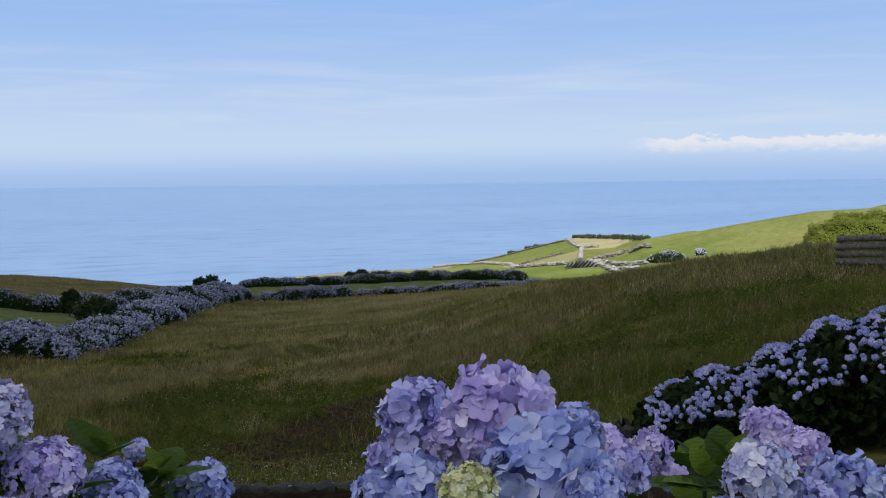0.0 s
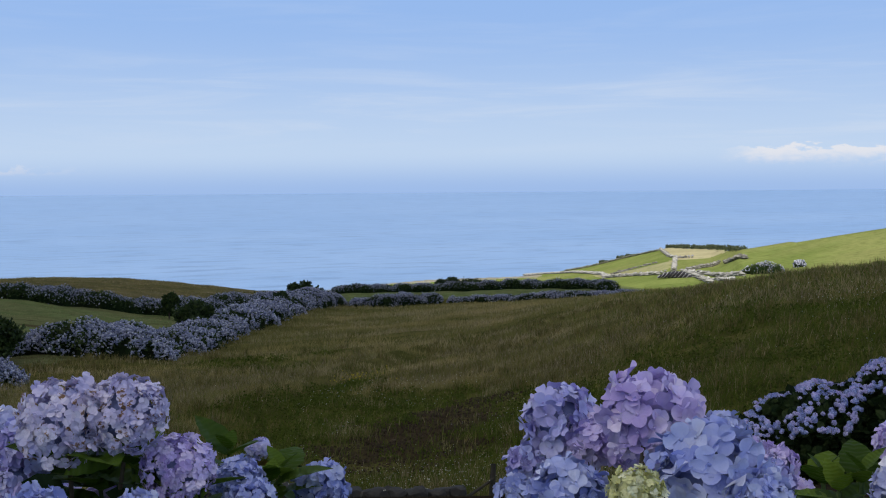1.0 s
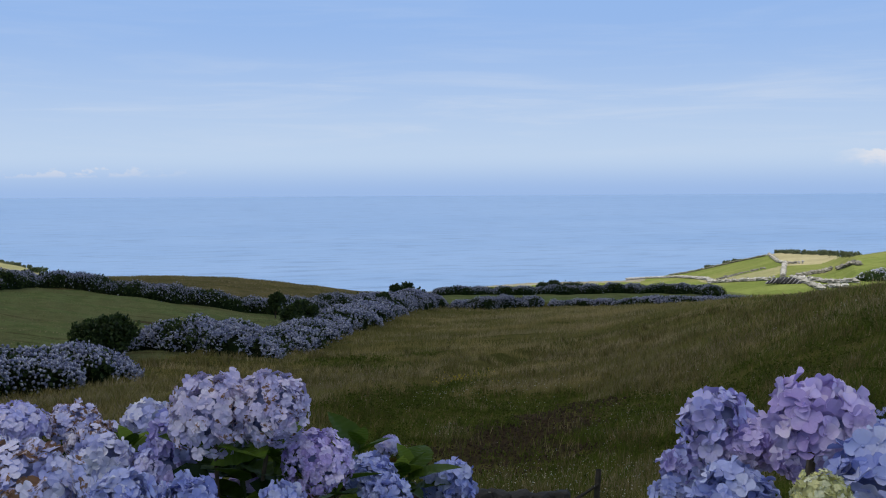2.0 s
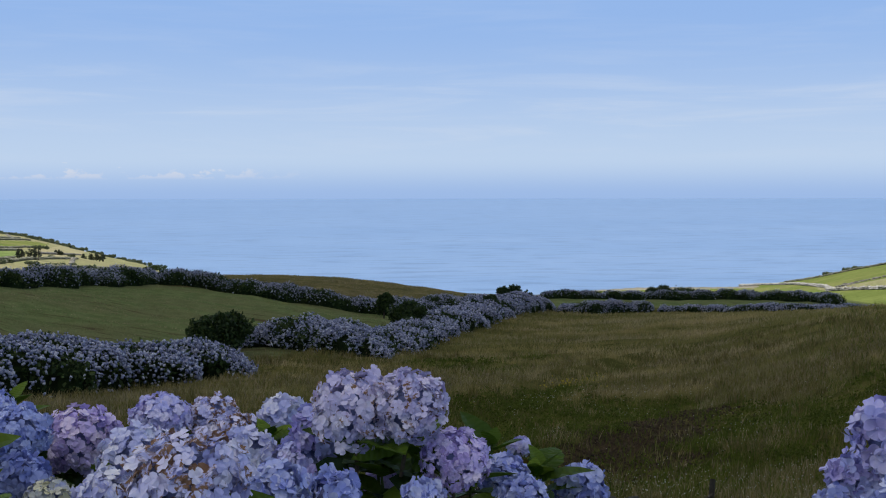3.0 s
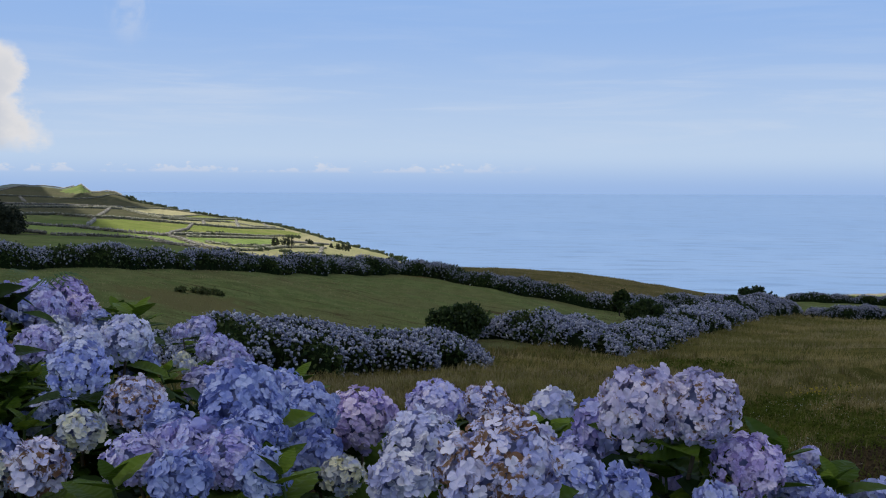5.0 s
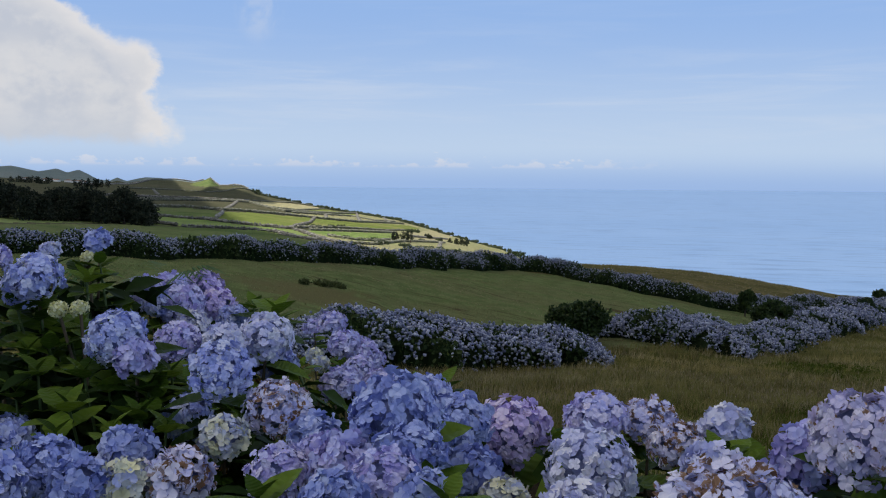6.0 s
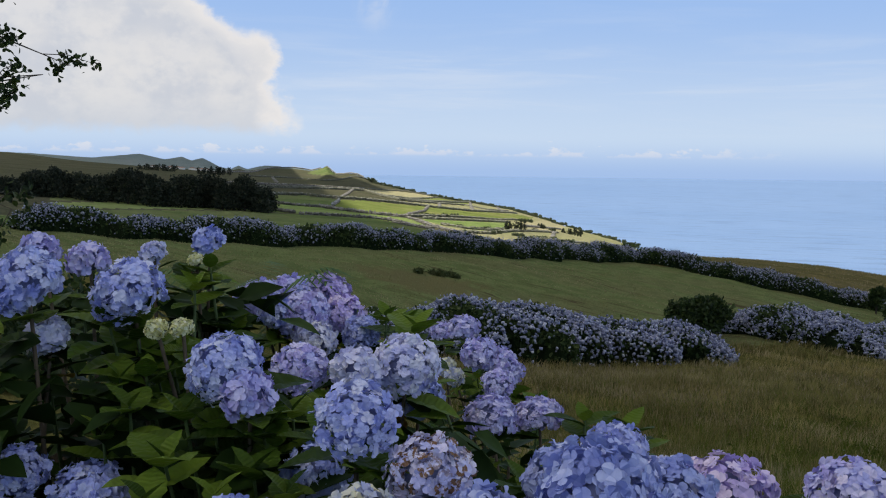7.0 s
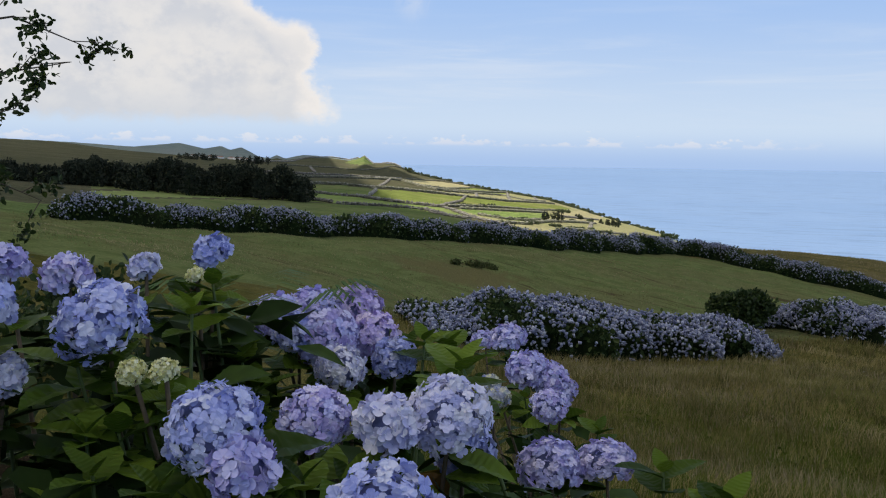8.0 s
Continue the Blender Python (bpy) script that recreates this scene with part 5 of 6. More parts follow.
def grass(name, count, near, far, lo, hi, label, tall, power):
    """Standing grass as one cover of blades, thinner with range."""
    t = rng.uniform(lo, hi, count)
    r = near * (far / near) ** (rng.uniform(0, 1, count) ** power)
    keep = (field_of(t, r) == 0) & ~((t > 14) & (r > 48))
    x, y = -np.sin(np.radians(t)) * r, np.cos(np.radians(t)) * r
    tuft = np.sin(x * 1.7 + np.sin(y * 1.3)) * np.sin(y * 1.9 + np.sin(x * 0.9)) + 0.6 * np.sin(x * 0.31 + 1) * np.sin(y * 0.37) + rng.normal(0, 0.5, count)
    swell = swells(x, y)
    keep &= (tuft + 0.8 * swell > -1.4) & ~(bare(t, r) & (rng.uniform(0, 1, count) < 0.78)) & ~((t > -21) & (t < 2) & (r < 12.4)) & ~((t < -31.5) & (r < 14.4))
    keep &= rng.uniform(0, 1, count) > 0.35 * lush(t, r)
    green = np.clip(1.4 * lush(t, r) + 0.60 * np.clip((26 - r) / 8, 0, 1) + 0.55 * np.clip((-t - 22) / 9, 0, 1), 0, 0.92) > rng.uniform(0, 1, count)
    tuft = tuft + 0.7 * swell - 0.8 * lush(t, r)
    x, y, r, tuft, green = x[keep], y[keep], r[keep], tuft[keep], green[keep]
    n = len(x)
    z = land(x, y)
    a = -0.9 + 0.5 * np.sin(x * 0.21 + y * 0.13) + rng.normal(0, 1.15, n)               # the wind has combed it one way
    rots = np.zeros((n, 3, 3))
    rots[:, 0, 0], rots[:, 0, 1], rots[:, 1, 0], rots[:, 1, 1], rots[:, 2, 2] = np.cos(a), -np.sin(a), np.sin(a), np.cos(a), 1
    h = tall * rng.uniform(0.5, 1.15, n) * (0.8 + 0.25 * np.clip(tuft, -1.4, 1.4))
    h = h * np.where(dry_hill(np.degrees(np.arctan2(-x, y)), r), 0.4, 1.0)
    w = np.maximum(0.006, r * 0.00054) * rng.uniform(0.6, 1.3, n)
    v, f = scatter(BLADE, BLADE_F, np.stack([x, y, z], 1), rots, np.stack([w, h * rng.uniform(0.3, 2.6, n), h], 1))
    return tagged(new(name, mesh_of(name, v, f, [GRASS, GREEN_GRASS], np.repeat(green, len(BLADE_F)))), label, "grass", kind="stuff")


grass("meadow_grass", 240000, 8, 80, -52, 30, "tall dry meadow grass gone to seed", 0.30, 0.8)
grass("short_meadow_grass", 80000, 11, 32, -50, 6, "green and dry meadow grass near the lane", 0.22, 1.0)
grass("field_grass", 80000, 60, 126, -32, 14, "tall dry grass on the far meadow", 0.35, 0.9)


TUFT_BLADES = island_material("tuft_blades", [(0.085, 0.100, 0.024), (0.160, 0.140, 0.044), (0.225, 0.182, 0.074), (0.275, 0.222, 0.106)], 0.85, 0.3, 0.02)


def tufts(count, blades):
    """Coarse grass in separate tufts that stand over the rest."""
    t, r = rng.uniform(-50, 26, count), 12.5 * (52 / 12.5) ** rng.uniform(0, 1, count)
    x, y = -np.sin(np.radians(t)) * r, np.cos(np.radians(t)) * r
    keep = (field_of(t, r) == 0) & (swells(x, y) + rng.normal(0, 0.6, count) > -0.2) & ~((t < -31.5) & (r < 15)) & (lush(t, r) < rng.uniform(0.1, 0.7, count)) & ~bare(t, r)
    x, y, r = x[keep], y[keep], r[keep]
    wide, tall = rng.uniform(0.12, 0.34, len(x)), rng.uniform(0.22, 0.46, len(x))
    k = np.repeat(np.arange(len(x)), blades)
    n = len(k)
    a = rng.uniform(0, 2 * np.pi, n)
    off = wide[k] * rng.uniform(0, 1, n) ** 0.7
    bx, by = x[k] + np.cos(a) * off, y[k] + np.sin(a) * off
    turn = a - np.pi / 2 + rng.normal(0, 0.5, n)
    rots = np.zeros((n, 3, 3))
    rots[:, 0, 0], rots[:, 0, 1], rots[:, 1, 0], rots[:, 1, 1], rots[:, 2, 2] = np.cos(turn), -np.sin(turn), np.sin(turn), np.cos(turn), 1
    h = tall[k] * (1.1 - 0.6 * off / 0.34) * rng.uniform(0.7, 1.1, n)
    w = np.maximum(0.007, r[k] * 0.0006) * rng.uniform(0.6, 1.3, n)
    v, f = scatter(BLADE, BLADE_F, np.stack([bx, by, land(bx, by)], 1), rots, np.stack([w, h * rng.uniform(0.4, 1.3, n), h], 1))
    return tagged(new("grass_tufts", mesh_of("grass_tufts", v, f, TUFT_BLADES)), "coarse tan and green grass tufts in the meadow", "grass", kind="stuff")


tufts(4200, 34)


def seed_plumes(count):
    """Loose pale plumes on thin stalks above the grass, in drifts."""
    t, r = rng.uniform(-52, 30, count), 9 * (75 / 9) ** rng.uniform(0, 1, count) ** 0.8
    x, y = -np.sin(np.radians(t)) * r, np.cos(np.radians(t)) * r
    keep = (swells(x, y) + rng.normal(0, 0.5, count) - np.clip((r - 30) / 30, 0, 0.8) > 0.30) & (field_of(t, r) == 0) & ~bare(t, r) & ~((t > -21) & (t < 2) & (r < 12.6)) & ~((t < -31.5) & (r < 15)) & (lush(t, r) < rng.uniform(0.1, 0.7, count))
    x, y, r = x[keep], y[keep], r[keep]
    n = len(x)
    shape = np.array([[-0.05, 0, 0], [0.05, 0, 0], [0, 0.25, 0.7], [-0.5, 0.30, 0.80], [0.5, 0.30, 0.80], [0, 0.45, 1.0]], float)
    faces = np.array([[0, 1, 2], [2, 4, 3], [3, 4, 5]])
    a = rng.uniform(0, 2 * np.pi, n)
    rots = np.zeros((n, 3, 3))
    rots[:, 0, 0], rots[:, 0, 1], rots[:, 1, 0], rots[:, 1, 1], rots[:, 2, 2] = np.cos(a), -np.sin(a), np.sin(a), np.cos(a), 1
    w = np.maximum(0.010, r * 0.0007) * rng.uniform(0.6, 1.3, n)
    v, f = scatter(shape, faces, np.stack([x, y, land(x, y)], 1), rots, np.stack([w, rng.uniform(0.05, 0.35, n), rng.uniform(0.24, 0.42, n)], 1))
    return tagged(new("seed_plumes", mesh_of("seed_plumes", v, f, PLUMES)), "pale tan seed plumes above the meadow grass", "grass", kind="stuff")


seed_plumes(105000)


def wildflowers(count):
    """Small white clover and daisy heads standing among the grass."""
    t, r = rng.uniform(-50, 4, count), 9 * (30 / 9) ** rng.uniform(0, 1, count)
    x, y = -np.sin(np.radians(t)) * r, np.cos(np.radians(t)) * r
    drift = np.sin(x * 0.55 + np.sin(y * 0.4) * 2) * np.sin(y * 0.5 + 1) + 0.5 * np.sin(x * 1.7) * np.sin(y * 1.3)
    drift += 0.6 * np.exp(-((t + 16) / 9) ** 2 - ((r - 16) / 6) ** 2)
    keep = (drift + rng.normal(0, 0.3, count) > 0.45) & ~((t < -31.5) & (r < 15.5)) & (soil(t, r) > 0.9)
    x, y, r = x[keep], y[keep], r[keep]
    n = len(x)
    v, f = scatter(ICO1[0], ICO1[1], np.stack([x, y, land(x, y) + rng.uniform(0.15, 0.38, n)], 1), turns(n), np.maximum(0.006, r * 0.00034)[:, None] * rng.uniform(0.6, 1.2, (n, 3)))
    mat = island_material("white_wildflowers", [(0.62, 0.62, 0.52), (0.74, 0.74, 0.68), (0.60, 0.52, 0.30)], 0.8)
    return tagged(new("wildflowers", mesh_of("wildflowers", v, f, mat)), "small white clover and daisy heads in the grass", "wildflowers", kind="stuff")


wildflowers(8500)


def weeds(count, leaves):
    """Low broad-leaved weeds in dark green clumps through the meadow's near part."""
    t, r = rng.uniform(-52, 16, count), 9 * (48 / 9) ** rng.uniform(0, 1, count)
    keep = (lush(t, r) > rng.uniform(0.05, 0.9, count)) & (soil(t, r) > rng.uniform(0.2, 1.2, count)) & (field_of(t, r) == 0) & ~((t > -21) & (t < 2) & (r < 12.6))
    t, r = t[keep], r[keep]
    wide, tall = rng.uniform(0.10, 0.42, len(t)), rng.uniform(0.10, 0.30, len(t))
    k = np.repeat(np.arange(len(t)), leaves)
    n = len(k)
    a, d = rng.uniform(0, 2 * np.pi, n), np.sqrt(rng.uniform(0, 1, n))
    x = -np.sin(np.radians(t[k])) * r[k] + np.cos(a) * d * wide[k]
    y = np.cos(np.radians(t[k])) * r[k] + np.sin(a) * d * wide[k]
    z = land(x, y) + tall[k] * (1 - 0.8 * d * d) * rng.uniform(0.35, 1.0, n)
    v, f = scatter(LEAF[0], LEAF[1], np.stack([x, y, z], 1), turns(n), rng.uniform(0.03, 0.065, n) * np.clip(r[k] / 22, 1, 1.8))
    mat = island_material("meadow_weeds", [(0.052, 0.072, 0.012), (0.086, 0.110, 0.019), (0.135, 0.158, 0.034)], 0.85, 0.3, 0.02)
    return tagged(new("meadow_weeds", mesh_of("meadow_weeds", v, f, mat)), "low dark green weeds clumped through the meadow", "weeds", kind="stuff")


weeds(9000, 34)


def soil_clods(count):
    """Crumbs and clods of earth along the trodden line."""
    x, y = rng.uniform(1.5, 9.5, count), rng.uniform(15.5, 24.5, count)
    t, r = np.degrees(np.arctan2(-x, y)), np.hypot(x, y)
    keep = soil(t, r) < rng.uniform(0.5, 1.3, count)
    x, y = x[keep], y[keep]
    n = len(x)
    sizes = rng.uniform(0.010, 0.035, (n, 1)) * rng.uniform(0.7, 1.3, (n, 3)) * np.where(rng.uniform(0, 1, (n, 1)) < 0.06, 2.0, 1.0)
    v, f = scatter(BUD[0] * (1 + rng.normal(0, 0.15, (6, 1))), BUD[1], np.stack([x, y, land(x, y) + 0.01], 1), turns(n), sizes)
    mat = island_material("crumbled_soil", [(0.038, 0.027, 0.017), (0.062, 0.045, 0.029), (0.095, 0.070, 0.045)], 0.95, 0.0, 0.05)
    return tagged(new("soil_clods", mesh_of("soil_clods", v, f, mat)), "crumbled brown soil and clods on a trodden line", "soil", kind="stuff")


soil_clods(13000)


def yellow_flowers():
    """A patch of yellow-flowered weeds on the slope."""
    n = 60
    t, r = rng.normal(-10.9, 1.0, n), rng.normal(32.5, 1.2, n)
    x, y = -np.sin(np.radians(t)) * r, np.cos(np.radians(t)) * r
    v, f = scatter(ICO1[0], ICO1[1], np.stack([x, y, land(x, y) + rng.uniform(0.15, 0.35, n)], 1), turns(n), rng.uniform(0.012, 0.030, (n, 3)))
    mat = island_material("yellow_petals", [(0.34, 0.26, 0.02), (0.50, 0.40, 0.04)], 0.8)
    return tagged(new("yellow_flowers", mesh_of("yellow_flowers", v, f, mat)), "patch of small yellow flowers on the slope", "wildflowers", kind="stuff")


yellow_flowers()


def short_grass(count):
    """The mown field's stubble and regrowth."""
    t, r = rng.uniform(-12, 48, count), 34 * (86 / 34) ** rng.uniform(0, 1, count)
    keep = field_of(t, r) == 1
    t, r = t[keep], r[keep]
    x, y = -np.sin(np.radians(t)) * r, np.cos(np.radians(t)) * r
    n = len(x)
    a = rng.uniform(0, 2 * np.pi, n)
    rots = np.zeros((n, 3, 3))
    rots[:, 0, 0], rots[:, 0, 1], rots[:, 1, 0], rots[:, 1, 1], rots[:, 2, 2] = np.cos(a), -np.sin(a), np.sin(a), np.cos(a), 1
    v, f = scatter(BLADE, BLADE_F, np.stack([x, y, land(x, y)], 1), rots, np.stack([r * 0.0007, rng.uniform(0.05, 0.2, n), rng.uniform(0.03, 0.08, n)], 1))
    mat = island_material("mown_blades", [(0.186, 0.226, 0.080), (0.228, 0.264, 0.100), (0.280, 0.275, 0.135), (0.205, 0.244, 0.088)], 0.9, 0.3, 0.02, 30.0, (0.10, (0.190, 0.175, 0.075), 0.5))
    return tagged(new("mown_grass", mesh_of("mown_grass", v, f, mat)), "short mown grass with bare brownish streaks", "grass", kind="stuff")


short_grass(42000)

# ---- walls and trees of the far land ----
WALL_DARK = island_material("overgrown_wall", [(0.100, 0.112, 0.070), (0.165, 0.168, 0.125), (0.27, 0.265, 0.225)], 0.9)
WALL_PALE = island_material("pale_wall", [(0.16, 0.16, 0.14), (0.30, 0.295, 0.28), (0.44, 0.44, 0.43)], 0.9)


def field_wall(points, height, mat, label, rows=2):
    """A dry-stone field wall, partly overgrown: rough stones heaped in a line. points: bearing, degrees under eye level."""
    points = [(t, far_range(t, d)) for t, d in points]
    step = 0.7 + 0.0011 * points[0][1]
    c, side, length = along(points, step)
    z = land(c[:, 0], c[:, 1])
    places = np.concatenate([np.stack([c[:, 0], c[:, 1], z + height * h], 1) for h in np.linspace(0.3, 0.8, rows)])
    places += rng.normal(0, 0.10, places.shape)
    sizes = rng.uniform(0.6, 1.4, (len(places), 3)) * np.array([[max(0.4, step * 0.62), max(0.4, step * 0.62), height * 0.40]])
    spin = rng.uniform(0, 6.28, len(places))
    rots = np.zeros((len(places), 3, 3))
    rots[:, 0, 0], rots[:, 0, 1], rots[:, 1, 0], rots[:, 1, 1], rots[:, 2, 2] = np.cos(spin), -np.sin(spin), np.sin(spin), np.cos(spin), 1
    v, f = scatter(BUD[0] * (1.15 + rng.normal(0, 0.12, (6, 1))), BUD[1], places - np.array([*c[0], z[0]]), rots, sizes)
    ob = new("field_wall", mesh_of("field_wall", v, f, mat))
    ob.location = (c[0][0], c[0][1], z[0])
    return tagged(ob, label, "wall", "field walls of the far pastures")


OLD = "overgrown stone wall between two pastures"
field_wall([(36.14, -1.05), (32.39, -1.12), (30.41, -1.15), (28.57, -1.19), (27.23, -1.31)], 2.4, WALL_PALE, "pale stone wall under the far hills")
field_wall([(33.70, -1.26), (31.23, -1.36), (29.57, -1.47), (27.90, -1.52), (26.81, -1.55)], 2.0, WALL_DARK, OLD)
field_wall([(36.0, -1.66), (33.87, -1.69), (32.55, -1.74), (31.23, -1.78), (29.57, -1.84), (27.90, -1.94), (27.23, -1.95)], 1.8, WALL_STONE, "long stone wall along a brown slope")
field_wall([(36.0, -1.92), (33.87, -1.90), (30.5, -1.92), (28.2, -1.99), (27.23, -2.03), (26.22, -2.33), (25.21, -2.54), (23.86, -2.62), (21.85, -2.65), (21.18, -2.66)], 1.8, WALL_DARK, "overgrown wall below a hay field")
field_wall([(36.0, -2.2), (32.55, -2.27), (30.73, -2.29), (28.73, -2.48), (27.22, -2.55), (24.80, -2.77), (23.02, -2.97), (21.17, -3.13), (18.50, -3.24)], 1.5, WALL_DARK, "long overgrown wall across the headland")
field_wall([(27.0, -1.94), (24.8, -2.07), (23.5, -2.26)], 1.4, WALL_DARK, "dark wall above a hay field")
field_wall([(24.80, -2.60), (23.02, -2.71), (21.51, -2.78), (20.17, -3.04), (19.00, -3.10)], 1.3, WALL_DARK, OLD)
field_wall([(25.88, -2.32), (24.54, -2.47), (23.03, -2.39)], 1.3, WALL_DARK, OLD)
field_wall([(27.85, -1.95), (28.15, -2.19), (28.56, -2.45)], 1.2, WALL_STONE, "stone wall climbing between pastures")
field_wall([(28.68, -2.62), (28.84, -2.77), (29.06, -2.92)], 1.5, WALL_PALE, "short pale stone wall between pastures")
field_wall([(38.0, -2.5), (34.5, -2.65), (32.30, -2.77), (31.22, -2.88), (29.56, -2.99), (28.55, -3.15), (27.21, -3.30), (26.20, -3.39), (24.79, -3.52)], 1.1, WALL_STONE, "thick stone wall across the headland pastures", 3)
field_wall([(24.79, -3.54), (24.18, -3.70), (23.50, -3.97), (22.83, -4.15), (21.82, -4.38), (20.81, -4.61)], 0.75, WALL_STONE, "pale stone wall running down the headland")
field_wall([(38.0, -2.9), (32.30, -3.17), (31.22, -3.33)], 1.1, WALL_STONE, "overgrown wall in the cloud's shade", 3)
field_wall([(30.89, -3.39), (29.55, -3.44), (27.88, -3.53), (27.04, -3.59), (25.86, -3.70), (24.78, -3.98), (23.33, -4.20)], 1.0, WALL_STONE, "overgrown wall at the edge of the shade", 3)
field_wall([(24.86, -3.42), (23.85, -3.17), (23.56, -2.88)], 1.0, WALL_STONE, "stone wall slanting between green pastures")
field_wall([(24.52, -3.47), (22.51, -3.45), (21.16, -3.51), (19.49, -3.61), (17.99, -3.65)], 1.0, WALL_DARK, OLD)
field_wall([(23.85, -3.59), (21.16, -3.68), (18.99, -3.74)], 1.0, WALL_DARK, OLD)
field_wall([(22.83, -3.93), (21.49, -4.12), (20.14, -4.21), (19.31, -4.16)], 0.9, WALL_DARK, OLD)
field_wall([(21.82, -4.35), (20.14, -4.41), (17.81, -4.23), (16.16, -4.29)], 0.9, WALL_DARK, OLD)
field_wall([(18.15, -3.94), (17.15, -4.01), (16.00, -4.08)], 1.0, WALL_STONE, OLD)
for line in ([(16.41, -4.28), (16.51, -4.63)], [(21.18, -2.66), (21.12, -2.89), (20.97, -3.12)], [(22.97, -2.72), (22.90, -2.96)], [(19.67, -2.90), (19.30, -3.13)], [(32.39, -1.31), (32.14, -1.60)]):
    field_wall(line, 1.0, WALL_STONE, "short stone wall dividing pastures")
field_wall([(17.80, -4.66), (16.15, -4.75), (14.50, -4.85)], 0.8, WALL_DARK, OLD)
# the sunlit hill
field_wall([(-22.86, -5.63), (-23.83, -5.48), (-26.10, -4.91), (-28.02, -4.46)], 0.8, WALL_DARK, "low overgrown wall along the cliff edge")
field_wall([(-24.96, -6.03), (-26.41, -5.91), (-28.02, -5.81), (-28.40, -5.72)], 0.9, WALL_PALE, "pale stone wall along the lower pasture")
field_wall([(-28.15, -4.40), (-28.60, -4.79), (-28.98, -4.88), (-29.99, -4.82)], 1.0, WALL_PALE, "pale stone wall round a hay field")
field_wall([(-28.98, -4.88), (-28.91, -5.36), (-28.88, -5.59)], 1.1, WALL_PALE, "pale stone wall climbing the sunlit pasture")
field_wall([(-29.61, -5.58), (-30.41, -5.39), (-31.32, -5.16)], 1.1, WALL_STONE, "overgrown wall on the sunlit slope", 3)
field_wall([(-31.63, -5.13), (-32.13, -4.94), (-32.76, -4.87)], 1.1, WALL_STONE, "overgrown wall high on the sunlit slope", 3)
field_wall([(-29.61, -5.68), (-30.72, -5.77), (-32.61, -5.79)], 0.9, WALL_PALE, "pale stone wall across the sunlit slope")
field_wall([(-29.3, -5.66), (-30.25, -5.97), (-30.9, -6.3)], 1.0, WALL_PALE, "pale stone wall down to the track")
field_wall([(-30.31, -6.09), (-31.20, -6.06), (-32.14, -6.08)], 0.8, WALL_PALE, "short pale stone wall by the track")
field_wall([(-20.5, -5.86), (-21.56, -5.81), (-23.18, -5.73), (-24.96, -5.84), (-25.19, -6.00)], 0.9, WALL_PALE, "pale stone wall above the shore")
field_wall([(-25.45, -5.84), (-26.74, -5.46), (-28.02, -5.14)], 0.7, WALL_STONE, "low stone wall over the pale pasture")


def clump(turn, r, wide, tall, label, trees=6, mat=WOOD_LEAVES, category="trees"):
    """A few wind-clipped trees grown into one crown."""
    ob = tagged(new("tree_clump"), label, category)
    ob.location = on(turn, r)
    cs, rs, limbs = [], [], []
    across = Vector((math.cos(radians(turn)), math.sin(radians(turn)), 0))
    for k in range(trees):
        p = across * ((k / max(1, trees - 1) - 0.5) * wide * 0.85) + Vector(rng.normal(0, 0.06 * wide, 3))
        h = tall * rng.uniform(0.75, 1.05)
        limbs.append(tube([(p.x, p.y, -1), (p.x, p.y, h * 0.7)], [0.05 * h, 0.02 * h]))
        for q in range(3):
            cs.append((p.x + rng.normal(0, 0.03 * wide), p.y + rng.normal(0, 0.03 * wide), h * (0.3 + 0.25 * q)))
            rs.append(max(0.6, wide / trees * (0.72 - 0.12 * q)))
    for limb in limbs:
        part("trunk", mesh_of("trunk", *limb, BARK, smooth=True), ob)
    part("crown", mesh_of("crown", *leaf_cloud(cs, rs, 150 * trees if trees < 5 else 130 * trees, 0.0014 * r, 1.0, 0.4), mat), ob, kind="stuff")
    return ob


clump(18.67, far_range(18.67, -4.17), 0.021 * far_range(18.67, -4.17), 0.0105 * far_range(18.67, -4.17), "dark clump of trees among the far pastures", 9)
clump(15.35, far_range(15.35, -4.38), 0.022 * far_range(15.35, -4.38), 0.0068 * far_range(15.35, -4.38), "dark row of trees near the cliff edge", 9)
clump(17.12, far_range(17.12, -4.03), 0.006 * far_range(17.12, -4.03), 0.0045 * far_range(17.12, -4.03), "dark thicket beside a field wall", 3)
clump(12.1, 900, 16, 5, "green scrub on the cliff edge", 6, BUSH_LEAVES)
clump(26.95, 2150, 24, 6, "dark scrub on the side of a cliff-top knoll", 6, HAZED_SCRUB)
for t, d in ((23.77, -3.42), (23.4, -3.43), (22.67, -3.44), (22.09, -3.43), (21.82, -4.03), (20.56, -4.17), (20.2, -4.16), (21.57, -4.36), (21.11, -4.35), (19.97, -4.41), (19.61, -4.37), (18.64, -4.48), (18.35, -4.5),
             (17.72, -4.63), (17.39, -4.65), (16.97, -4.62), (16.48, -4.66), (16.1, -4.8), (15.57, -4.8), (17.48, -4.19), (16.49, -4.16), (18.24, -3.67), (17.85, -3.68)):
    q, g = far_range(t, d), rng.uniform(0.6, 1.2)
    clump(t, q, 0.0062 * q * g, 0.0024 * q * g, "round dark bush on a field edge", 3, HAZED_SCRUB, "bush")
for t, g in ((-28.75, 0.8), (-29.2, 1.0), (-29.7, 1.1), (-30.2, 0.8), (-30.6, 1.1), (-31.05, 1.2), (-31.5, 1.1), (-31.95, 0.9), (-32.3, 0.6), (-26.0, 0.5), (-26.5, 0.4), (-25.0, 0.3)):
    q = float(np.interp(t, FAR_TURN, FAR_AWAY)) * 0.985
    clump(t, q, 5.0, 1.6 * g, "dark wind-clipped trees on the far skyline", 4, HAZED_SCRUB)
t = 12.3
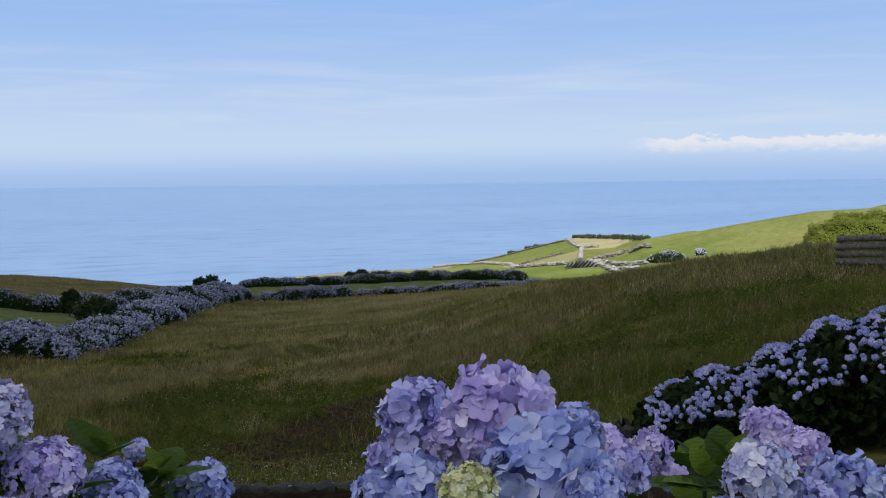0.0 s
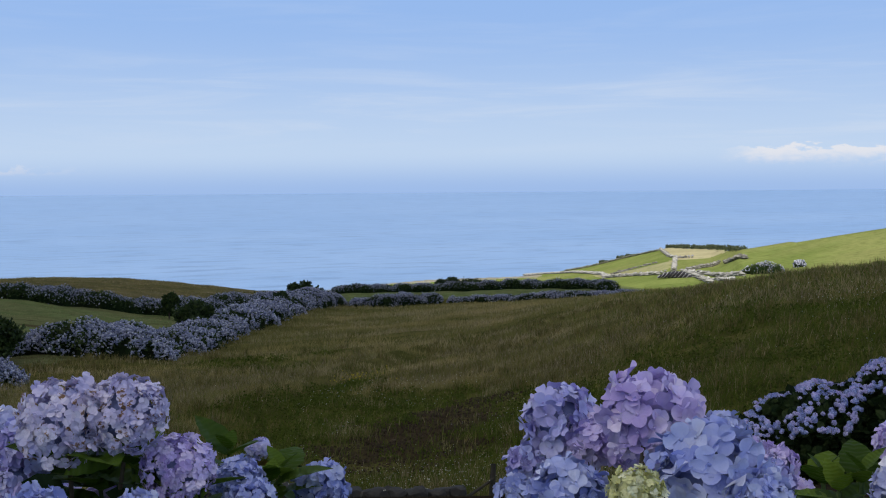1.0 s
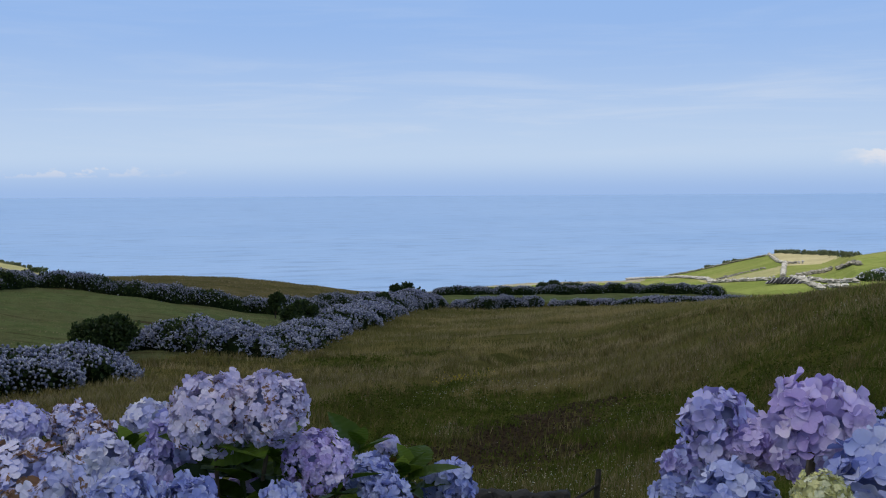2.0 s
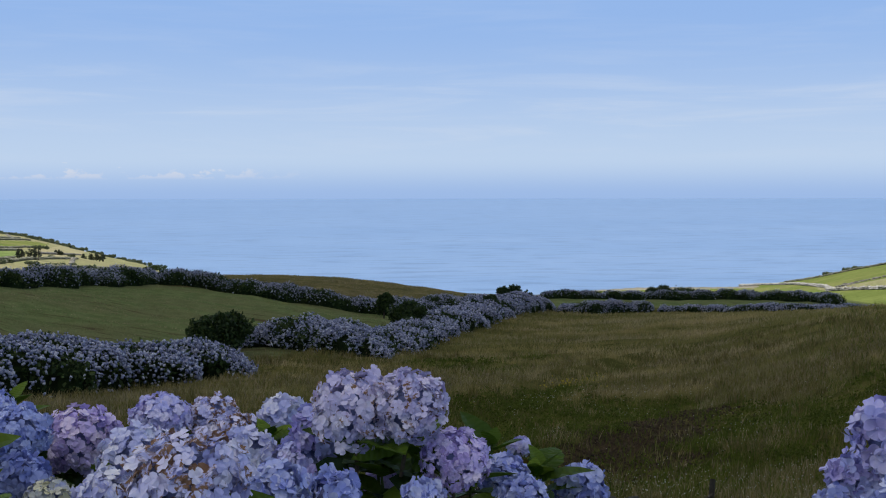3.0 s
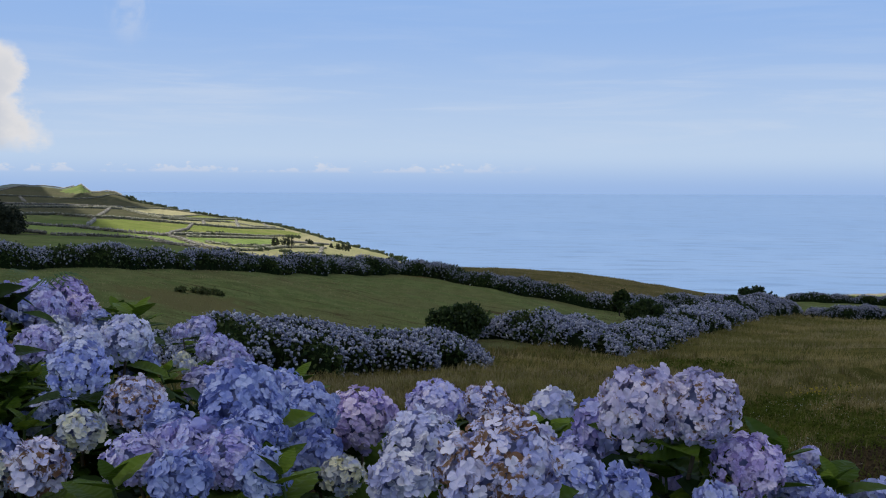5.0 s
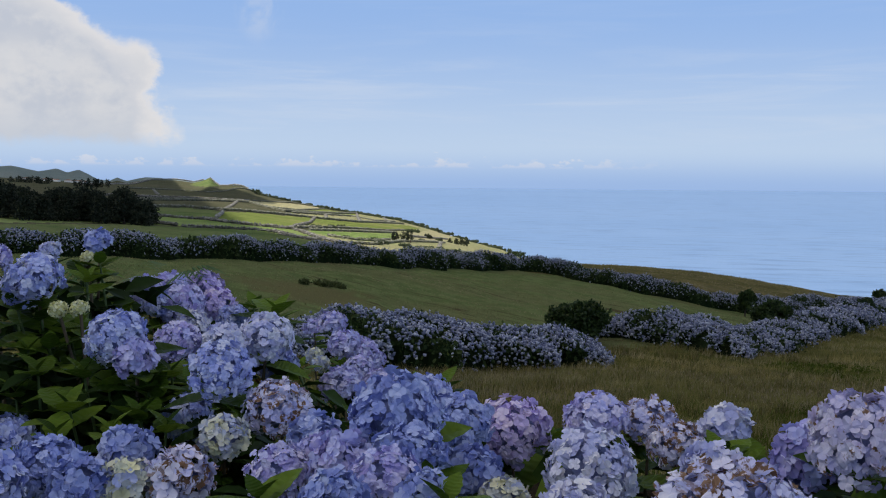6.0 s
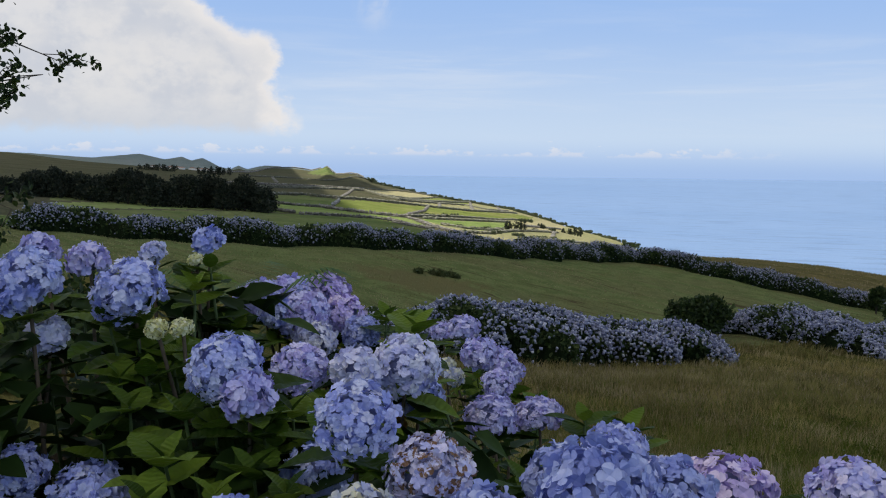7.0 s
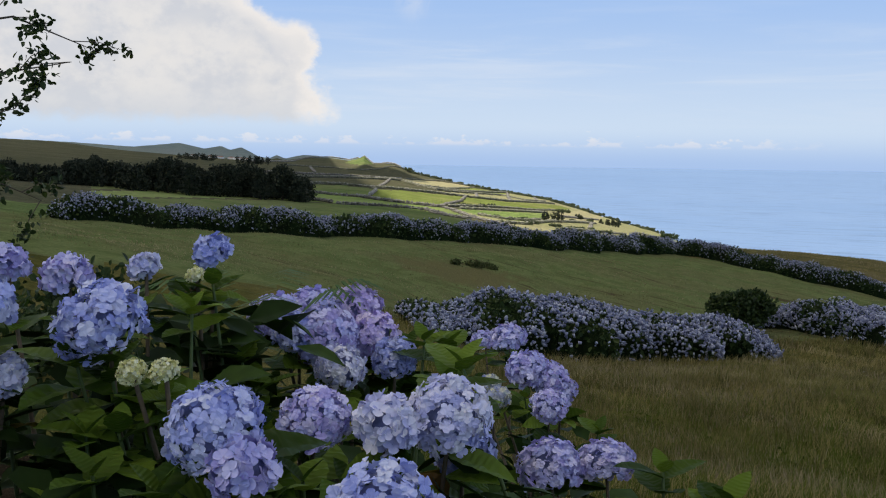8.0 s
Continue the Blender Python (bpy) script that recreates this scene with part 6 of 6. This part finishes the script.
while t < 27.0:
    q = float(np.interp(t, FAR_TURN, FAR_AWAY)) * 0.992
    g = rng.uniform(0.25, 1.0) * (1.5 if 17.2 < t < 19.2 else 1.0)
    clump(float(t), q, 0.0105 * q * (0.6 + 0.6 * g), 0.0009 * q * g, "wind-clipped scrub along the cliff edge", 7, HAZED_SCRUB, "scrub")
    t += rng.uniform(0.25, 0.75)


def conifer_wood(turn, r, tall, label, wide):
    """One broad dark conifer of the shelter belt: trunk, tiers of drooping boughs, ragged top."""
    wide = wide * 1.2
    ob = tagged(new("conifer"), label, "tree", "trees of the shelter belt")
    ob.location = on(turn, r)
    limbs = [tube([(0, 0, -0.5), (0, 0, tall * 0.5), (0, 0, tall * 0.95)], [0.035 * tall, 0.022 * tall, 0.004 * tall])]
    cs, rs = [], []
    for k in range(26):
        h = tall * (0.12 + 0.80 * (k / 25))
        reach = wide / 2 * (1 - (k / 25)) ** 0.40 * rng.uniform(0.55, 1.0)
        a = k * 2.4 + rng.uniform(-0.4, 0.4)
        p = (math.cos(a) * reach, math.sin(a) * reach, h)
        limbs.append(tube([(0, 0, h * 0.97), (p[0] * 0.5, p[1] * 0.5, h + 0.1), p], [0.008 * tall, 0.006 * tall, 0.002 * tall]))
        cs.append((p[0] * 0.7, p[1] * 0.7, h))
        rs.append(wide * rng.uniform(0.15, 0.23))
    part("trunk", mesh_of("trunk", *joined(*limbs), BARK, smooth=True), ob)
    part("crown", mesh_of("crown", *leaf_cloud(cs, rs, 1900, 0.85, 0.9, 0.45), WOOD_LEAVES), ob, kind="stuff")
    return ob


belt_rng = np.random.default_rng(5)
for t in np.concatenate([np.arange(32.75, 34.75, 0.30), np.arange(35.15, 50, 0.42)]):
    top = float(np.interp(t, [32.5, 33.2, 34.2, 34.8, 35.2, 36.2, 37.4, 38.0, 39.2, 40.5, 42, 44, 46, 50], [-2.1, -1.7, -1.15, -1.75, -1.4, -1.1, -1.1, -1.5, -1.2, -0.8, -1.4, -0.9, -1.5, -1.0]))
    q = 372 + belt_rng.uniform(-14, 14)
    foot = on(float(t), q)
    conifer_wood(float(t), q, (EYE + q * math.tan(radians(top + belt_rng.uniform(-0.25, 0.05))) - foot.z), "broad dark conifer of a shelter belt behind the hedge", belt_rng.uniform(6.5, 9.5))
for t, q, wide, tall in ((35.5, 1500, 46, 12), (38.5, 1600, 60, 10)):
    clump(t, q, wide, tall, "dark wood on the far slope", 9)


def far_house(turn, r, wide, label):
    """A small white village house: walls, hipped red-brown roof."""
    ob = tagged(new("house"), label, "house", "houses of the far village")
    ob.location = on(turn, r)
    w, d, h = wide / 2, 3.5, 3.6
    bm = bmesh.new()
    bmesh.ops.create_cube(bm, size=1.0, matrix=Matrix.Translation((0, 0, h / 2 - 0.5)) @ Matrix.Diagonal((wide, 2 * d, h + 1, 1)))
    me = bpy.data.meshes.new("wall")
    bm.to_mesh(me)
    bm.free()
    me.materials.append(WHITEWASH)
    part("wall", me, ob)
    v = [(-w - 0.4, -d - 0.4, h), (w + 0.4, -d - 0.4, h), (w + 0.4, d + 0.4, h), (-w - 0.4, d + 0.4, h), (-w * 0.5, 0, h + 2.0), (w * 0.5, 0, h + 2.0)]
    part("roof", mesh_of("roof", v, [(0, 1, 5), (0, 5, 4), (1, 2, 5), (2, 3, 4), (2, 4, 5), (3, 0, 4), (3, 2, 1), (3, 1, 0)], ROOF_TILE), ob)
    return ob


WHITEWASH = island_material("whitewash", [(0.72, 0.72, 0.70), (0.82, 0.82, 0.80)], 0.9, grain=2)
ROOF_TILE = island_material("roof_tile", [(0.30, 0.17, 0.12), (0.38, 0.24, 0.17)], 0.9, grain=2)
for t, q, w in ((35.9, 2150, 9), (36.2, 2190, 13), (36.45, 2160, 10), (36.75, 2200, 14), (37.3, 2170, 11), (37.55, 2210, 16), (37.9, 2180, 10), (38.3, 2200, 12), (38.8, 2180, 13)):
    far_house(t, q, w, "small white house of a village far off")

# ---- on the knoll ----
def sunlit_mound():
    """A broad wind-clipped bush: close leaves over a lumpy dome, ends drawn down to the grass."""
    ob = tagged(new("bush"), "broad rounded light green bush in full sun", "bush")
    ob.location = on(-44.2, 112)
    across = np.array([math.cos(radians(-44.2)), math.sin(radians(-44.2)), 0])
    ahead = np.array([math.sin(radians(44.2)), math.cos(radians(44.2)), 0])
    n = 38000
    d = rng.normal(size=(n, 3))
    d /= np.linalg.norm(d, axis=1)[:, None]
    d[:, 2] = np.abs(d[:, 2])
    lump = 1 + 0.035 * np.sin(d[:, 0] * 13 + d[:, 2] * 7) + 0.03 * np.sin(d[:, 1] * 17 + d[:, 0] * 9) + 0.02 * np.sin(d[:, 2] * 25 + d[:, 0] * 21)
    q = d * (lump * rng.uniform(0.92, 1.0, n))[:, None]
    p = across * (q[:, :1] * 7.6) + ahead * (q[:, 1:2] * 3.5) + np.array([0, 0, 1.0]) * (np.clip(q[:, 2:3], 0, 2) ** 0.75 * MOUND)
    # an added core, coloured near black in place of shade under the leaves
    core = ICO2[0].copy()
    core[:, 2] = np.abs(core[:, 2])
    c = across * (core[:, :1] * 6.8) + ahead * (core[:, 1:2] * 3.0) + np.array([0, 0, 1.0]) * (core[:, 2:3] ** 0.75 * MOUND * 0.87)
    part("shade_core", mesh_of("shade_core", c, ICO2[1], CORE_SHADE), ob)
    for k in (-1.5, -0.5, 0.6, 1.7):
        part("trunk", mesh_of("trunk", *tube([(0, 0, -0.5), across * k * 0.6 + (0, 0, 1.5), across * k * 2 + (0, 0, 3.0)], [0.2, 0.14, 0.05]), BARK, smooth=True), ob)
    out = across * d[:, :1] / 2 + ahead * d[:, 1:2] + np.array([0, 0, 1.0]) * (d[:, 2:3] + 0.25) + rng.normal(0, 0.28, (n, 3))
    out /= np.linalg.norm(out, axis=1)[:, None]
    side = np.cross(out, rng.normal(size=(n, 3)))
    side /= np.linalg.norm(side, axis=1)[:, None]
    part("leaves", mesh_of("leaves", *scatter(LEAF[0], LEAF[1], p, np.stack([side, np.cross(out, side), out], 2), rng.uniform(0.11, 0.22, n)), YELLOW_LEAVES), ob, kind="stuff")
    return ob


sunlit_mound()
hedge([(-32.7, 262), (-33.6, 258), (-34.7, 256)], 4.0, 2.4, 5.5, 30, 0.16, "dark hydrangea thicket with pale heads by a field wall", group="hydrangea thickets")
hedge([(-35.2, 266), (-35.9, 266)], 2.2, 1.8, 12, 6, 0.24, "small hydrangea covered in white heads", group="hydrangea thickets")


def stone_heap():
    """A long heap of leaning dark slabs with paler ones between."""
    ob = tagged(new("stone_heap"), "long heap of dark slabs with pale streaks in the pasture", "slab heap")
    ob.location = on(-28.9, 288)
    across = np.array([math.cos(radians(-28.9)), math.sin(radians(-28.9))])
    dark = island_material("dark_slate", [(0.012, 0.012, 0.016), (0.022, 0.022, 0.028), (0.034, 0.034, 0.042)], 0.8, grain=3)
    pale = island_material("pale_slate", [(0.20, 0.20, 0.23), (0.32, 0.32, 0.35)], 0.9, grain=3)
    slab = np.sign(ICO2[0]) * np.abs(ICO2[0]) ** 0.6
    for k in range(27):
        u = -1 + 2 * k / 26
        h = 2.0 * max(0.12, 1 - u * u) ** 0.5
        v = slab * np.array([0.16 if k % 3 == 0 else 0.30, 1.7, 0.45 * h + 0.1]) * rng.uniform(0.85, 1.1, 3)
        v[:, 0] += v[:, 2] * 0.9
        p = np.array([across[0] * u * 4.3, across[1] * u * 4.3, h * 0.5])
        turn = radians(-28.9 + rng.normal(0, 4))
        m = np.array([[math.cos(turn), -math.sin(turn), 0], [math.sin(turn), math.cos(turn), 0], [0, 0, 1]])
        part("slab", mesh_of("slab", v @ m.T + p, ICO2[1], pale if k % 3 == 0 else dark), ob)
    return ob


stone_heap()

# A darker timber tone for the broken fence.
DARK_TIMBER = island_material("dark_timber", [(0.035, 0.031, 0.025), (0.075, 0.066, 0.054)], 0.9, grain=12)
TIMBER = island_material("weathered_timber", [(0.105, 0.090, 0.075), (0.200, 0.175, 0.150)], 0.9, grain=14, mottle=0.9)


def log_fence():
    """Four weathered rails, one above the other, between posts."""
    ob = tagged(new("log_fence"), "weathered grey log fence with four stacked rails", "fence")
    a, b = on(-42.75, 26.5), on(-49.8, 25.5)
    ob.location = a
    d = b - a
    for k in range(4):
        off = Vector((0, 0, 0.25 + k * 0.19))
        line = [off + d * (-0.02 + 0.065 * q) + Vector(rng.normal(0, 0.010, 3)) for q in range(17)]
        part("rail", mesh_of("rail", *tube(line, rng.uniform(0.068, 0.090, 17), 10), TIMBER), ob)
    for f in (0.04, 0.5, 0.97):
        p = d * f + Vector((0, 0.11, 0))
        part("post", mesh_of("post", *tube([p - Vector((0, 0, 0.4)), p + Vector((0, 0, 0.5)), p + Vector((0, 0, 0.92))], [0.06, 0.058, 0.05], 8), TIMBER, smooth=True), ob)
    return ob


log_fence()


# ---- the hydrangea below the lane ----
# Darker copy of the hedge leaves; the mound's shadows are in its colour.
MOUND_LEAVES = island_material("shade_dark_hydrangea_leaves", [(0.010, 0.020, 0.006), (0.020, 0.036, 0.011), (0.045, 0.066, 0.020)], 0.6, 0.1, 0.06)


def broad_hydrangea():
    """A wide hydrangea mound on the slope: many small heads over leaves coloured dark for shade."""
    ob = tagged(new("hydrangea_bush"), "broad dark hydrangea mound dotted with small lilac heads", "hydrangea", "hydrangeas by the lane")
    ob.location = on(-40, 13.2)
    base = ob.location
    n = 950
    s, u = rng.uniform(0, 1, n), rng.uniform(0.0, 0.6, n) ** 1.3
    t = -32.6 - s * 19
    crest = np.interp(s, [0, 0.15, 0.35, 0.6, 1.0], [0.75, 1.10, 1.30, 1.5, 1.7])
    r = 11.2 + u * 3.4 + 0.2 * np.sin(s * 25)
    x, y = -np.sin(np.radians(t)) * r, np.cos(np.radians(t)) * r
    z = land(x, y) + crest * np.sin(np.pi * np.clip(u + 0.06, 0, 1) ** 0.8) ** 0.55 * (1 + 0.04 * np.sin(s * 17) + 0.05 * np.sin(s * 41))
    keep = np.sin(s * 31 + u * 9) + np.sin(s * 13 - u * 15) > -0.9
    near = np.argsort(np.where(keep, u, 9))[:300]                    # those lowest on the mound's front
    rest = np.setdiff1d(np.nonzero(keep)[0], near)
    for k in near:
        meshes = PLAIN_HEADS["dv"[int(rng.integers(0, 2))]]
        g = rng.uniform(0.45, 0.85)
        head = part("flower_head", random.choice(meshes), ob)
        head.matrix_basis = Matrix.Translation(Vector((x[k], y[k], z[k])) - base) @ aim((rng.normal(0, 0.3) - 0.2, -0.5, 0.8), rng.uniform(0, 6)) @ Matrix.Diagonal((g, g, g, 1))
    q = np.repeat(rest, 22)
    d = rng.normal(size=(len(q), 3))
    d /= np.linalg.norm(d, axis=1)[:, None]
    d[:, 2] = np.abs(d[:, 2]) * 0.9 - 0.1
    g = rng.uniform(0.022, 0.040, n)[q]
    at = np.stack([x, y, z], 1)[q] + d * g[:, None] - np.array(base)
    side = np.cross(d, rng.normal(size=d.shape))
    side /= np.linalg.norm(side, axis=1)[:, None]
    v, f = scatter(PLAIN_FLORET[0], PLAIN_FLORET[1], at, np.stack([side, np.cross(d, side), d], 2), g * 0.42)
    part("bloom", mesh_of("bloom", v, f, [PETALS["d"], PETALS["v"]], np.repeat(q % 2, len(PLAIN_FLORET[1]))), ob, kind="stuff")
    m = 19000
    s, u = rng.uniform(-0.02, 1, m), rng.uniform(0.0, 1, m)
    t = -32.6 - s * 19
    crest = np.interp(s, [0, 0.15, 0.35, 0.6, 1.0], [0.75, 1.10, 1.30, 1.5, 1.7])
    r = 11.3 + u * 3.3 + 0.2 * np.sin(s * 25)
    x, y = -np.sin(np.radians(t)) * r, np.cos(np.radians(t)) * r
    z = land(x, y) + crest * np.sin(np.pi * np.clip(u + 0.06, 0, 1) ** 0.8) ** 0.55 * (1 + 0.04 * np.sin(s * 17)) * rng.uniform(0, 0.97, m) ** 0.35 - 0.07
    v, f = scatter(LEAF[0], LEAF[1], np.stack([x, y, z], 1) - np.array(base), turns(m), rng.uniform(0.09, 0.15, m))
    part("leaves", mesh_of("leaves", v, f, MOUND_LEAVES), ob, kind="stuff")
    return ob


broad_hydrangea()

# ---- a small tree and undergrowth at the field's near corner ----


def slender_tree(turn, r, label):
    """A thin-leaved young tree: leaning trunk, long limbs that fork, loose sprays of leaves with gaps between."""
    ob = tagged(new("tree"), label, "tree")
    ob.location = on(turn, r)
    right = Vector((math.cos(radians(turn)), math.sin(radians(turn)), 0))
    ahead = Vector((-math.sin(radians(turn)), math.cos(radians(turn)), 0))
    trunk = [Vector((0, 0, -0.3)), right * 0.1 + Vector((0, 0, 1.6)), right * 0.05 + Vector((0, 0, 3.4)), right * 0.2 + Vector((0, 0, 5.4))]
    part("trunk", mesh_of("trunk", *tube(trunk, [0.10, 0.08, 0.055, 0.02], 8), BARK, smooth=True), ob)
    places = []
    for k in range(17):
        h = 1.5 + 0.25 * k
        start = trunk[1].lerp(trunk[3], min(1, max(0, (h - 1.6) / 3.8)))
        a = k * 2.39 + rng.uniform(-0.3, 0.3)
        out = (right * math.cos(a) + ahead * math.sin(a) * 0.8).normalized()
        reach = rng.uniform(1.1, 2.0) * (1.1 - 0.1 * abs(k - 8) / 3)
        mid = start + out * reach * 0.5 + Vector((0, 0, 0.25))
        tip = start + out * reach + Vector((0, 0, rng.uniform(-0.15, 0.5)))
        limb = part("limb", mesh_of("limb", *tube([start, mid, tip], [0.025, 0.014, 0.004], 6), BARK, smooth=True), ob)
        for q in range(5):
            f = 0.35 + 0.16 * q
            p = start.lerp(mid, f * 2) if f < 0.5 else mid.lerp(tip, f * 2 - 1)
            side = Vector(rng.normal(0, 0.3, 3)) + out * 0.25
            end = p + side
            part("twig", mesh_of("twig", *tube([p, p.lerp(end, 0.5) + Vector((0, 0, 0.05)), end], [0.007, 0.005, 0.002], 5), BARK, smooth=True),limb)
            for w in range(46):
                places.append(p.lerp(end, rng.uniform(0.3, 1.1)) + Vector(rng.normal(0, 0.06, 3)))
    pl = np.array([tuple(p) for p in places])
    part("leaves", mesh_of("leaves", *scatter(LEAF[0], LEAF[1], pl, turns(len(pl)), rng.uniform(0.06, 0.11, len(pl))), BUSH_LEAVES), ob, kind="stuff")
    return ob


slender_tree(51.8, 14.5, "slender young tree with loose dark leaves against the sky")
shrub(44.5, 12.5, 2.2, 1.7, "olive green shrub at the foot of a young tree", 2200, size=0.11)
TUSSOCK = island_material("tussock_blades", [(0.045, 0.068, 0.018), (0.080, 0.098, 0.030), (0.125, 0.130, 0.050)], 0.8, 0.2)
for t, q, w, h in ((24.5, 53.2, 0.8, 0.34), (23.7, 54.0, 0.6, 0.28), (23.3, 53.6, 0.9, 0.40), (22.8, 54.2, 0.8, 0.32), (22.4, 53.8, 0.6, 0.26)):
    shrub(t, q, w, h, "low dark grass tussock in the mown field", 260, size=0.13, category="tussock", name="tussock", mat=TUSSOCK)


def fern(root, label):
    """A fern: arching fronds, each a midrib with narrow leaflets that shorten to the tip."""
    ob = tagged(new("fern"), label, "fern")
    ob.location = root
    mat = island_material("fern_green", [(0.05, 0.11, 0.03), (0.09, 0.17, 0.045), (0.12, 0.19, 0.06)], 0.6, 0.3)
    for k in range(7):
        a = k * 0.9 + rng.uniform(-0.2, 0.2)
        out, verts, faces = Vector((math.cos(a), math.sin(a), 0)), [], []
        side = Vector((-out.y, out.x, 0))
        for i in range(22):
            s = i / 21
            p = out * (0.36 * s) + Vector((0, 0, 0.34 * math.sin(s * 2.2)))
            w = 0.09 * math.sin(math.pi * min(1, 0.12 + s * 0.9)) + 0.004
            for d in (-1, 1):
                b = len(verts)
                tip = p + side * d * w + out * 0.02 - Vector((0, 0, 0.3 * w))
                verts += [p - out * 0.006, p + out * 0.006, tip + out * 0.003, tip - out * 0.001]
                faces.append((b, b + 1, b + 2, b + 3))
        part("frond", mesh_of("frond", [tuple(v) for v in verts], faces, mat), ob)
    return ob


fern((-2.55, 3.35, 0.98), "green fern growing up between hydrangea heads")

# ---- dark wall and broken fence at the foot of the bank ----
DARK_STONE = island_material("dark_lava_stone", [(0.020, 0.019, 0.018), (0.035, 0.033, 0.031), (0.055, 0.053, 0.050)], 0.9, grain=25)


def low_wall():
    """A low dry wall of dark lava stones, each a separate block."""
    ob = tagged(new("stone_wall"), "low dry wall of dark lava stones under the bank", "wall")
    ob.location = on(-9, 12.0)
    shapes = []
    for k in range(5):
        v = ICO2[0].copy()
        v = np.sign(v) * np.abs(v) ** 0.7 * (1 + rng.normal(0, 0.05, (len(v), 1)))
        shapes.append(mesh_of("stone", v, ICO2[1], DARK_STONE))
    for i in range(30):
        for level in range(3):
            t = 1.0 - i * 0.60 + rng.normal(0, 0.08)
            p = on(t, 12.0 + rng.normal(0, 0.05))
            st = part("stone", shapes[(i + level) % 5], ob)
            st.matrix_basis = Matrix.Translation(p - ob.location + Vector((0, 0, 0.05 + level * 0.13))) @ Euler((rng.normal(0, 0.2), rng.normal(0, 0.2), rng.uniform(0, 6))).to_matrix().to_4x4() @ Matrix.Diagonal((rng.uniform(0.09, 0.13), rng.uniform(0.10, 0.13), rng.uniform(0.07, 0.10), 1))
    return ob


low_wall()


def broken_fence():
    """A grey post with a slipped rail leaning against it."""
    ob = tagged(new("broken_fence"), "grey wooden post with a slipped leaning rail", "fence")
    ob.location = on(-18.3, 11.8)
    part("post", mesh_of("post", *tube([(0, 0, -0.3), (0.01, 0, 0.3), (0.03, 0, 0.62)], [0.040, 0.038, 0.034], 8), DARK_TIMBER, smooth=True), ob)
    part("rail", mesh_of("rail", *tube([(-0.75, 0, 0.05), (-0.3, 0, 0.25), (0.02, -0.05, 0.46)], [0.022, 0.022, 0.018], 8), DARK_TIMBER, smooth=True), ob)
    return ob


broken_fence()


def stump():
    """A charred-looking split stump at the edge of the hydrangea."""
    ob = tagged(new("tree_stump"), "dark split tree stump beside a hydrangea", "stump")
    ob.location = on(-31.2, 11.6)
    v, f = tube([(0, 0, -0.2), (0, 0, 0.25), (0.03, 0, 0.5), (0.02, 0.02, 0.56)], [0.26, 0.21, 0.16, 0.05], 14)
    v = v * (1 + rng.normal(0, 0.06, (len(v), 1)))
    part("trunk", mesh_of("trunk", v, f, DARK_STONE), ob)
    v, f = tube([(0.2, 0.02, 0.0), (0.3, 0, 0.25), (0.42, 0, 0.36)], [0.14, 0.11, 0.04], 10)
    part("root", mesh_of("root", v * (1 + rng.normal(0, 0.05, (len(v), 1))), f, DARK_STONE), ob)
    return ob


stump()
